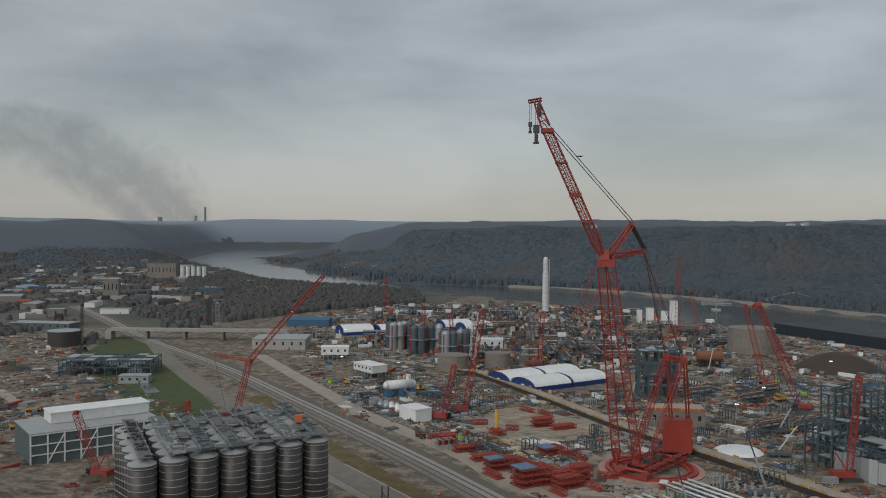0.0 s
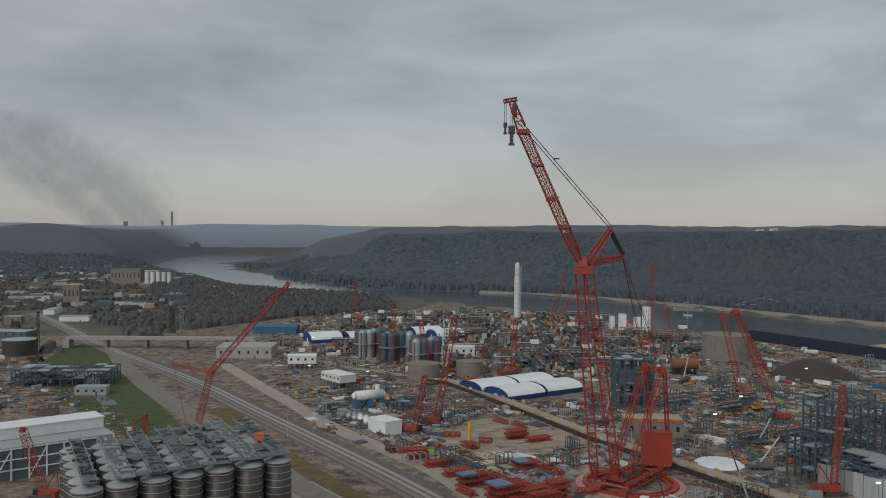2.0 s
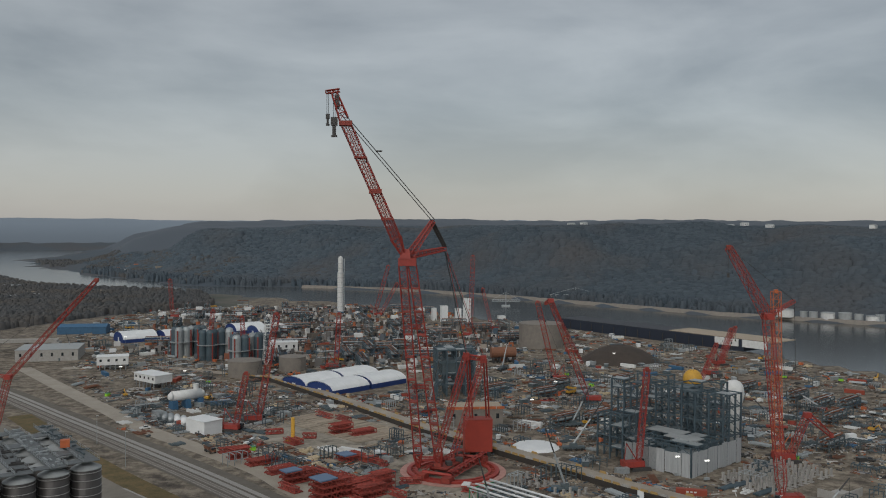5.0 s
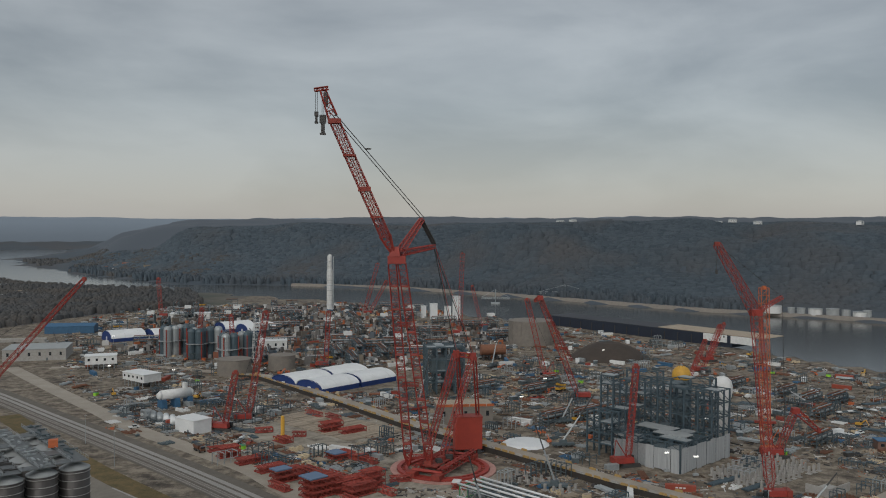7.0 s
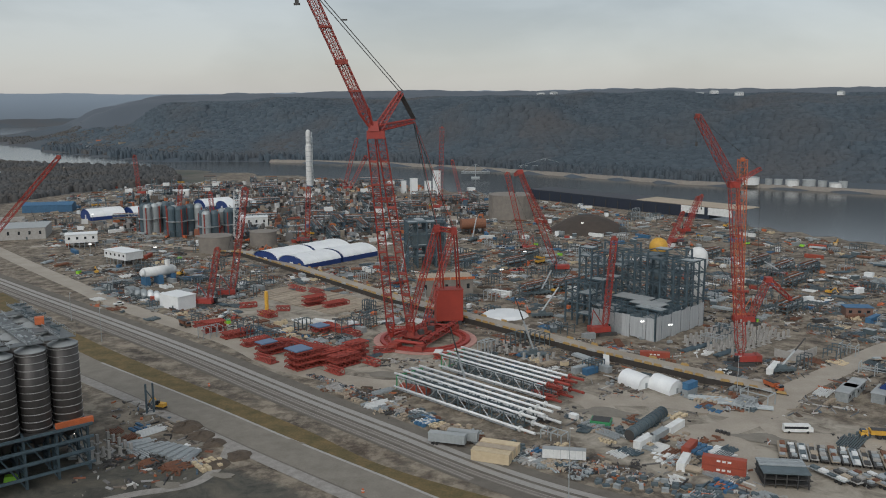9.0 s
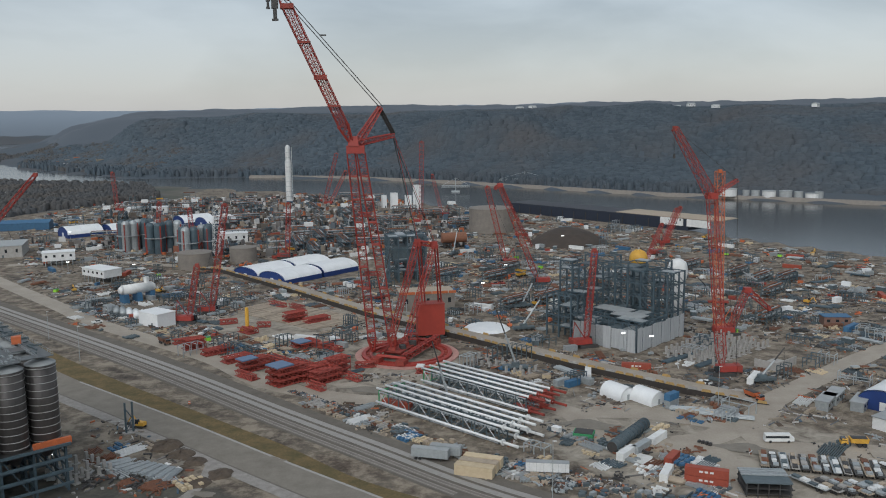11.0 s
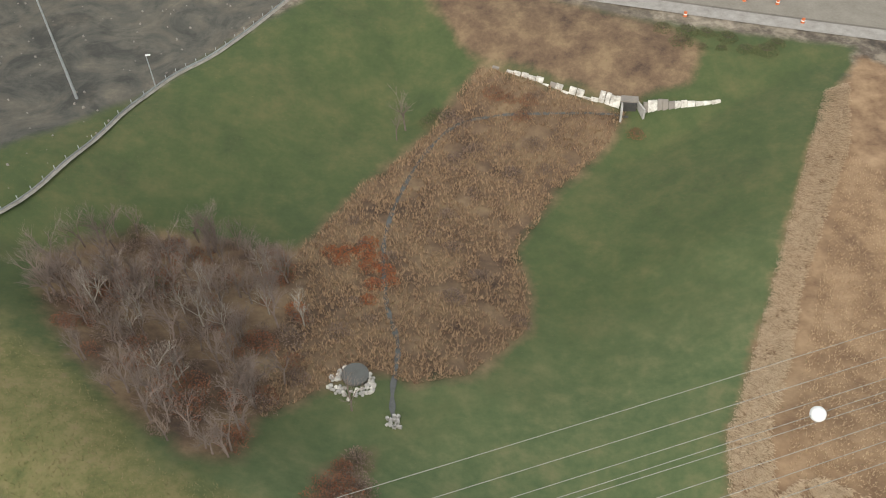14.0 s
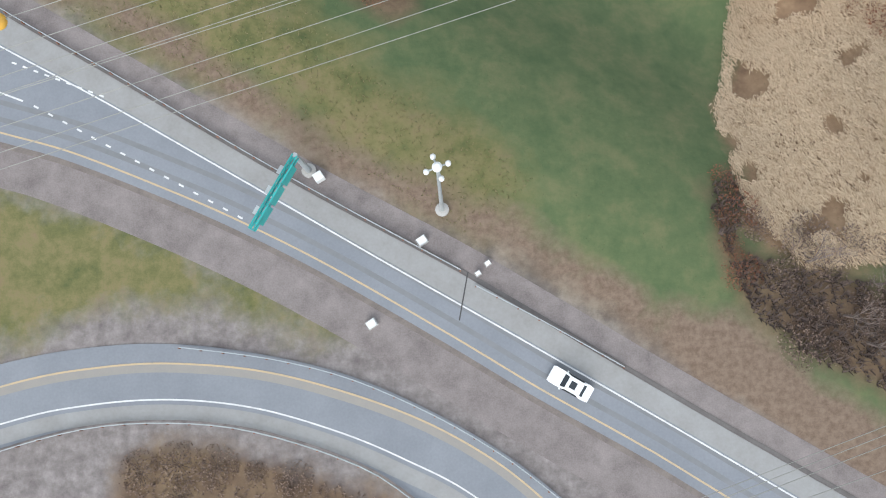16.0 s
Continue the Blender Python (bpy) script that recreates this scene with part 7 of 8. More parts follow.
def plume():
    """A soft drift of steam far behind everything, over the power station."""
    m = bpy.data.materials.new("drifting_steam")
    m.use_nodes = True
    n, l = m.node_tree.nodes, m.node_tree.links
    b = n["Principled BSDF"]
    b.inputs["Base Color"].default_value, b.inputs["Roughness"].default_value = (0.31, 0.345, 0.38, 1), 1.0
    tc = n.new("ShaderNodeTexCoord")
    uv = tc.outputs["UV"]
    nz = n.new("ShaderNodeTexNoise")
    nz.inputs["Scale"].default_value, nz.inputs["Detail"].default_value, nz.inputs["Roughness"].default_value, nz.inputs["Distortion"].default_value = 4.5, 6, 0.55, 0.5
    l.new(uv, nz.inputs["Vector"])
    at = n.new("ShaderNodeAttribute")
    at.attribute_name = "steam"
    mu = n.new("ShaderNodeMath")
    mu.operation = "MULTIPLY_ADD"
    l.new(nz.outputs["Fac"], mu.inputs[0])
    mu.inputs[1].default_value = 1.1
    l.new(at.outputs["Fac"], mu.inputs[2])
    mr = n.new("ShaderNodeMapRange")
    mr.interpolation_type = "SMOOTHSTEP"
    mr.inputs["From Min"].default_value, mr.inputs["From Max"].default_value = 0.45, 1.45
    mr.inputs["To Max"].default_value = 0.5
    l.new(mu.outputs[0], mr.inputs["Value"])
    l.new(mr.outputs["Result"], b.inputs["Alpha"])
    nx_, nz_ = 60, 34
    vs, den = [], []
    for j in range(nz_ + 1):
        for i in range(nx_ + 1):
            u, v_ = i / nx_, j / nz_
            x = -1650 + 1800 * u
            vs.append((x, 40 * math.sin(u * 5), v_ * 640))
            # two rising trunks that bend together towards the left and thin out
            z = v_ * 640
            d = -0.6
            for x0, w in ((-40, 60), (-330, 70), (-150, 60)):
                cx = x0 - (z / 150) ** 1.35 * 130
                d = max(d, 0.85 - abs(x - cx) / (w * 1.8 + z * 0.9) - max(0, z - 250) / 900)
            d = max(d, 0.6 - abs(z - 400 - 0.02 * (x + 900)) / 210 - max(0, x + 520) / 260 - max(0, -1450 - x) / 250)
            den.append(d - max(0, z - 560) / 100)
    me = bpy.data.meshes.new("steam_plume")
    me.from_pydata(vs, [], [(j * (nx_ + 1) + i, j * (nx_ + 1) + i + 1, (j + 1) * (nx_ + 1) + i + 1, (j + 1) * (nx_ + 1) + i) for j in range(nz_) for i in range(nx_)])
    me.attributes.new("steam", "FLOAT", "POINT").data.foreach_set("value", np.array(den, np.float32))
    lay_ = me.uv_layers.new(name="UVMap")
    for lp in me.loops:
        p = vs[lp.vertex_index]
        lay_.data[lp.index].uv = (p[0] / 640, p[2] / 640)
    me.materials.append(m)
    ob = tagged(new("backdrop", me), "grey steam plume drifting over the far power station", "steam", kind="structure")
    ob.matrix_basis = pose(-2380, 4040, 112, 0, 0, 30)
    ob.visible_shadow = False


plume()


# Woods on the banks and hills
def canopy(name, label, pts, wide, tall, mat):
    """Many rounded, uneven tree crowns side by side."""
    pts = np.array(pts)
    n, k = len(pts), 6
    w, h = rng.uniform(*wide, n), rng.uniform(*tall, n)
    a = rng.uniform(0, 6.28, n)[:, None] + np.arange(k) * 6.2832 / k
    r = w[:, None] * rng.uniform(0.6, 1.15, (n, k))
    low = np.stack([pts[:, :1] + np.cos(a) * r, pts[:, 1:2] + np.sin(a) * r, pts[:, 2:3] - 14.0 + h[:, None] * rng.uniform(-0.5, 0.5, (n, k))], -1)
    b = a + 0.5
    mid_r = r * rng.uniform(0.45, 0.75, (n, k))
    mid = np.stack([pts[:, :1] + np.cos(b) * mid_r, pts[:, 1:2] + np.sin(b) * mid_r, pts[:, 2:3] + h[:, None] * rng.uniform(0.55, 0.95, (n, k))], -1)
    top = np.stack([pts[:, 0], pts[:, 1], pts[:, 2] + h], -1)[:, None]
    vs = np.concatenate([low, mid, top], 1).reshape(-1, 3)
    one = []
    for i in range(k):
        j = (i + 1) % k
        one += [(i, j, k + i), (j, k + j, k + i), (k + i, k + j, 2 * k)]
    fs = (np.array(one)[None] + (np.arange(n) * (2 * k + 1))[:, None, None]).reshape(-1, 3)
    me = bpy.data.meshes.new(name)
    me.from_pydata(vs.tolist(), [], fs.tolist())
    me.materials.append(mat)
    me.polygons.foreach_set("use_smooth", [True] * len(me.polygons))
    return tagged(new(name, me), label, "woods", kind="stuff")


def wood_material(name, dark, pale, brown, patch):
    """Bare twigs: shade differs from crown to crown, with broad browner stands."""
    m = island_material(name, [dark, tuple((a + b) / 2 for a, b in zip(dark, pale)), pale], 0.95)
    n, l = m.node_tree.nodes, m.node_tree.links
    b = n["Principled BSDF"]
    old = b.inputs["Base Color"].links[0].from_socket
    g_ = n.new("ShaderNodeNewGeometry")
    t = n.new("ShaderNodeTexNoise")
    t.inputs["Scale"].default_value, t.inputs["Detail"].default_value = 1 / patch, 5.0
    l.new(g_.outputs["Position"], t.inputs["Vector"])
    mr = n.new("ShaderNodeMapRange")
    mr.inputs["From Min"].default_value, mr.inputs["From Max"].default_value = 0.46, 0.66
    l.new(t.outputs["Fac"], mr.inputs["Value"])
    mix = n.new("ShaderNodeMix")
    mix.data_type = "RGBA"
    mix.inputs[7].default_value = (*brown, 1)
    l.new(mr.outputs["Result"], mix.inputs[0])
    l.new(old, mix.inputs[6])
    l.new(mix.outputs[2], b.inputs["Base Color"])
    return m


# WOOD_MAT is tinted blue: haze over the far hills, held in the base colour
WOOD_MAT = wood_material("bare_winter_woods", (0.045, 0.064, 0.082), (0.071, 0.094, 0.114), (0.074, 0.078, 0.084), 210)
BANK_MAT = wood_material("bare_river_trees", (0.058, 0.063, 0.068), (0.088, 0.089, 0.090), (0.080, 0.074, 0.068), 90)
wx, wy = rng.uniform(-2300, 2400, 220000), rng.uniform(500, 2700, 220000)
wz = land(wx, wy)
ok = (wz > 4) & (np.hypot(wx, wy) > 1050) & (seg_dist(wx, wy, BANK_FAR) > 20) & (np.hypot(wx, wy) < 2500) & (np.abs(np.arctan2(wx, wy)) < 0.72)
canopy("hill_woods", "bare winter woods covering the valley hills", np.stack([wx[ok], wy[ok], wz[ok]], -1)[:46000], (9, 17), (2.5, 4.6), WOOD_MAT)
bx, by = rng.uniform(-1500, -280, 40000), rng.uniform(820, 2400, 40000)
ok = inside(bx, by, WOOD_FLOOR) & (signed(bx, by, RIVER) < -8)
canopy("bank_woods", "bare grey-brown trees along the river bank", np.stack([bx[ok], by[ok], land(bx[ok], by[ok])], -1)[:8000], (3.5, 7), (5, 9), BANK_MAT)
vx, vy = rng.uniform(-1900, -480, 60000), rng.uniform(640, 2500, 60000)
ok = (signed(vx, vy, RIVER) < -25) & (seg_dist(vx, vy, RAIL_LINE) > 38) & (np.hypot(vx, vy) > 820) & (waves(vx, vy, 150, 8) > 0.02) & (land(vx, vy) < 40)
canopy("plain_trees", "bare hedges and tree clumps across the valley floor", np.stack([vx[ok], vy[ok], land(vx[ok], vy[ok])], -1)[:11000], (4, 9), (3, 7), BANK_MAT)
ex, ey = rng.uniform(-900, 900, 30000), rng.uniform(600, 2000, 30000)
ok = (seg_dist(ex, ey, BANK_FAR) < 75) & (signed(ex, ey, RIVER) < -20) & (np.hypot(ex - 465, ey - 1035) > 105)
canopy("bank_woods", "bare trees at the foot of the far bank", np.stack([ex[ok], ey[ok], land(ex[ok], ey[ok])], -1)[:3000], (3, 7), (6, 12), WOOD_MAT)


# Hills on the skyline, kilometres off, paled by haze put in as bluish glow
def skyline_hills():
    rad, ang = np.arange(2250, 4860, 45.0), np.radians(np.arange(-46, 46.1, 0.5))
    A, D = np.meshgrid(ang, rad)
    x, y = np.sin(A) * D, np.cos(A) * D
    low = land(x, y)
    z = low - 8 + 19 * smooth((low - 6) / 45) * smooth((D - 2270) / 260) + 2 * waves(x, y, 90, 17)
    na = len(ang)
    i = np.arange(len(rad) * na).reshape(len(rad), na)
    q = np.stack([i[:-1, :-1], i[:-1, 1:], i[1:, 1:], i[1:, :-1]], -1).reshape(-1, 4)
    high = (low.ravel()[q] > 3).any(1)
    me = bpy.data.meshes.new("backdrop")
    me.from_pydata(np.stack([x, y, z], -1).reshape(-1, 3).tolist(), [], q[high].tolist())
    me.polygons.foreach_set("use_smooth", [True] * len(me.polygons))
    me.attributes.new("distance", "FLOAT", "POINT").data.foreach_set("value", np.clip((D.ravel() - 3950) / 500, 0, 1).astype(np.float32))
    m = bpy.data.materials.new("distant_hills")
    m.use_nodes = True
    n, l = m.node_tree.nodes, m.node_tree.links
    b = n["Principled BSDF"]
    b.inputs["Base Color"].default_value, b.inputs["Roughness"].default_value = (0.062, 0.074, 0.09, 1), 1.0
    # emission stands in for haze and grows with distance
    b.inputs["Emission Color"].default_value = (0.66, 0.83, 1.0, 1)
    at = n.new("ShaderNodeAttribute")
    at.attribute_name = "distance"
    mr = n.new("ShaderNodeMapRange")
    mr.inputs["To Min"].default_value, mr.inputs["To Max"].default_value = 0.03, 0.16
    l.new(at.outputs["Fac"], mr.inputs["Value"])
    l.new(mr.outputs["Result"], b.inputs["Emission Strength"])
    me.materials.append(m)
    tagged(new("backdrop", me), "wooded ridges on the skyline, paled blue-grey by haze glow", "hills", kind="structure")


skyline_hills()

# Pale railway bank along the foot of the far hills
bank_top = [(x + 9, y + 13) for x, y in BANK_FAR[2:9]]
s = Shape()
k = len(bank_top)
s.faces([(x, y, 1.0) for x, y in bank_top] + [(x + 4, y + 6, 1.0) for x, y in bank_top] + [(x - 2, y - 3, -4) for x, y in bank_top],
        [(i + 1, i, k + i, k + i + 1) for i in range(k - 1)] + [(i, i + 1, 2 * k + i + 1, 2 * k + i) for i in range(k - 1)])
tagged(new("rail_bed", s.mesh("rail_bed", CONCRETE_DARK)), "weathered stone railway bank along the far river side", "railway", kind="structure")


# Highway and slip road on the raised ground
def strip(name, a, b, z, mat, label, category="road", parent=None):
    """A sheet between two edge lines of equal count."""
    s = Shape()
    n = len(a)
    s.faces([(x, y, z) for x, y in a] + [(x, y, z) for x, y in b], [(i, n + i, n + i + 1, i + 1) for i in range(n - 1)])
    ob = new(name, s.mesh(name, mat))
    if parent:
        ob.parent = parent
        return ob
    return tagged(ob, label, category, kind="structure")


def curve(line, per=8):
    pts = [Vector((*p, 0)) for p in line]
    out = []
    for i in range(len(pts) - 1):
        p0, p1, p2, p3 = pts[max(i - 1, 0)], pts[i], pts[i + 1], pts[min(i + 2, len(pts) - 1)]
        for k in range(per):
            t = k / per
            q = 0.5 * ((2 * p1) + (p2 - p0) * t + (2 * p0 - 5 * p1 + 4 * p2 - p3) * t * t + (3 * p1 - p0 - 3 * p2 + p3) * t ** 3)
            out.append((q.x, q.y))
    return out + [line[-1]]


def lay(line, w, z, name, mat, parent, off=0.0, per=8):
    """A painted line along a curve."""
    c = curve(line, per)
    a, b = [], []
    for i, p in enumerate(c):
        q, r = c[max(i - 1, 0)], c[min(i + 1, len(c) - 1)]
        d = Vector((r[0] - q[0], r[1] - q[1])).normalized()
        a.append((p[0] - d.y * (off + w / 2), p[1] + d.x * (off + w / 2)))
        b.append((p[0] - d.y * (off - w / 2), p[1] + d.x * (off - w / 2)))
    return strip(name, a, b, z, mat, "", parent=parent)


HZ = 16.0
NORTH = [(-150, 108), (-90, 68), (-60, 47.6), (-46.5, 38.0), (-34.3, 29.7), (-21.1, 20.5), (-11.6, 14.2), (0.9, 6.3), (17.2, -5.0), (33.5, -16.1), (90, -54)]
WHITE_LINE = [(-150, 99), (-90, 62), (-60, 43), (-47.9, 35.1), (-36.8, 28.1), (-26.9, 21.5), (-17.1, 14.9), (-6.6, 7.8), (2.6, 1.7), (11.1, -4.0), (22.2, -11.5), (33.7, -19.4), (90, -58)]
YELLOW_LINE = [(-150, 62), (-90, 40.5), (-60, 29.8), (-48.1, 25.4), (-40.1, 22.5), (-29.8, 17.6), (-22.0, 13.5), (-12.6, 7.9), (-0.5, -0.2), (8.5, -6.5), (18.0, -12.7), (26.8, -18.9), (80, -57)]
SOUTH = [(x - 0.55, y - 0.85) for x, y in YELLOW_LINE]


def resample(line, n):
    c = np.array(curve(line, 10))
    d = np.concatenate([[0], np.cumsum(np.hypot(*np.diff(c, axis=0).T))])
    u = np.linspace(0, d[-1], n)
    return [(float(a), float(b)) for a, b in zip(np.interp(u, d, c[:, 0]), np.interp(u, d, c[:, 1]))]


nn, ss = resample(NORTH, 60), resample(SOUTH, 60)
wide_n = [(x + 3.0 * 0.565, y + 3.0 * 0.826) for x, y in nn]
wide_s = [(x - 5.0 * 0.565, y - 5.0 * 0.826) for x, y in ss]
strip("gravel_verge", wide_n, nn, HZ + 0.03, SHOULDER, "pale gravel verge beside the highway", "verge")
strip("gravel_verge", ss, wide_s, HZ + 0.03, SHOULDER, "pale gravel strip between highway and slip road", "verge")
highway = strip("highway", nn, ss, HZ + 0.06, ASPHALT, "grey asphalt highway carriageway with painted lines")
lay(WHITE_LINE, 0.17, HZ + 0.075, "edge_line", PAINT, highway)
lay(YELLOW_LINE, 0.2, HZ + 0.075, "edge_line", PAINT_Y, highway)
lay(SOUTH, 0.6, HZ + 0.07, "dark_edge", material("dark_gravel_edge", (0.20, 0.17, 0.15), (0.13, 0.11, 0.10), 1.5, 0.95), highway, off=-0.3)
lay(NORTH, 0.5, HZ + 0.07, "dark_edge", material("dark_grit_edge", (0.14, 0.13, 0.125), (0.10, 0.09, 0.085), 1.5, 0.95), highway, off=0.3)
LIGHT_ASPHALT = material("pale_worn_shoulder", (0.285, 0.285, 0.28), (0.23, 0.225, 0.215), 3.0, 0.9, fine=0.3)
wl_ = resample(WHITE_LINE, 60)
strip("hard_shoulder", nn, [(x + 0.15, y + 0.2) for x, y in wl_], HZ + 0.068, LIGHT_ASPHALT, "", parent=highway)
for off in (1.4, 3.2):
    lay([(x, y) for x, y in YELLOW_LINE], 0.55, HZ + 0.07, "wheel_track", material("dark_tyre_track", (0.19, 0.195, 0.205), (0.155, 0.16, 0.165), 4.0, 0.8), highway, off=off)


def dashes(a, b, n, L):
    a, b = Vector((*a, 0)), Vector((*b, 0))
    ang = math.atan2(b.y - a.y, b.x - a.x)
    for k in range(n):
        p = a.lerp(b, k / (n - 1))
        Shape().box((p.x, p.y, HZ + 0.082), (L, 0.2, 0.012), ang).part("lane_dash", PAINT, highway)


dashes((-46.3, 33.0), (-36.8, 28.6), 9, 0.55)
dashes((-44.0, 27.9), (-22.3, 14.1), 15, 0.6)
dashes((-62, 36.2), (-46.8, 29.3), 3, 3.0)
dashes((-90, 57), (-64, 41.6), 14, 0.6)
Shape().box((1.0, 3.9, HZ + 0.083), (0.14, 5.2, 0.012), -0.25).part("road_joint", DARK, highway)
LINE_N = [(-48.6, 0.3), (-38.0, 1.4), (-29.3, 1.0), (-19.8, -0.9), (-11.5, -3.6), (-3.5, -7.7), (3.3, -12.2), (8.8, -16.9), (22, -30), (34, -45)]
LINE_Y = [(-70, -7.5), (-48.7, -2.1), (-37.8, -0.8), (-28.8, -1.1), (-18.7, -3.0), (-7.0, -7.4), (1.6, -12.4), (8.2, -18.2), (18, -29), (29, -44)]
LINE_W = [(-70, -11.2), (-48.8, -6.0), (-39.7, -4.7), (-30.7, -4.7), (-21.8, -6.2), (-13.1, -9.3), (-6.2, -12.7), (0.9, -17.1), (12, -27), (22, -41)]
LINE_I = [(-70, -13.8), (-48.8, -8.5), (-39.8, -6.8), (-32.0, -6.7), (-23.1, -8.0), (-13.2, -11.6), (-6.4, -15.9), (5, -27), (15, -41)]
OUT = [(-70, -4.2)] + LINE_N
oo, ii = resample(OUT, 60), resample(LINE_I, 60)
slip = strip("slip_road", oo, ii, HZ + 0.05, ASPHALT, "curved grey slip road with painted edge lines")
lay(LINE_W, 0.17, HZ + 0.07, "edge_line", PAINT, slip)
lay(LINE_Y, 0.2, HZ + 0.07, "edge_line", PAINT_Y, slip)
lay(LINE_Y, 0.9, HZ + 0.06, "rust_stain", material("stained_asphalt", (0.27, 0.25, 0.22), (0.235, 0.225, 0.21), 2.0, 0.9), slip, off=-0.5)
lay(LINE_W, 1.6, HZ + 0.062, "worn_edge", LIGHT_ASPHALT, slip, off=-1.3)


def guard_rail(line, label):
    t = thing("guard_rail", label, "guard rail", 0, 0, HZ)
    c = resample(line, max(6, int(sum(math.dist(a, b) for a, b in zip(line[:-1], line[1:])) / 2.2)))
    s = Shape()
    for a, b in zip(c[:-1], c[1:]):
        ang = math.atan2(b[1] - a[1], b[0] - a[0])
        mx, my = (a[0] + b[0]) / 2, (a[1] + b[1]) / 2
        L = math.dist(a, b) + 0.02
        s.box((mx, my, 0.62), (L, 0.09, 0.16), ang).box((mx, my, 0.42), (L, 0.09, 0.12), ang)
    s.part("beam", GALV, t)
    for x, y in c:
        Shape().box((x - 0.06, y - 0.1, 0.36), (0.14, 0.12, 0.72)).part("post", RUST, t)
    return t


guard_rail([(-60, 48.2), (-46.5, 38.5), (-34.3, 30.2), (-21.1, 21.0), (-11.6, 14.7), (0.9, 6.7)], "galvanised guard rail beside the highway")
guard_rail([(2.4, 4.9), (9.1, 0.7), (17.2, -4.7)], "galvanised guard rail beside the highway")
guard_rail([(-29.3, 0.7), (-19.8, -1.2), (-11.5, -3.9), (-3.5, -8.0), (3.3, -12.5), (8.8, -17.2), (22, -29.6)], "galvanised guard rail round the slip road bend")
guard_rail([(-60, -12), (-48.8, -8.8), (-39.8, -7.1), (-32.0, -7.0), (-23.1, -8.3), (-13.2, -11.9), (-6.4, -16.2), (6, -28)], "galvanised guard rail inside the slip road bend")

# Sign gantry
t = thing("sign_gantry", "teal cantilever sign gantry over the highway", "gantry", -14.6, 18.6, HZ)
Shape().tube((0, 0, 0), (0, 0, 8.4), 0.32, 12, 0.26).part("post", GALV, t)
Shape().lathe((0, 0, 0), [(0.8, 0), (0.8, 0.35), (0.3, 0.4)], 12).part("footing", CONCRETE, t)
gv = Vector((-4.7, -7.0, 0))
gd = gv.normalized()
Shape().lattice((0, 0, 8.0), (gv.x, gv.y, 8.0), 0.5, 0.9, 8, 0.12, 0.07).part("arm", TEAL, t)
for k in range(3):
    c_ = gd * (2.0 + 2.3 * k)
    Shape().box((c_.x + 0.35, c_.y - 0.25, 7.9), (2.0, 0.12, 2.2), math.atan2(gd.y, gd.x)).part("sign_panel", TEAL, t)
    Shape().box((c_.x - 0.4, c_.y + 0.3, 8.4), (0.9, 0.4, 0.12), math.atan2(gd.y, gd.x)).part("sign_lamp", GALV, t)
Shape().box((1.1, -0.9, 0.7), (1.0, 0.9, 1.4), 0.5).part("control_cabinet", WHITE, t)

# Lighting mast
t = thing("lighting_mast", "pale high lighting mast with flood lamps", "lamp", -0.6, 13.3, float(land(-0.6, 13.3)))
Shape().tube((0, 0, 0), (0, 0, 24), 0.24, 12, 0.12).part("shaft", GALV, t)
Shape().lathe((0, 0, 0), [(0.75, 0), (0.75, 0.4), (0.4, 0.5)], 12).part("footing", CONCRETE, t)
Shape().lathe((0, 0, 23.6), [(0.38, 0), (0.42, 0.5), (0.22, 0.7)], 12).part("crown", WHITE, t)
for k in range(4):
    a = 0.3 + k * 1.57
    Shape().bar((0, 0, 23.8), (math.cos(a) * 0.9, math.sin(a) * 0.9, 23.8), 0.1).part("bracket", GALV, t)
    Shape().lathe((math.cos(a) * 0.95, math.sin(a) * 0.95, 23.5), [(0.23, 0), (0.25, 0.3), (0.12, 0.5)], 10).part("lamp", WHITE, t)
x, y = -66, 144
t = thing("lighting_mast", "tall slim lighting mast with a round lamp ring on bare ground", "lamp", x, y, float(land(x, y)) - 0.05)
Shape().tube((0, 0, 0), (0, 0, 27), 0.3, 10, 0.14).part("shaft", GALV, t)
Shape().lathe((0, 0, 26.6), [(1.0, 0), (1.25, 0.2), (1.2, 0.6), (0.5, 0.8)], 12).part("lamp_ring", GALV, t)
for x, y, h in ((35, 212, 24), (-52, 150, 8), (-180, 420, 14), (-4, 203, 8), (110, 300, 16), (-150, 380, 16)):
    t = thing("lamp_post", "slim grey lamp post", "lamp", x, y, float(land(x, y)) - 0.05, 0, "lamp posts")
    Shape().tube((0, 0, 0), (0, 0, h), 0.16, 8, 0.09).part("shaft", GALV, t)
    Shape().box((0.4, 0, h), (1.0, 0.35, 0.18)).part("lamp", WHITE, t)
for x, y in ((-3.0, 10.1), (-8.9, 1.7), (2.7, 6.2), (3.8, 7.2)):
    big_ = x < 0
    t = thing("utility_box", "white roadside utility box", "cabinet", x, y, float(land(x, y)) - 0.02, 30)
    Shape().box((0, 0, 0.5), (1.0, 0.8, 1.0) if big_ else (0.5, 0.4, 1.0), 0, 0.95).part("casing", WHITE, t)
    Shape().box((0, 0, 0.05), (1.2, 1.0, 0.1) if big_ else (0.7, 0.6, 0.1)).part("plinth", CONCRETE, t)


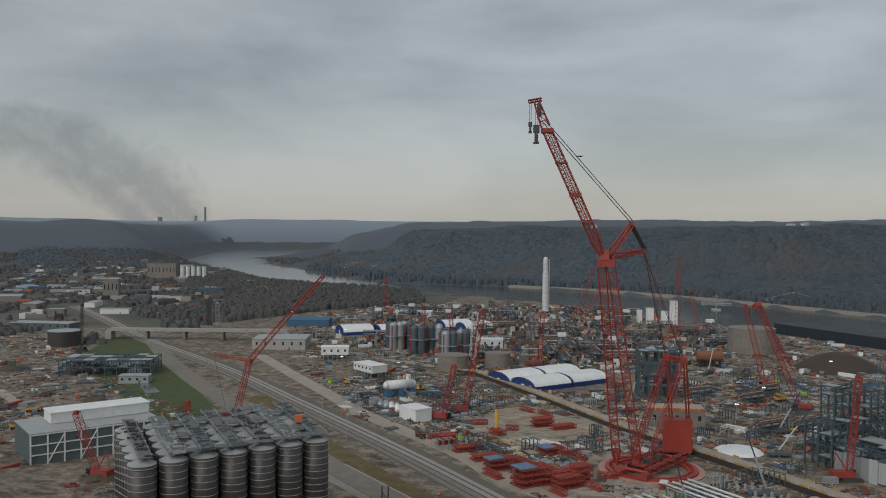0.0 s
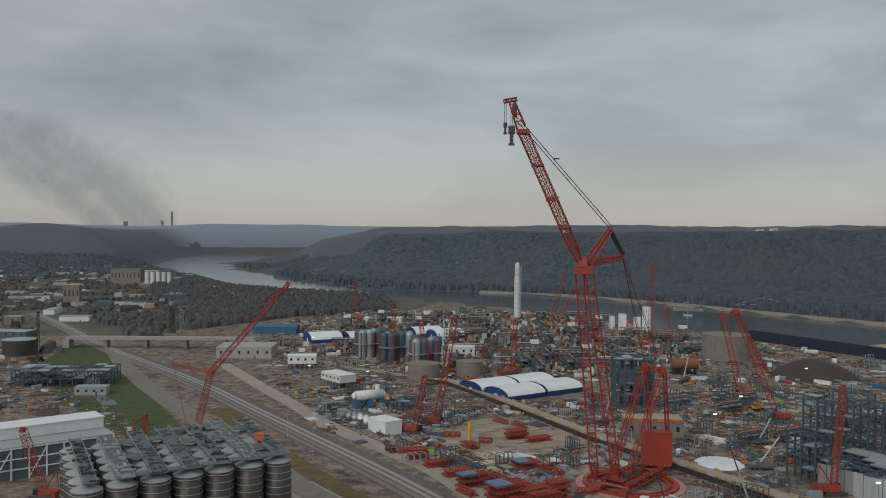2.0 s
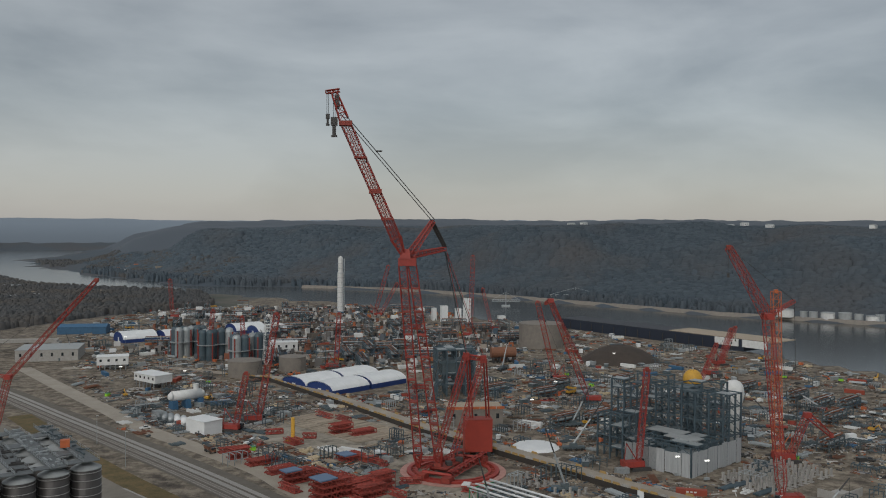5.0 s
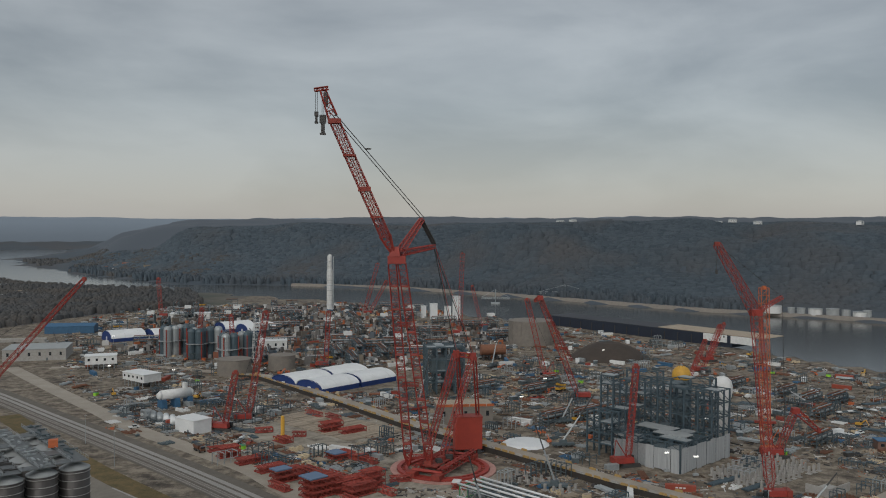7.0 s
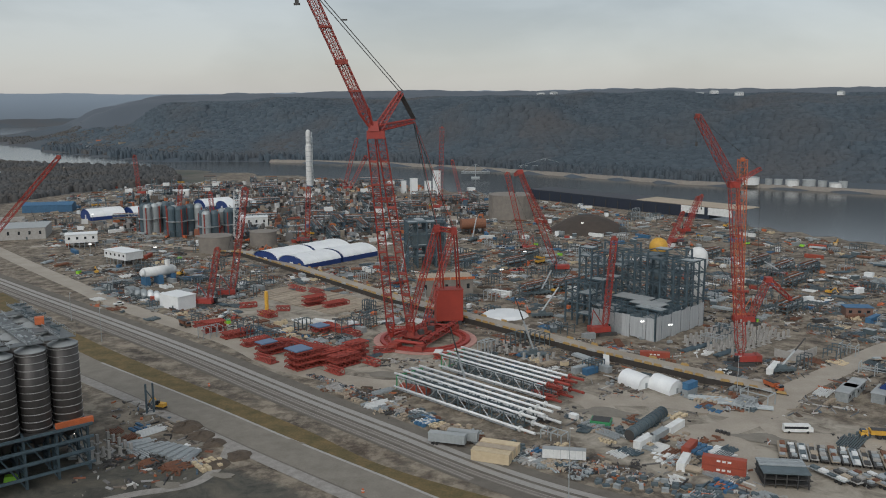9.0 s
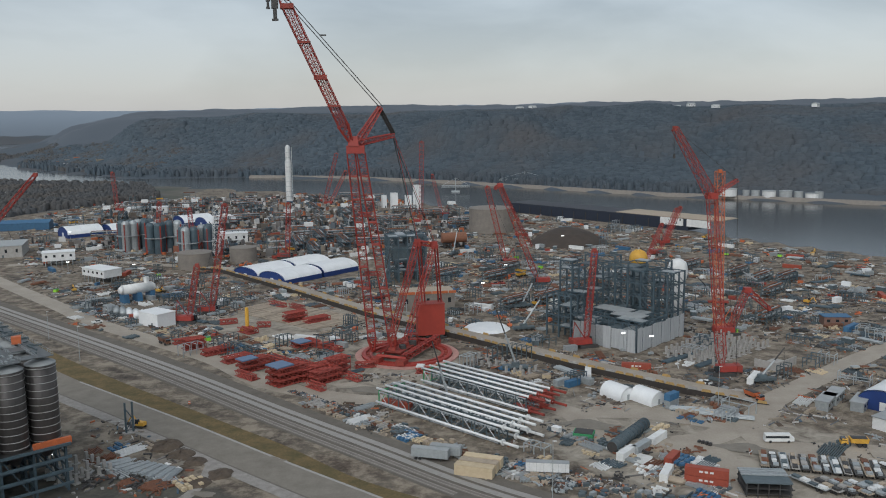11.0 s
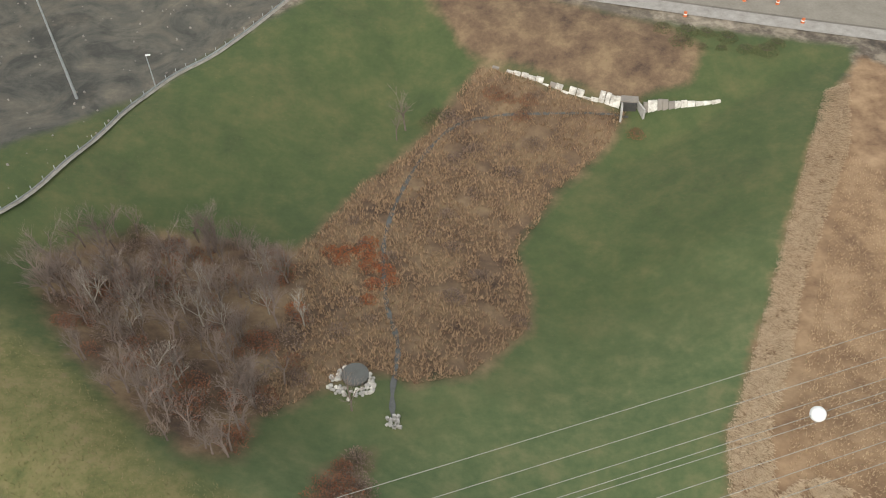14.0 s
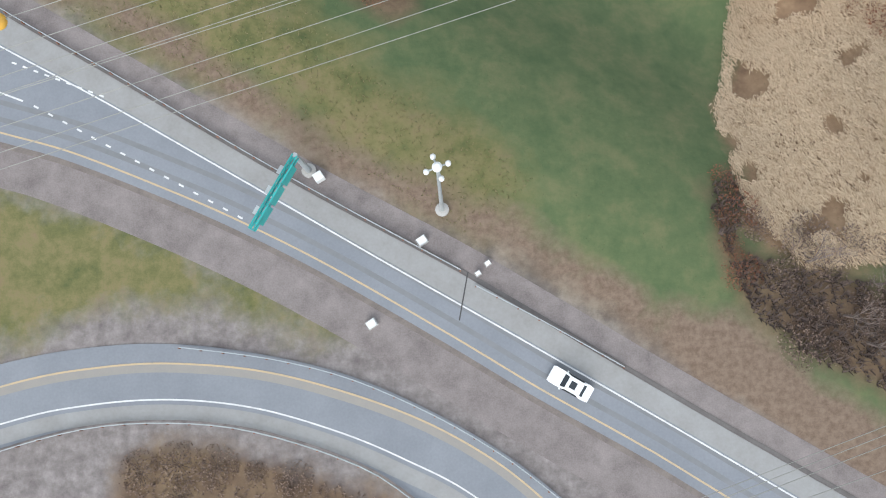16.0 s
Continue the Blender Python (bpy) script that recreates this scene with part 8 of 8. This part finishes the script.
# White saloon car
def saloon(x, y, z, turn):
    t = thing("saloon_car", "white saloon car driving on the highway", "car", x, y, z, turn)
    prof = [(-2.4, 0.55), (-2.35, 0.85), (-1.75, 0.98), (-1.1, 1.4), (0.35, 1.43), (1.1, 1.02), (2.1, 0.86), (2.4, 0.62), (2.38, 0.35), (-2.38, 0.35)]
    s = Shape()
    n = len(prof)
    for w, lo in ((0.92, 0),):
        left_ = [(px, -w * (0.80 if pz > 1.2 else 1.0) * (0.9 if abs(px) > 2.2 else 1), pz) for px, pz in prof]
        right_ = [(px, -py, pz) for px, py, pz in left_]
        s.faces(left_ + right_, [tuple(range(n)), tuple(range(2 * n - 1, n - 1, -1))] + [(i, n + i, n + (i + 1) % n, (i + 1) % n) for i in range(n)])
    s.part("body", material("white_car_paint", (0.82, 0.83, 0.84), (0.78, 0.79, 0.80), 3.0, 0.25), t)
    g_ = Shape()
    g_.faces([(0.5, -0.62, 1.385), (0.5, 0.62, 1.385), (0.98, 0.7, 1.105), (0.98, -0.7, 1.105)], [(3, 2, 1, 0)])
    g2 = [(px, py, pz + 0.012) for px, py, pz in g_.v]
    Shape().faces(g2, [(3, 2, 1, 0)])
    w1 = Shape()
    w1.faces(g2, [(3, 2, 1, 0)])
    w1.part("windscreen", GLASS_DARK, t)
    w2 = Shape()
    w2.faces([(-1.22, -0.6, 1.35), (-1.22, 0.6, 1.35), (-1.55, 0.66, 1.13), (-1.55, -0.66, 1.13)], [(0, 1, 2, 3)])
    w2.part("rear_window", GLASS_DARK, t)
    for sgn in (-1, 1):
        w3 = Shape()
        w3.faces([(-1.2, sgn * 0.935, 1.0), (0.9, sgn * 0.935, 1.0), (0.3, sgn * 0.775, 1.36), (-1.0, sgn * 0.775, 1.36)], [(0, 1, 2, 3)])
        w3.part("side_window", GLASS_DARK, t)
        Shape().box((0.85, sgn * 1.0, 1.0), (0.16, 0.18, 0.12)).part("mirror", WHITE, t)
    Shape().box((-0.2, 0, 1.44), (0.7, 0.8, 0.02)).part("sunroof", GLASS_DARK, t)
    wheels(t, (-1.5, 1.45), 0.8, 0.33, 0.22)


saloon(11.4, -6.05, HZ + 0.07, 146)

# Overhead wires with marker balls
ends_a = [(-14.30, 19.80), (-14.20, 18.17), (-14.12, 16.83), (-14.06, 15.98), (-14.05, 15.82), (-13.96, 14.27), (-13.88, 13.03), (-12.41, 12.49)]
ends_b = [(16.66, 27.81), (16.30, 25.95), (16.02, 24.53), (15.86, 23.69), (15.78, 23.25), (15.50, 21.84), (15.28, 20.68), (15.06, 19.55)]
wire_set = [(a, b) for a, b in zip(ends_a, ends_b)] + [((10.6, -8.9), (20.9, -5.8)), ((13.1, -9.0), (20.8, -6.7)), ((15.8, -9.2), (20.7, -7.9)), ((11.6, -9.0), (20.9, -6.2))]
for k, (a, b) in enumerate(wire_set):
    t = thing("overhead_wire", "pale overhead power line wire", "wire", 0, 0, 65, 0, "power lines")
    a, b = Vector((*a, 0)), Vector((*b, 0))
    d = (b - a).normalized()
    mid_ = (a + b) / 2
    s = Shape().path([mid_ + d * (q * 10 - 110) + Vector((0, 0, ((q * 10 - 110) / 110) ** 2 * 3)) for q in range(23)], 0.021)
    s.part("strand", WIRE, t)
for x, y, z, m_, lab in ((22.1, 25.2, 65.3, FABRIC, "white aerial marker ball on a power line"), (-22.3, 17.6, 65.3, YELLOW, "yellow aerial marker ball on a power line")):
    t = thing("marker_ball", lab, "marker ball", x, y, z)
    Shape().lathe((0, 0, 0), [(0.46 * math.cos(a / 8 * 3.1416), 0.46 * math.sin(a / 8 * 3.1416)) for a in range(-4, 5)], 18).part("shell", m_, t, smooth_faces=True)
    Shape().box((0, 0, 0), (1.0, 0.06, 0.1), 0.2).part("clamp", GALV, t)


# Bare trees and shrubs of the hollow
def bare_tree(seed, height, name, label, bark):
    r = random.Random(seed)
    trunk, twigs = Shape(), Shape()

    def grow(p, d, L, rad, depth):
        q = p + d * L
        (trunk if depth < 2 else twigs).tube(p, q, rad, 5 if depth < 2 else 3, rad * 0.55, False)
        if depth >= 4:
            return
        for _ in range((4, 4, 4, 3)[depth]):
            e = (d + Vector((r.uniform(-1, 1), r.uniform(-1, 1), r.uniform(-0.15, 0.7))) * (0.75 if depth else 0.6)).normalized()
            grow(p.lerp(q, r.uniform(0.55, 1.0)), e, L * r.uniform(0.55, 0.8), rad * 0.46, depth + 1)

    grow(Vector((0, 0, -0.3)), Vector((r.uniform(-.12, .12), r.uniform(-.12, .12), 1)).normalized(), height * 0.36, height * 0.018, 0)
    t = solid(trunk, name, bark, label, "tree", 0, 0, 0, 0, "bare trees")
    twigs.part("crown", bark, t)
    return t


BARK = material("grey_brown_bark", (0.225, 0.175, 0.15), (0.135, 0.105, 0.09), 1.0, 0.9, spread=0.2)
BARK_PALE = material("pale_grey_twigs", (0.37, 0.34, 0.29), (0.26, 0.235, 0.20), 1.0, 0.9, spread=0.15)
protos = [bare_tree(k, 9.5 + k % 3, "bare_tree", "leafless grey-brown tree in the hollow", BARK) for k in range(4)] + [bare_tree(9 + k, 9, "bare_tree", "pale silvery leafless tree in the hollow", BARK_PALE) for k in range(2)]


def pick(poly, n, margin=1.0):
    xs, ys = [p[0] for p in poly], [p[1] for p in poly]
    out = []
    while len(out) < n:
        x, y = rng.uniform(min(xs), max(xs), 500), rng.uniform(min(ys), max(ys), 500)
        ok = signed(x, y, poly) > margin
        out += list(zip(x[ok], y[ok]))
    return [(float(a), float(b)) for a, b in out[:n]]


WOODS = [(-24, 57), (-31, 57), (-40, 65), (-50, 76), (-58, 88), (-62, 100), (-50, 110), (-34, 111), (-24, 107), (-18, 90), (-18, 80), (-24, 68)]
spots = pick(WOODS, 165, 0.3) + [(-3, 143), (-1, 146), (-39, 99), (-35, 96), (-34, 104), (-30, 95), (-56, 93), (-53, 90), (-24, 104), (-11, 70), (38, 5), (41, -1), (45, 2), (43, -4), (48, -3), (50, 3)]
for k, (x, y) in enumerate(spots):
    p = protos[(k % 4) if (k % 12) else 4 + k % 2]
    sc = rng.uniform(0.7, 1.15)
    m = pose(x, y, float(land(x, y)), 0, 0, rng.uniform(0, 360))
    if k < 6:
        protos[k].matrix_basis = m
    else:
        c_ = copy_thing(p, m)
        c_.scale = (sc, sc, sc)


def leafy(count, size, spread_, seed):
    """A mound of small leaf blades and stems."""
    r = random.Random(seed)
    s = Shape()
    for _ in range(count):
        a, q = r.uniform(0, 6.28), r.random() ** 0.5 * spread_
        x, y, z = math.cos(a) * q, math.sin(a) * q, r.uniform(0.05, 1.0) * spread_ * 0.55 * (1.15 - q / spread_)
        d = Vector((r.uniform(-1, 1), r.uniform(-1, 1), r.uniform(-0.3, 1))).normalized() * size
        e = d.cross(Vector((r.uniform(-1, 1), r.uniform(-1, 1), r.uniform(-1, 1)))).normalized() * size * 0.45
        p = Vector((x, y, z))
        s.faces([p - e, p + d, p + e], [(0, 1, 2)])
    return s


RUSSET = island_material("russet_leaves", [(0.164, 0.070, 0.037), (0.246, 0.098, 0.049), (0.115, 0.061, 0.041)], 0.9)
FLAME = island_material("orange_autumn_leaves", [(0.328, 0.094, 0.025), (0.246, 0.061, 0.025), (0.377, 0.156, 0.049)], 0.9)
DARK_TWIGS = island_material("dark_twigs", [(0.085, 0.062, 0.052), (0.12, 0.085, 0.068), (0.055, 0.042, 0.038)], 0.9)
BRIAR = island_material("brown_briar", [(0.164, 0.111, 0.086), (0.238, 0.172, 0.131), (0.119, 0.082, 0.066)], 0.9)
STRAW = island_material("straw_reed", [(0.42, 0.295, 0.175), (0.52, 0.385, 0.245), (0.31, 0.205, 0.118)], 0.9)
GREENISH = island_material("dull_green_shrub", [(0.057, 0.074, 0.029), (0.090, 0.098, 0.041), (0.131, 0.123, 0.057)], 0.9)


def shrubs(name, label, mat, places, n_leaf, size, spread_):
    first = None
    for k, (x, y) in enumerate(places):
        sc = rng.uniform(0.6, 1.3)
        m = pose(x, y, float(land(x, y)) - 0.1, 0, 0, rng.uniform(0, 360))
        if first is None:
            first = solid(leafy(n_leaf, size, spread_, k + 3), name, mat, label, "shrub", 0, 0, 0, 0, name + "s")
            first.matrix_basis = m
            st = Shape()
            for q in range(14):
                a = q * 0.45
                st.bar((0, 0, 0), (math.cos(a) * spread_ * 0.6, math.sin(a) * spread_ * 0.6, spread_ * 0.45), 0.03)
            st.part("stem_tangle", DARK_TWIGS, first, kind="stuff")
        else:
            copy_thing(first, m).scale = (sc, sc, sc)


shrubs("russet_shrub", "russet leafy shrub under bare trees", RUSSET, pick(WOODS, 46, 0.5) + pick(SCRUB_LOW, 12, 0.3) + [(30.6, 14.6), (29.4, 10), (30, 7), (31.5, 11), (30.6, 4), (53, 35), (55, 33), (51, 36), (54, 38), (22, 151), (26, 150), (19, 153), (47, 138), (24, 146)], 420, 0.22, 2.4)
shrubs("briar_shrub", "tangled brown briar bush", BRIAR, pick(WOODS, 54, 0.2) + pick(SCRUB, 40, 1.0) + pick(SCRUB_LOW, 12, 0.3) + [(33, 9), (37, 6), (36, 1), (41, -2), (44, 0), (40, 4), (39, 8), (36, -4), (40, -5), (44, -4), (48, 0), (47, 5), (50, -6), (35, 3), (43, 6), (46, -8), (49, 3), (38, -1), (-34, -12), (-30, -11.5), (-26, -12), (-22, -13), (-30, -15), (-18, -14)], 420, 0.2, 2.2)
shrubs("flame_shrub", "bright orange-red autumn shrub", FLAME, [(-16, 108), (-9, 104), (-20, 90), (-21, 92), (-9, 111), (-5, 100), (-7, 107), (-13, 109), (-9, 95), (-8, 99), (-14, 106), (-6, 103), (-10, 108)], 520, 0.22, 2.2)
shrubs("green_shrub", "dull green low shrub", GREENISH, [(6, 150), (4, 148), (66, 160), (70, 158), (80, 155), (57, 163), (62, 161), (-24, 102), (-44, 96), (60, 158), (64, 156), (68, 155), (73, 154), (77, 153)], 380, 0.22, 2.3)


def tufts(name, label, poly, count, mat, h, margin=0.5, blades=5, gaps=None, lean=None):
    s = Shape()
    spots_ = pick(poly, count, margin)
    if gaps:
        spots_ = [p for p in spots_ if float(waves(np.array(p[0]), np.array(p[1]), gaps[0], gaps[1])) > gaps[2]]
    heights_ = land([p[0] for p in spots_], [p[1] for p in spots_]) - 0.05
    for (x, y), z in zip(spots_, heights_.tolist()):
        for q in range(blades):
            a = rng.uniform(0, 6.28) if lean is None else lean + rng.normal(0, 0.45)
            l = rng.uniform(0.5, 1.1) * h
            dx, dy = math.cos(a) * l * 0.6, math.sin(a) * l * 0.6
            thin, rise_, low_ = (0.18, 1.0, 0.0) if lean is None else (0.1, 0.28, rng.uniform(0, 0.6))
            px, py = (x, y) if lean is None else (x + rng.uniform(-0.5, 0.5), y + rng.uniform(-0.5, 0.5))
            s.faces([(px - dy * thin, py + dx * thin, z + low_), (px + dy * thin, py - dx * thin, z + low_), (px + dx, py + dy, z + low_ + l * rise_)], [(0, 1, 2)])
    return tagged(new(name, s.mesh(name, mat)), label, "grass", kind="stuff")


REED_EDGE = [(75, 121), (57.7, 89), (49.8, 74.4), (41.4, 60.4), (38.9, 50.4), (38.5, 40), (41.7, 42), (45.2, 52), (47.7, 61), (55.2, 73.4), (61.6, 87), (82, 120), (90, 140), (84, 138)]
REED_NEAR = [(38.9, 46), (38.5, 40.0), (35.7, 29.0), (32.0, 22), (32.7, 16.8), (33.6, 12), (38.7, 4.6), (50, 4.6), (62, 8), (64, 40), (50, 52)]
STRAW_PALE = island_material("pale_straw_reed", [(0.50, 0.37, 0.24), (0.63, 0.49, 0.335), (0.36, 0.25, 0.15)], 0.9)
STRAW_DULL = island_material("matted_reed", [(0.34, 0.235, 0.14), (0.46, 0.34, 0.215), (0.25, 0.165, 0.10)], 0.9)
tufts("reeds", "tall straw-coloured reeds along the field edge", REED_EDGE, 7000, STRAW_PALE, 1.1, 0.2, 6, None, -1.35)
tufts("reeds", "pale standing straw reeds with trodden gaps", REED_NEAR, 19000, STRAW_PALE, 1.15, -0.8, 6, (9, 23, -0.62), -1.35)
tufts("reeds", "matted straw-brown reeds of the field", [(82, 120), (65, 89), (47, 55), (50, 48), (66, 40), (90, 50), (98, 90)], 9000, STRAW_DULL, 0.45)
tufts("scrub_stalks", "matted brown stalks filling the hollow", SCRUB[:15] + SCRUB[23:], 13000, island_material("brown_stalks", [(0.21, 0.13, 0.08), (0.37, 0.255, 0.155), (0.115, 0.068, 0.042)], 0.9), 0.8, 0.3, 5, (11, 27, -0.5))
tufts("grass_tufts", "rough grass tufts on the banks", BOWL, 9000, island_material("rough_grass", [(0.045, 0.070, 0.023), (0.070, 0.090, 0.033), (0.123, 0.115, 0.049)], 0.9), 0.28, 0.5, 3)
tufts("grass_tufts", "dry yellow-green grass tufts by the highway", DRY, 5000, island_material("dry_grass", [(0.082, 0.094, 0.033), (0.180, 0.156, 0.070), (0.246, 0.197, 0.107)], 0.9), 0.4, 0.3, 3)

tufts("scrub_stalks", "matted brown stalks inside the slip road bend", LOOP_SCRUB, 1500, BRIAR, 0.6, 0.8)
tufts("scrub_stalks", "dark tangled stalks of the thicket", THICKET, 1800, DARK_TWIGS, 0.9, 0.3)

# Culvert, stream, pond and fence in the hollow
cul = thing("culvert", "broken pale concrete culvert head wall", "culvert", kind="structure")
pl = [(17, 160), (23, 156.5), (29, 153), (34, 149.5), (40, 146), (44, 143.6)]
pr = [(49, 141.5), (53, 141.2), (58, 141), (65, 141)]
WEATHERED = material("flaking_white_concrete", (0.74, 0.72, 0.67), (0.22, 0.20, 0.17), 1.6, 0.9, fine=0.5)
cr = random.Random(8)


def lining_block(w, rise, run):
    """A wedge of sloping concrete lining, its foot at the origin."""
    a = Shape()
    a.faces([(-w / 2, 0, -0.5), (w / 2, 0, -0.5), (w / 2, run, rise), (-w / 2, run, rise), (-w / 2, run + 0.4, -0.5), (w / 2, run + 0.4, -0.5), (-w / 2, run + 0.4, rise), (w / 2, run + 0.4, rise)],
            [(0, 1, 2, 3), (3, 2, 7, 6), (1, 5, 7, 2), (0, 3, 6, 4), (4, 6, 7, 5)])
    return a


for line in (pl, pr):
    for a, b in zip(line[:-1], line[1:]):
        n_, L = 4, math.dist(a, b)
        for q in range(n_):
            u, w = (q + 0.5) / n_, L / n_ * cr.uniform(0.86, 1.0)
            x, y = a[0] + (b[0] - a[0]) * u, a[1] + (b[1] - a[1]) * u
            along = (x - 17) / 27 if line is pl else 1 - (x - 49) / 17
            rise = (0.9 + 2.0 * max(along, 0) ** 1.5) * cr.uniform(0.85, 1.08)
            if line is pl and cr.random() < 0.16:
                rise *= 0.45
            z = min(float(land(x, y)), float(land(x, y - 1.0)))
            lining_block(w, rise, rise * 0.8).part("lining_panel", WEATHERED if cr.random() < 0.75 else CONCRETE_DARK, cul).matrix_basis = pose(x, y, z, cr.uniform(-2, 2), cr.uniform(-2, 2), math.degrees(math.atan2(b[1] - a[1], b[0] - a[0])) + cr.uniform(-3, 3))
zc = float(land(46.5, 142))
# solid dark block in place of a hole, coloured as the shade inside
Shape().box((46.5, 144.4, zc + 1.2), (3.0, 2.3, 2.6), -0.2).part("dark_opening", DARK, cul)
Shape().box((46.5, 144.6, zc + 2.6), (3.6, 2.0, 0.35), -0.2).part("lintel", CONCRETE_DARK, cul)
for sgn in (-1, 1):
    Shape().box((46.5 + sgn * 2.0, 142.6, zc + 1.0), (0.4, 3.4, 2.9), sgn * 0.25).part("wing_wall", CONCRETE, cul)
STREAM = material("stream_water", (0.10, 0.105, 0.10), (0.07, 0.07, 0.065), 1.5, 0.15)


def brook(line, w):
    c = curve(line, 8)
    a, b = [], []
    for i, p in enumerate(c):
        q, r = c[max(i - 1, 0)], c[min(i + 1, len(c) - 1)]
        d = Vector((r[0] - q[0], r[1] - q[1])).normalized()
        ww = w * (0.8 + 0.3 * math.sin(i * 1.3))
        z = float(land(p[0], p[1])) + 0.12
        a.append((p[0] - d.y * ww / 2, p[1] + d.x * ww / 2, z))
        b.append((p[0] + d.y * ww / 2, p[1] - d.x * ww / 2, z))
    s = Shape()
    n = len(a)
    s.faces(a + b, [(i, n + i, n + i + 1, i + 1) for i in range(n - 1)])
    return tagged(new("water", s.mesh("water", STREAM)), "shallow grey stream through brown scrub", "stream", kind="structure")


brook([(46, 142), (38, 144.5), (28, 146), (17, 147), (7, 144), (-2, 128), (-6, 112), (-6, 98), (-5.5, 92), (-4, 84), (-5, 74), (-5, 68)], 0.95)
pd = thing("pond", "small round pond ringed with pale stones", "pond", -11, 76, float(land(-11, 76)) + 0.5)
Shape().lathe((0.4, 0.9, 0), [(2.1, -0.9), (2.1, 0.0), (0.1, 0.0)], 20).part("water_surface", STREAM, pd)
st_me = [Shape().lathe((0, 0, 0), [(0.15, -0.3), (0.3, 0), (0.22, 0.2), (0.08, 0.28)], 6).mesh("stone", CONCRETE), Shape().lathe((0, 0, 0), [(0.2, -0.3), (0.42, 0), (0.3, 0.22), (0.1, 0.32)], 5).mesh("stone", WEATHERED)]
for k in range(110):
    a = rng.uniform(0, 6.28)
    q = 2.0 + rng.uniform(0, 1.6) * (1.2 if math.sin(a) < 0.3 else 0.7)
    ob = new("stone", st_me[k % 2])
    ob.parent = pd
    x, y = math.cos(a) * q, math.sin(a) * q
    ob.matrix_basis = pose(x, y, float(land(-11 + x, 76 + y)) - float(land(-11, 76)) - 0.5 + 0.15, 0, 0, k * 40)
out_ = thing("outfall", "small rubble outfall beside the pond", "outfall", -5, 67.5, float(land(-5, 67.5)))
for k in range(14):
    Shape().box((rng.uniform(-1.1, 1.1), rng.uniform(-1.2, 1.2), 0.2), (0.6, 0.5, 0.6), k, 0.8).part("rubble", CONCRETE, out_)
fence_line = [(-5, 202), (-17, 196), (-30, 178), (-41, 162), (-52, 150), (-61, 126), (-69, 108), (-84, 92)]
c = curve(fence_line, 6)
s = Shape()
va, vb = [], []
for i, p in enumerate(c):
    q, r = c[max(i - 1, 0)], c[min(i + 1, len(c) - 1)]
    d = Vector((r[0] - q[0], r[1] - q[1])).normalized()
    z = max(float(land(p[0], p[1])), float(land(p[0] - d.y * 1.0, p[1] + d.x * 1.0)), float(land(p[0] + d.y * 0.5, p[1] - d.x * 0.5))) + 0.08
    va.append((p[0] - d.y * 0.9, p[1] + d.x * 0.9, z))
    vb.append((p[0] + d.y * 0.4, p[1] - d.x * 0.4, z))
s.faces(va + vb, [(i, len(c) + i, len(c) + i + 1, i + 1) for i in range(len(c) - 1)])
tagged(new("fence_track", s.mesh("fence_track", material("pale_gravel_track", (0.30, 0.285, 0.255), (0.16, 0.15, 0.13), 1.6, 0.95, fine=0.3))), "pale gravel track along the bank top", "track", kind="structure")
fence = thing("silt_fence", "low grey fence along the bank top", "fence")
for a, b in zip(c[:-1], c[1:]):
    z0, z1 = float(land(*a)), float(land(*b))
    Shape().box((a[0], a[1], z0 + 0.6), (0.12, 0.12, 1.4)).part("post", GALV, fence)
    f = Shape()
    f.faces([(a[0], a[1], z0), (b[0], b[1], z1), (b[0], b[1], z1 + 0.55), (a[0], a[1], z0 + 0.55)], [(0, 1, 2, 3)])
    f.part("panel", GALV, fence)
for x, y in ((-6, 207), (2, 198), (40, 178), (63, 167), (88, 162), (85, 170), (78, 172), (-20, 226), (-86, 318)):
    t = thing("traffic_barrel", "orange traffic barrel beside the road", "barrel", x, y, 0.1, 0, "traffic barrels")
    Shape().lathe((0, 0, 0), [(0.5, 0), (0.42, 0.1), (0.38, 1.1), (0.2, 1.15)], 10).part("drum", ORANGE, t)
    Shape().lathe((0, 0, 0.5), [(0.43, 0), (0.44, 0.02), (0.43, 0.2), (0.41, 0.22)], 10).part("reflective_band", WHITE, t)
pebbles = [(x, y) for x, y in pick([(-52, 150), (-61, 126), (-69, 108), (-110, 80), (-140, 150), (-100, 230), (-30, 205), (-17, 196), (-30, 178)], 260, 0)]
s = Shape()
for (x, y), z in zip(pebbles, land([p[0] for p in pebbles], [p[1] for p in pebbles]).tolist()):
    r = rng.uniform(0.1, 0.42)
    s.box((x, y, z + r * 0.3), (r * 1.6, r * 1.2, r), rng.uniform(0, 3), 0.6)
tagged(new("stones", s.mesh("stones", CONCRETE_DARK)), "loose stones scattered on bare dark ground", "stones", kind="stuff")
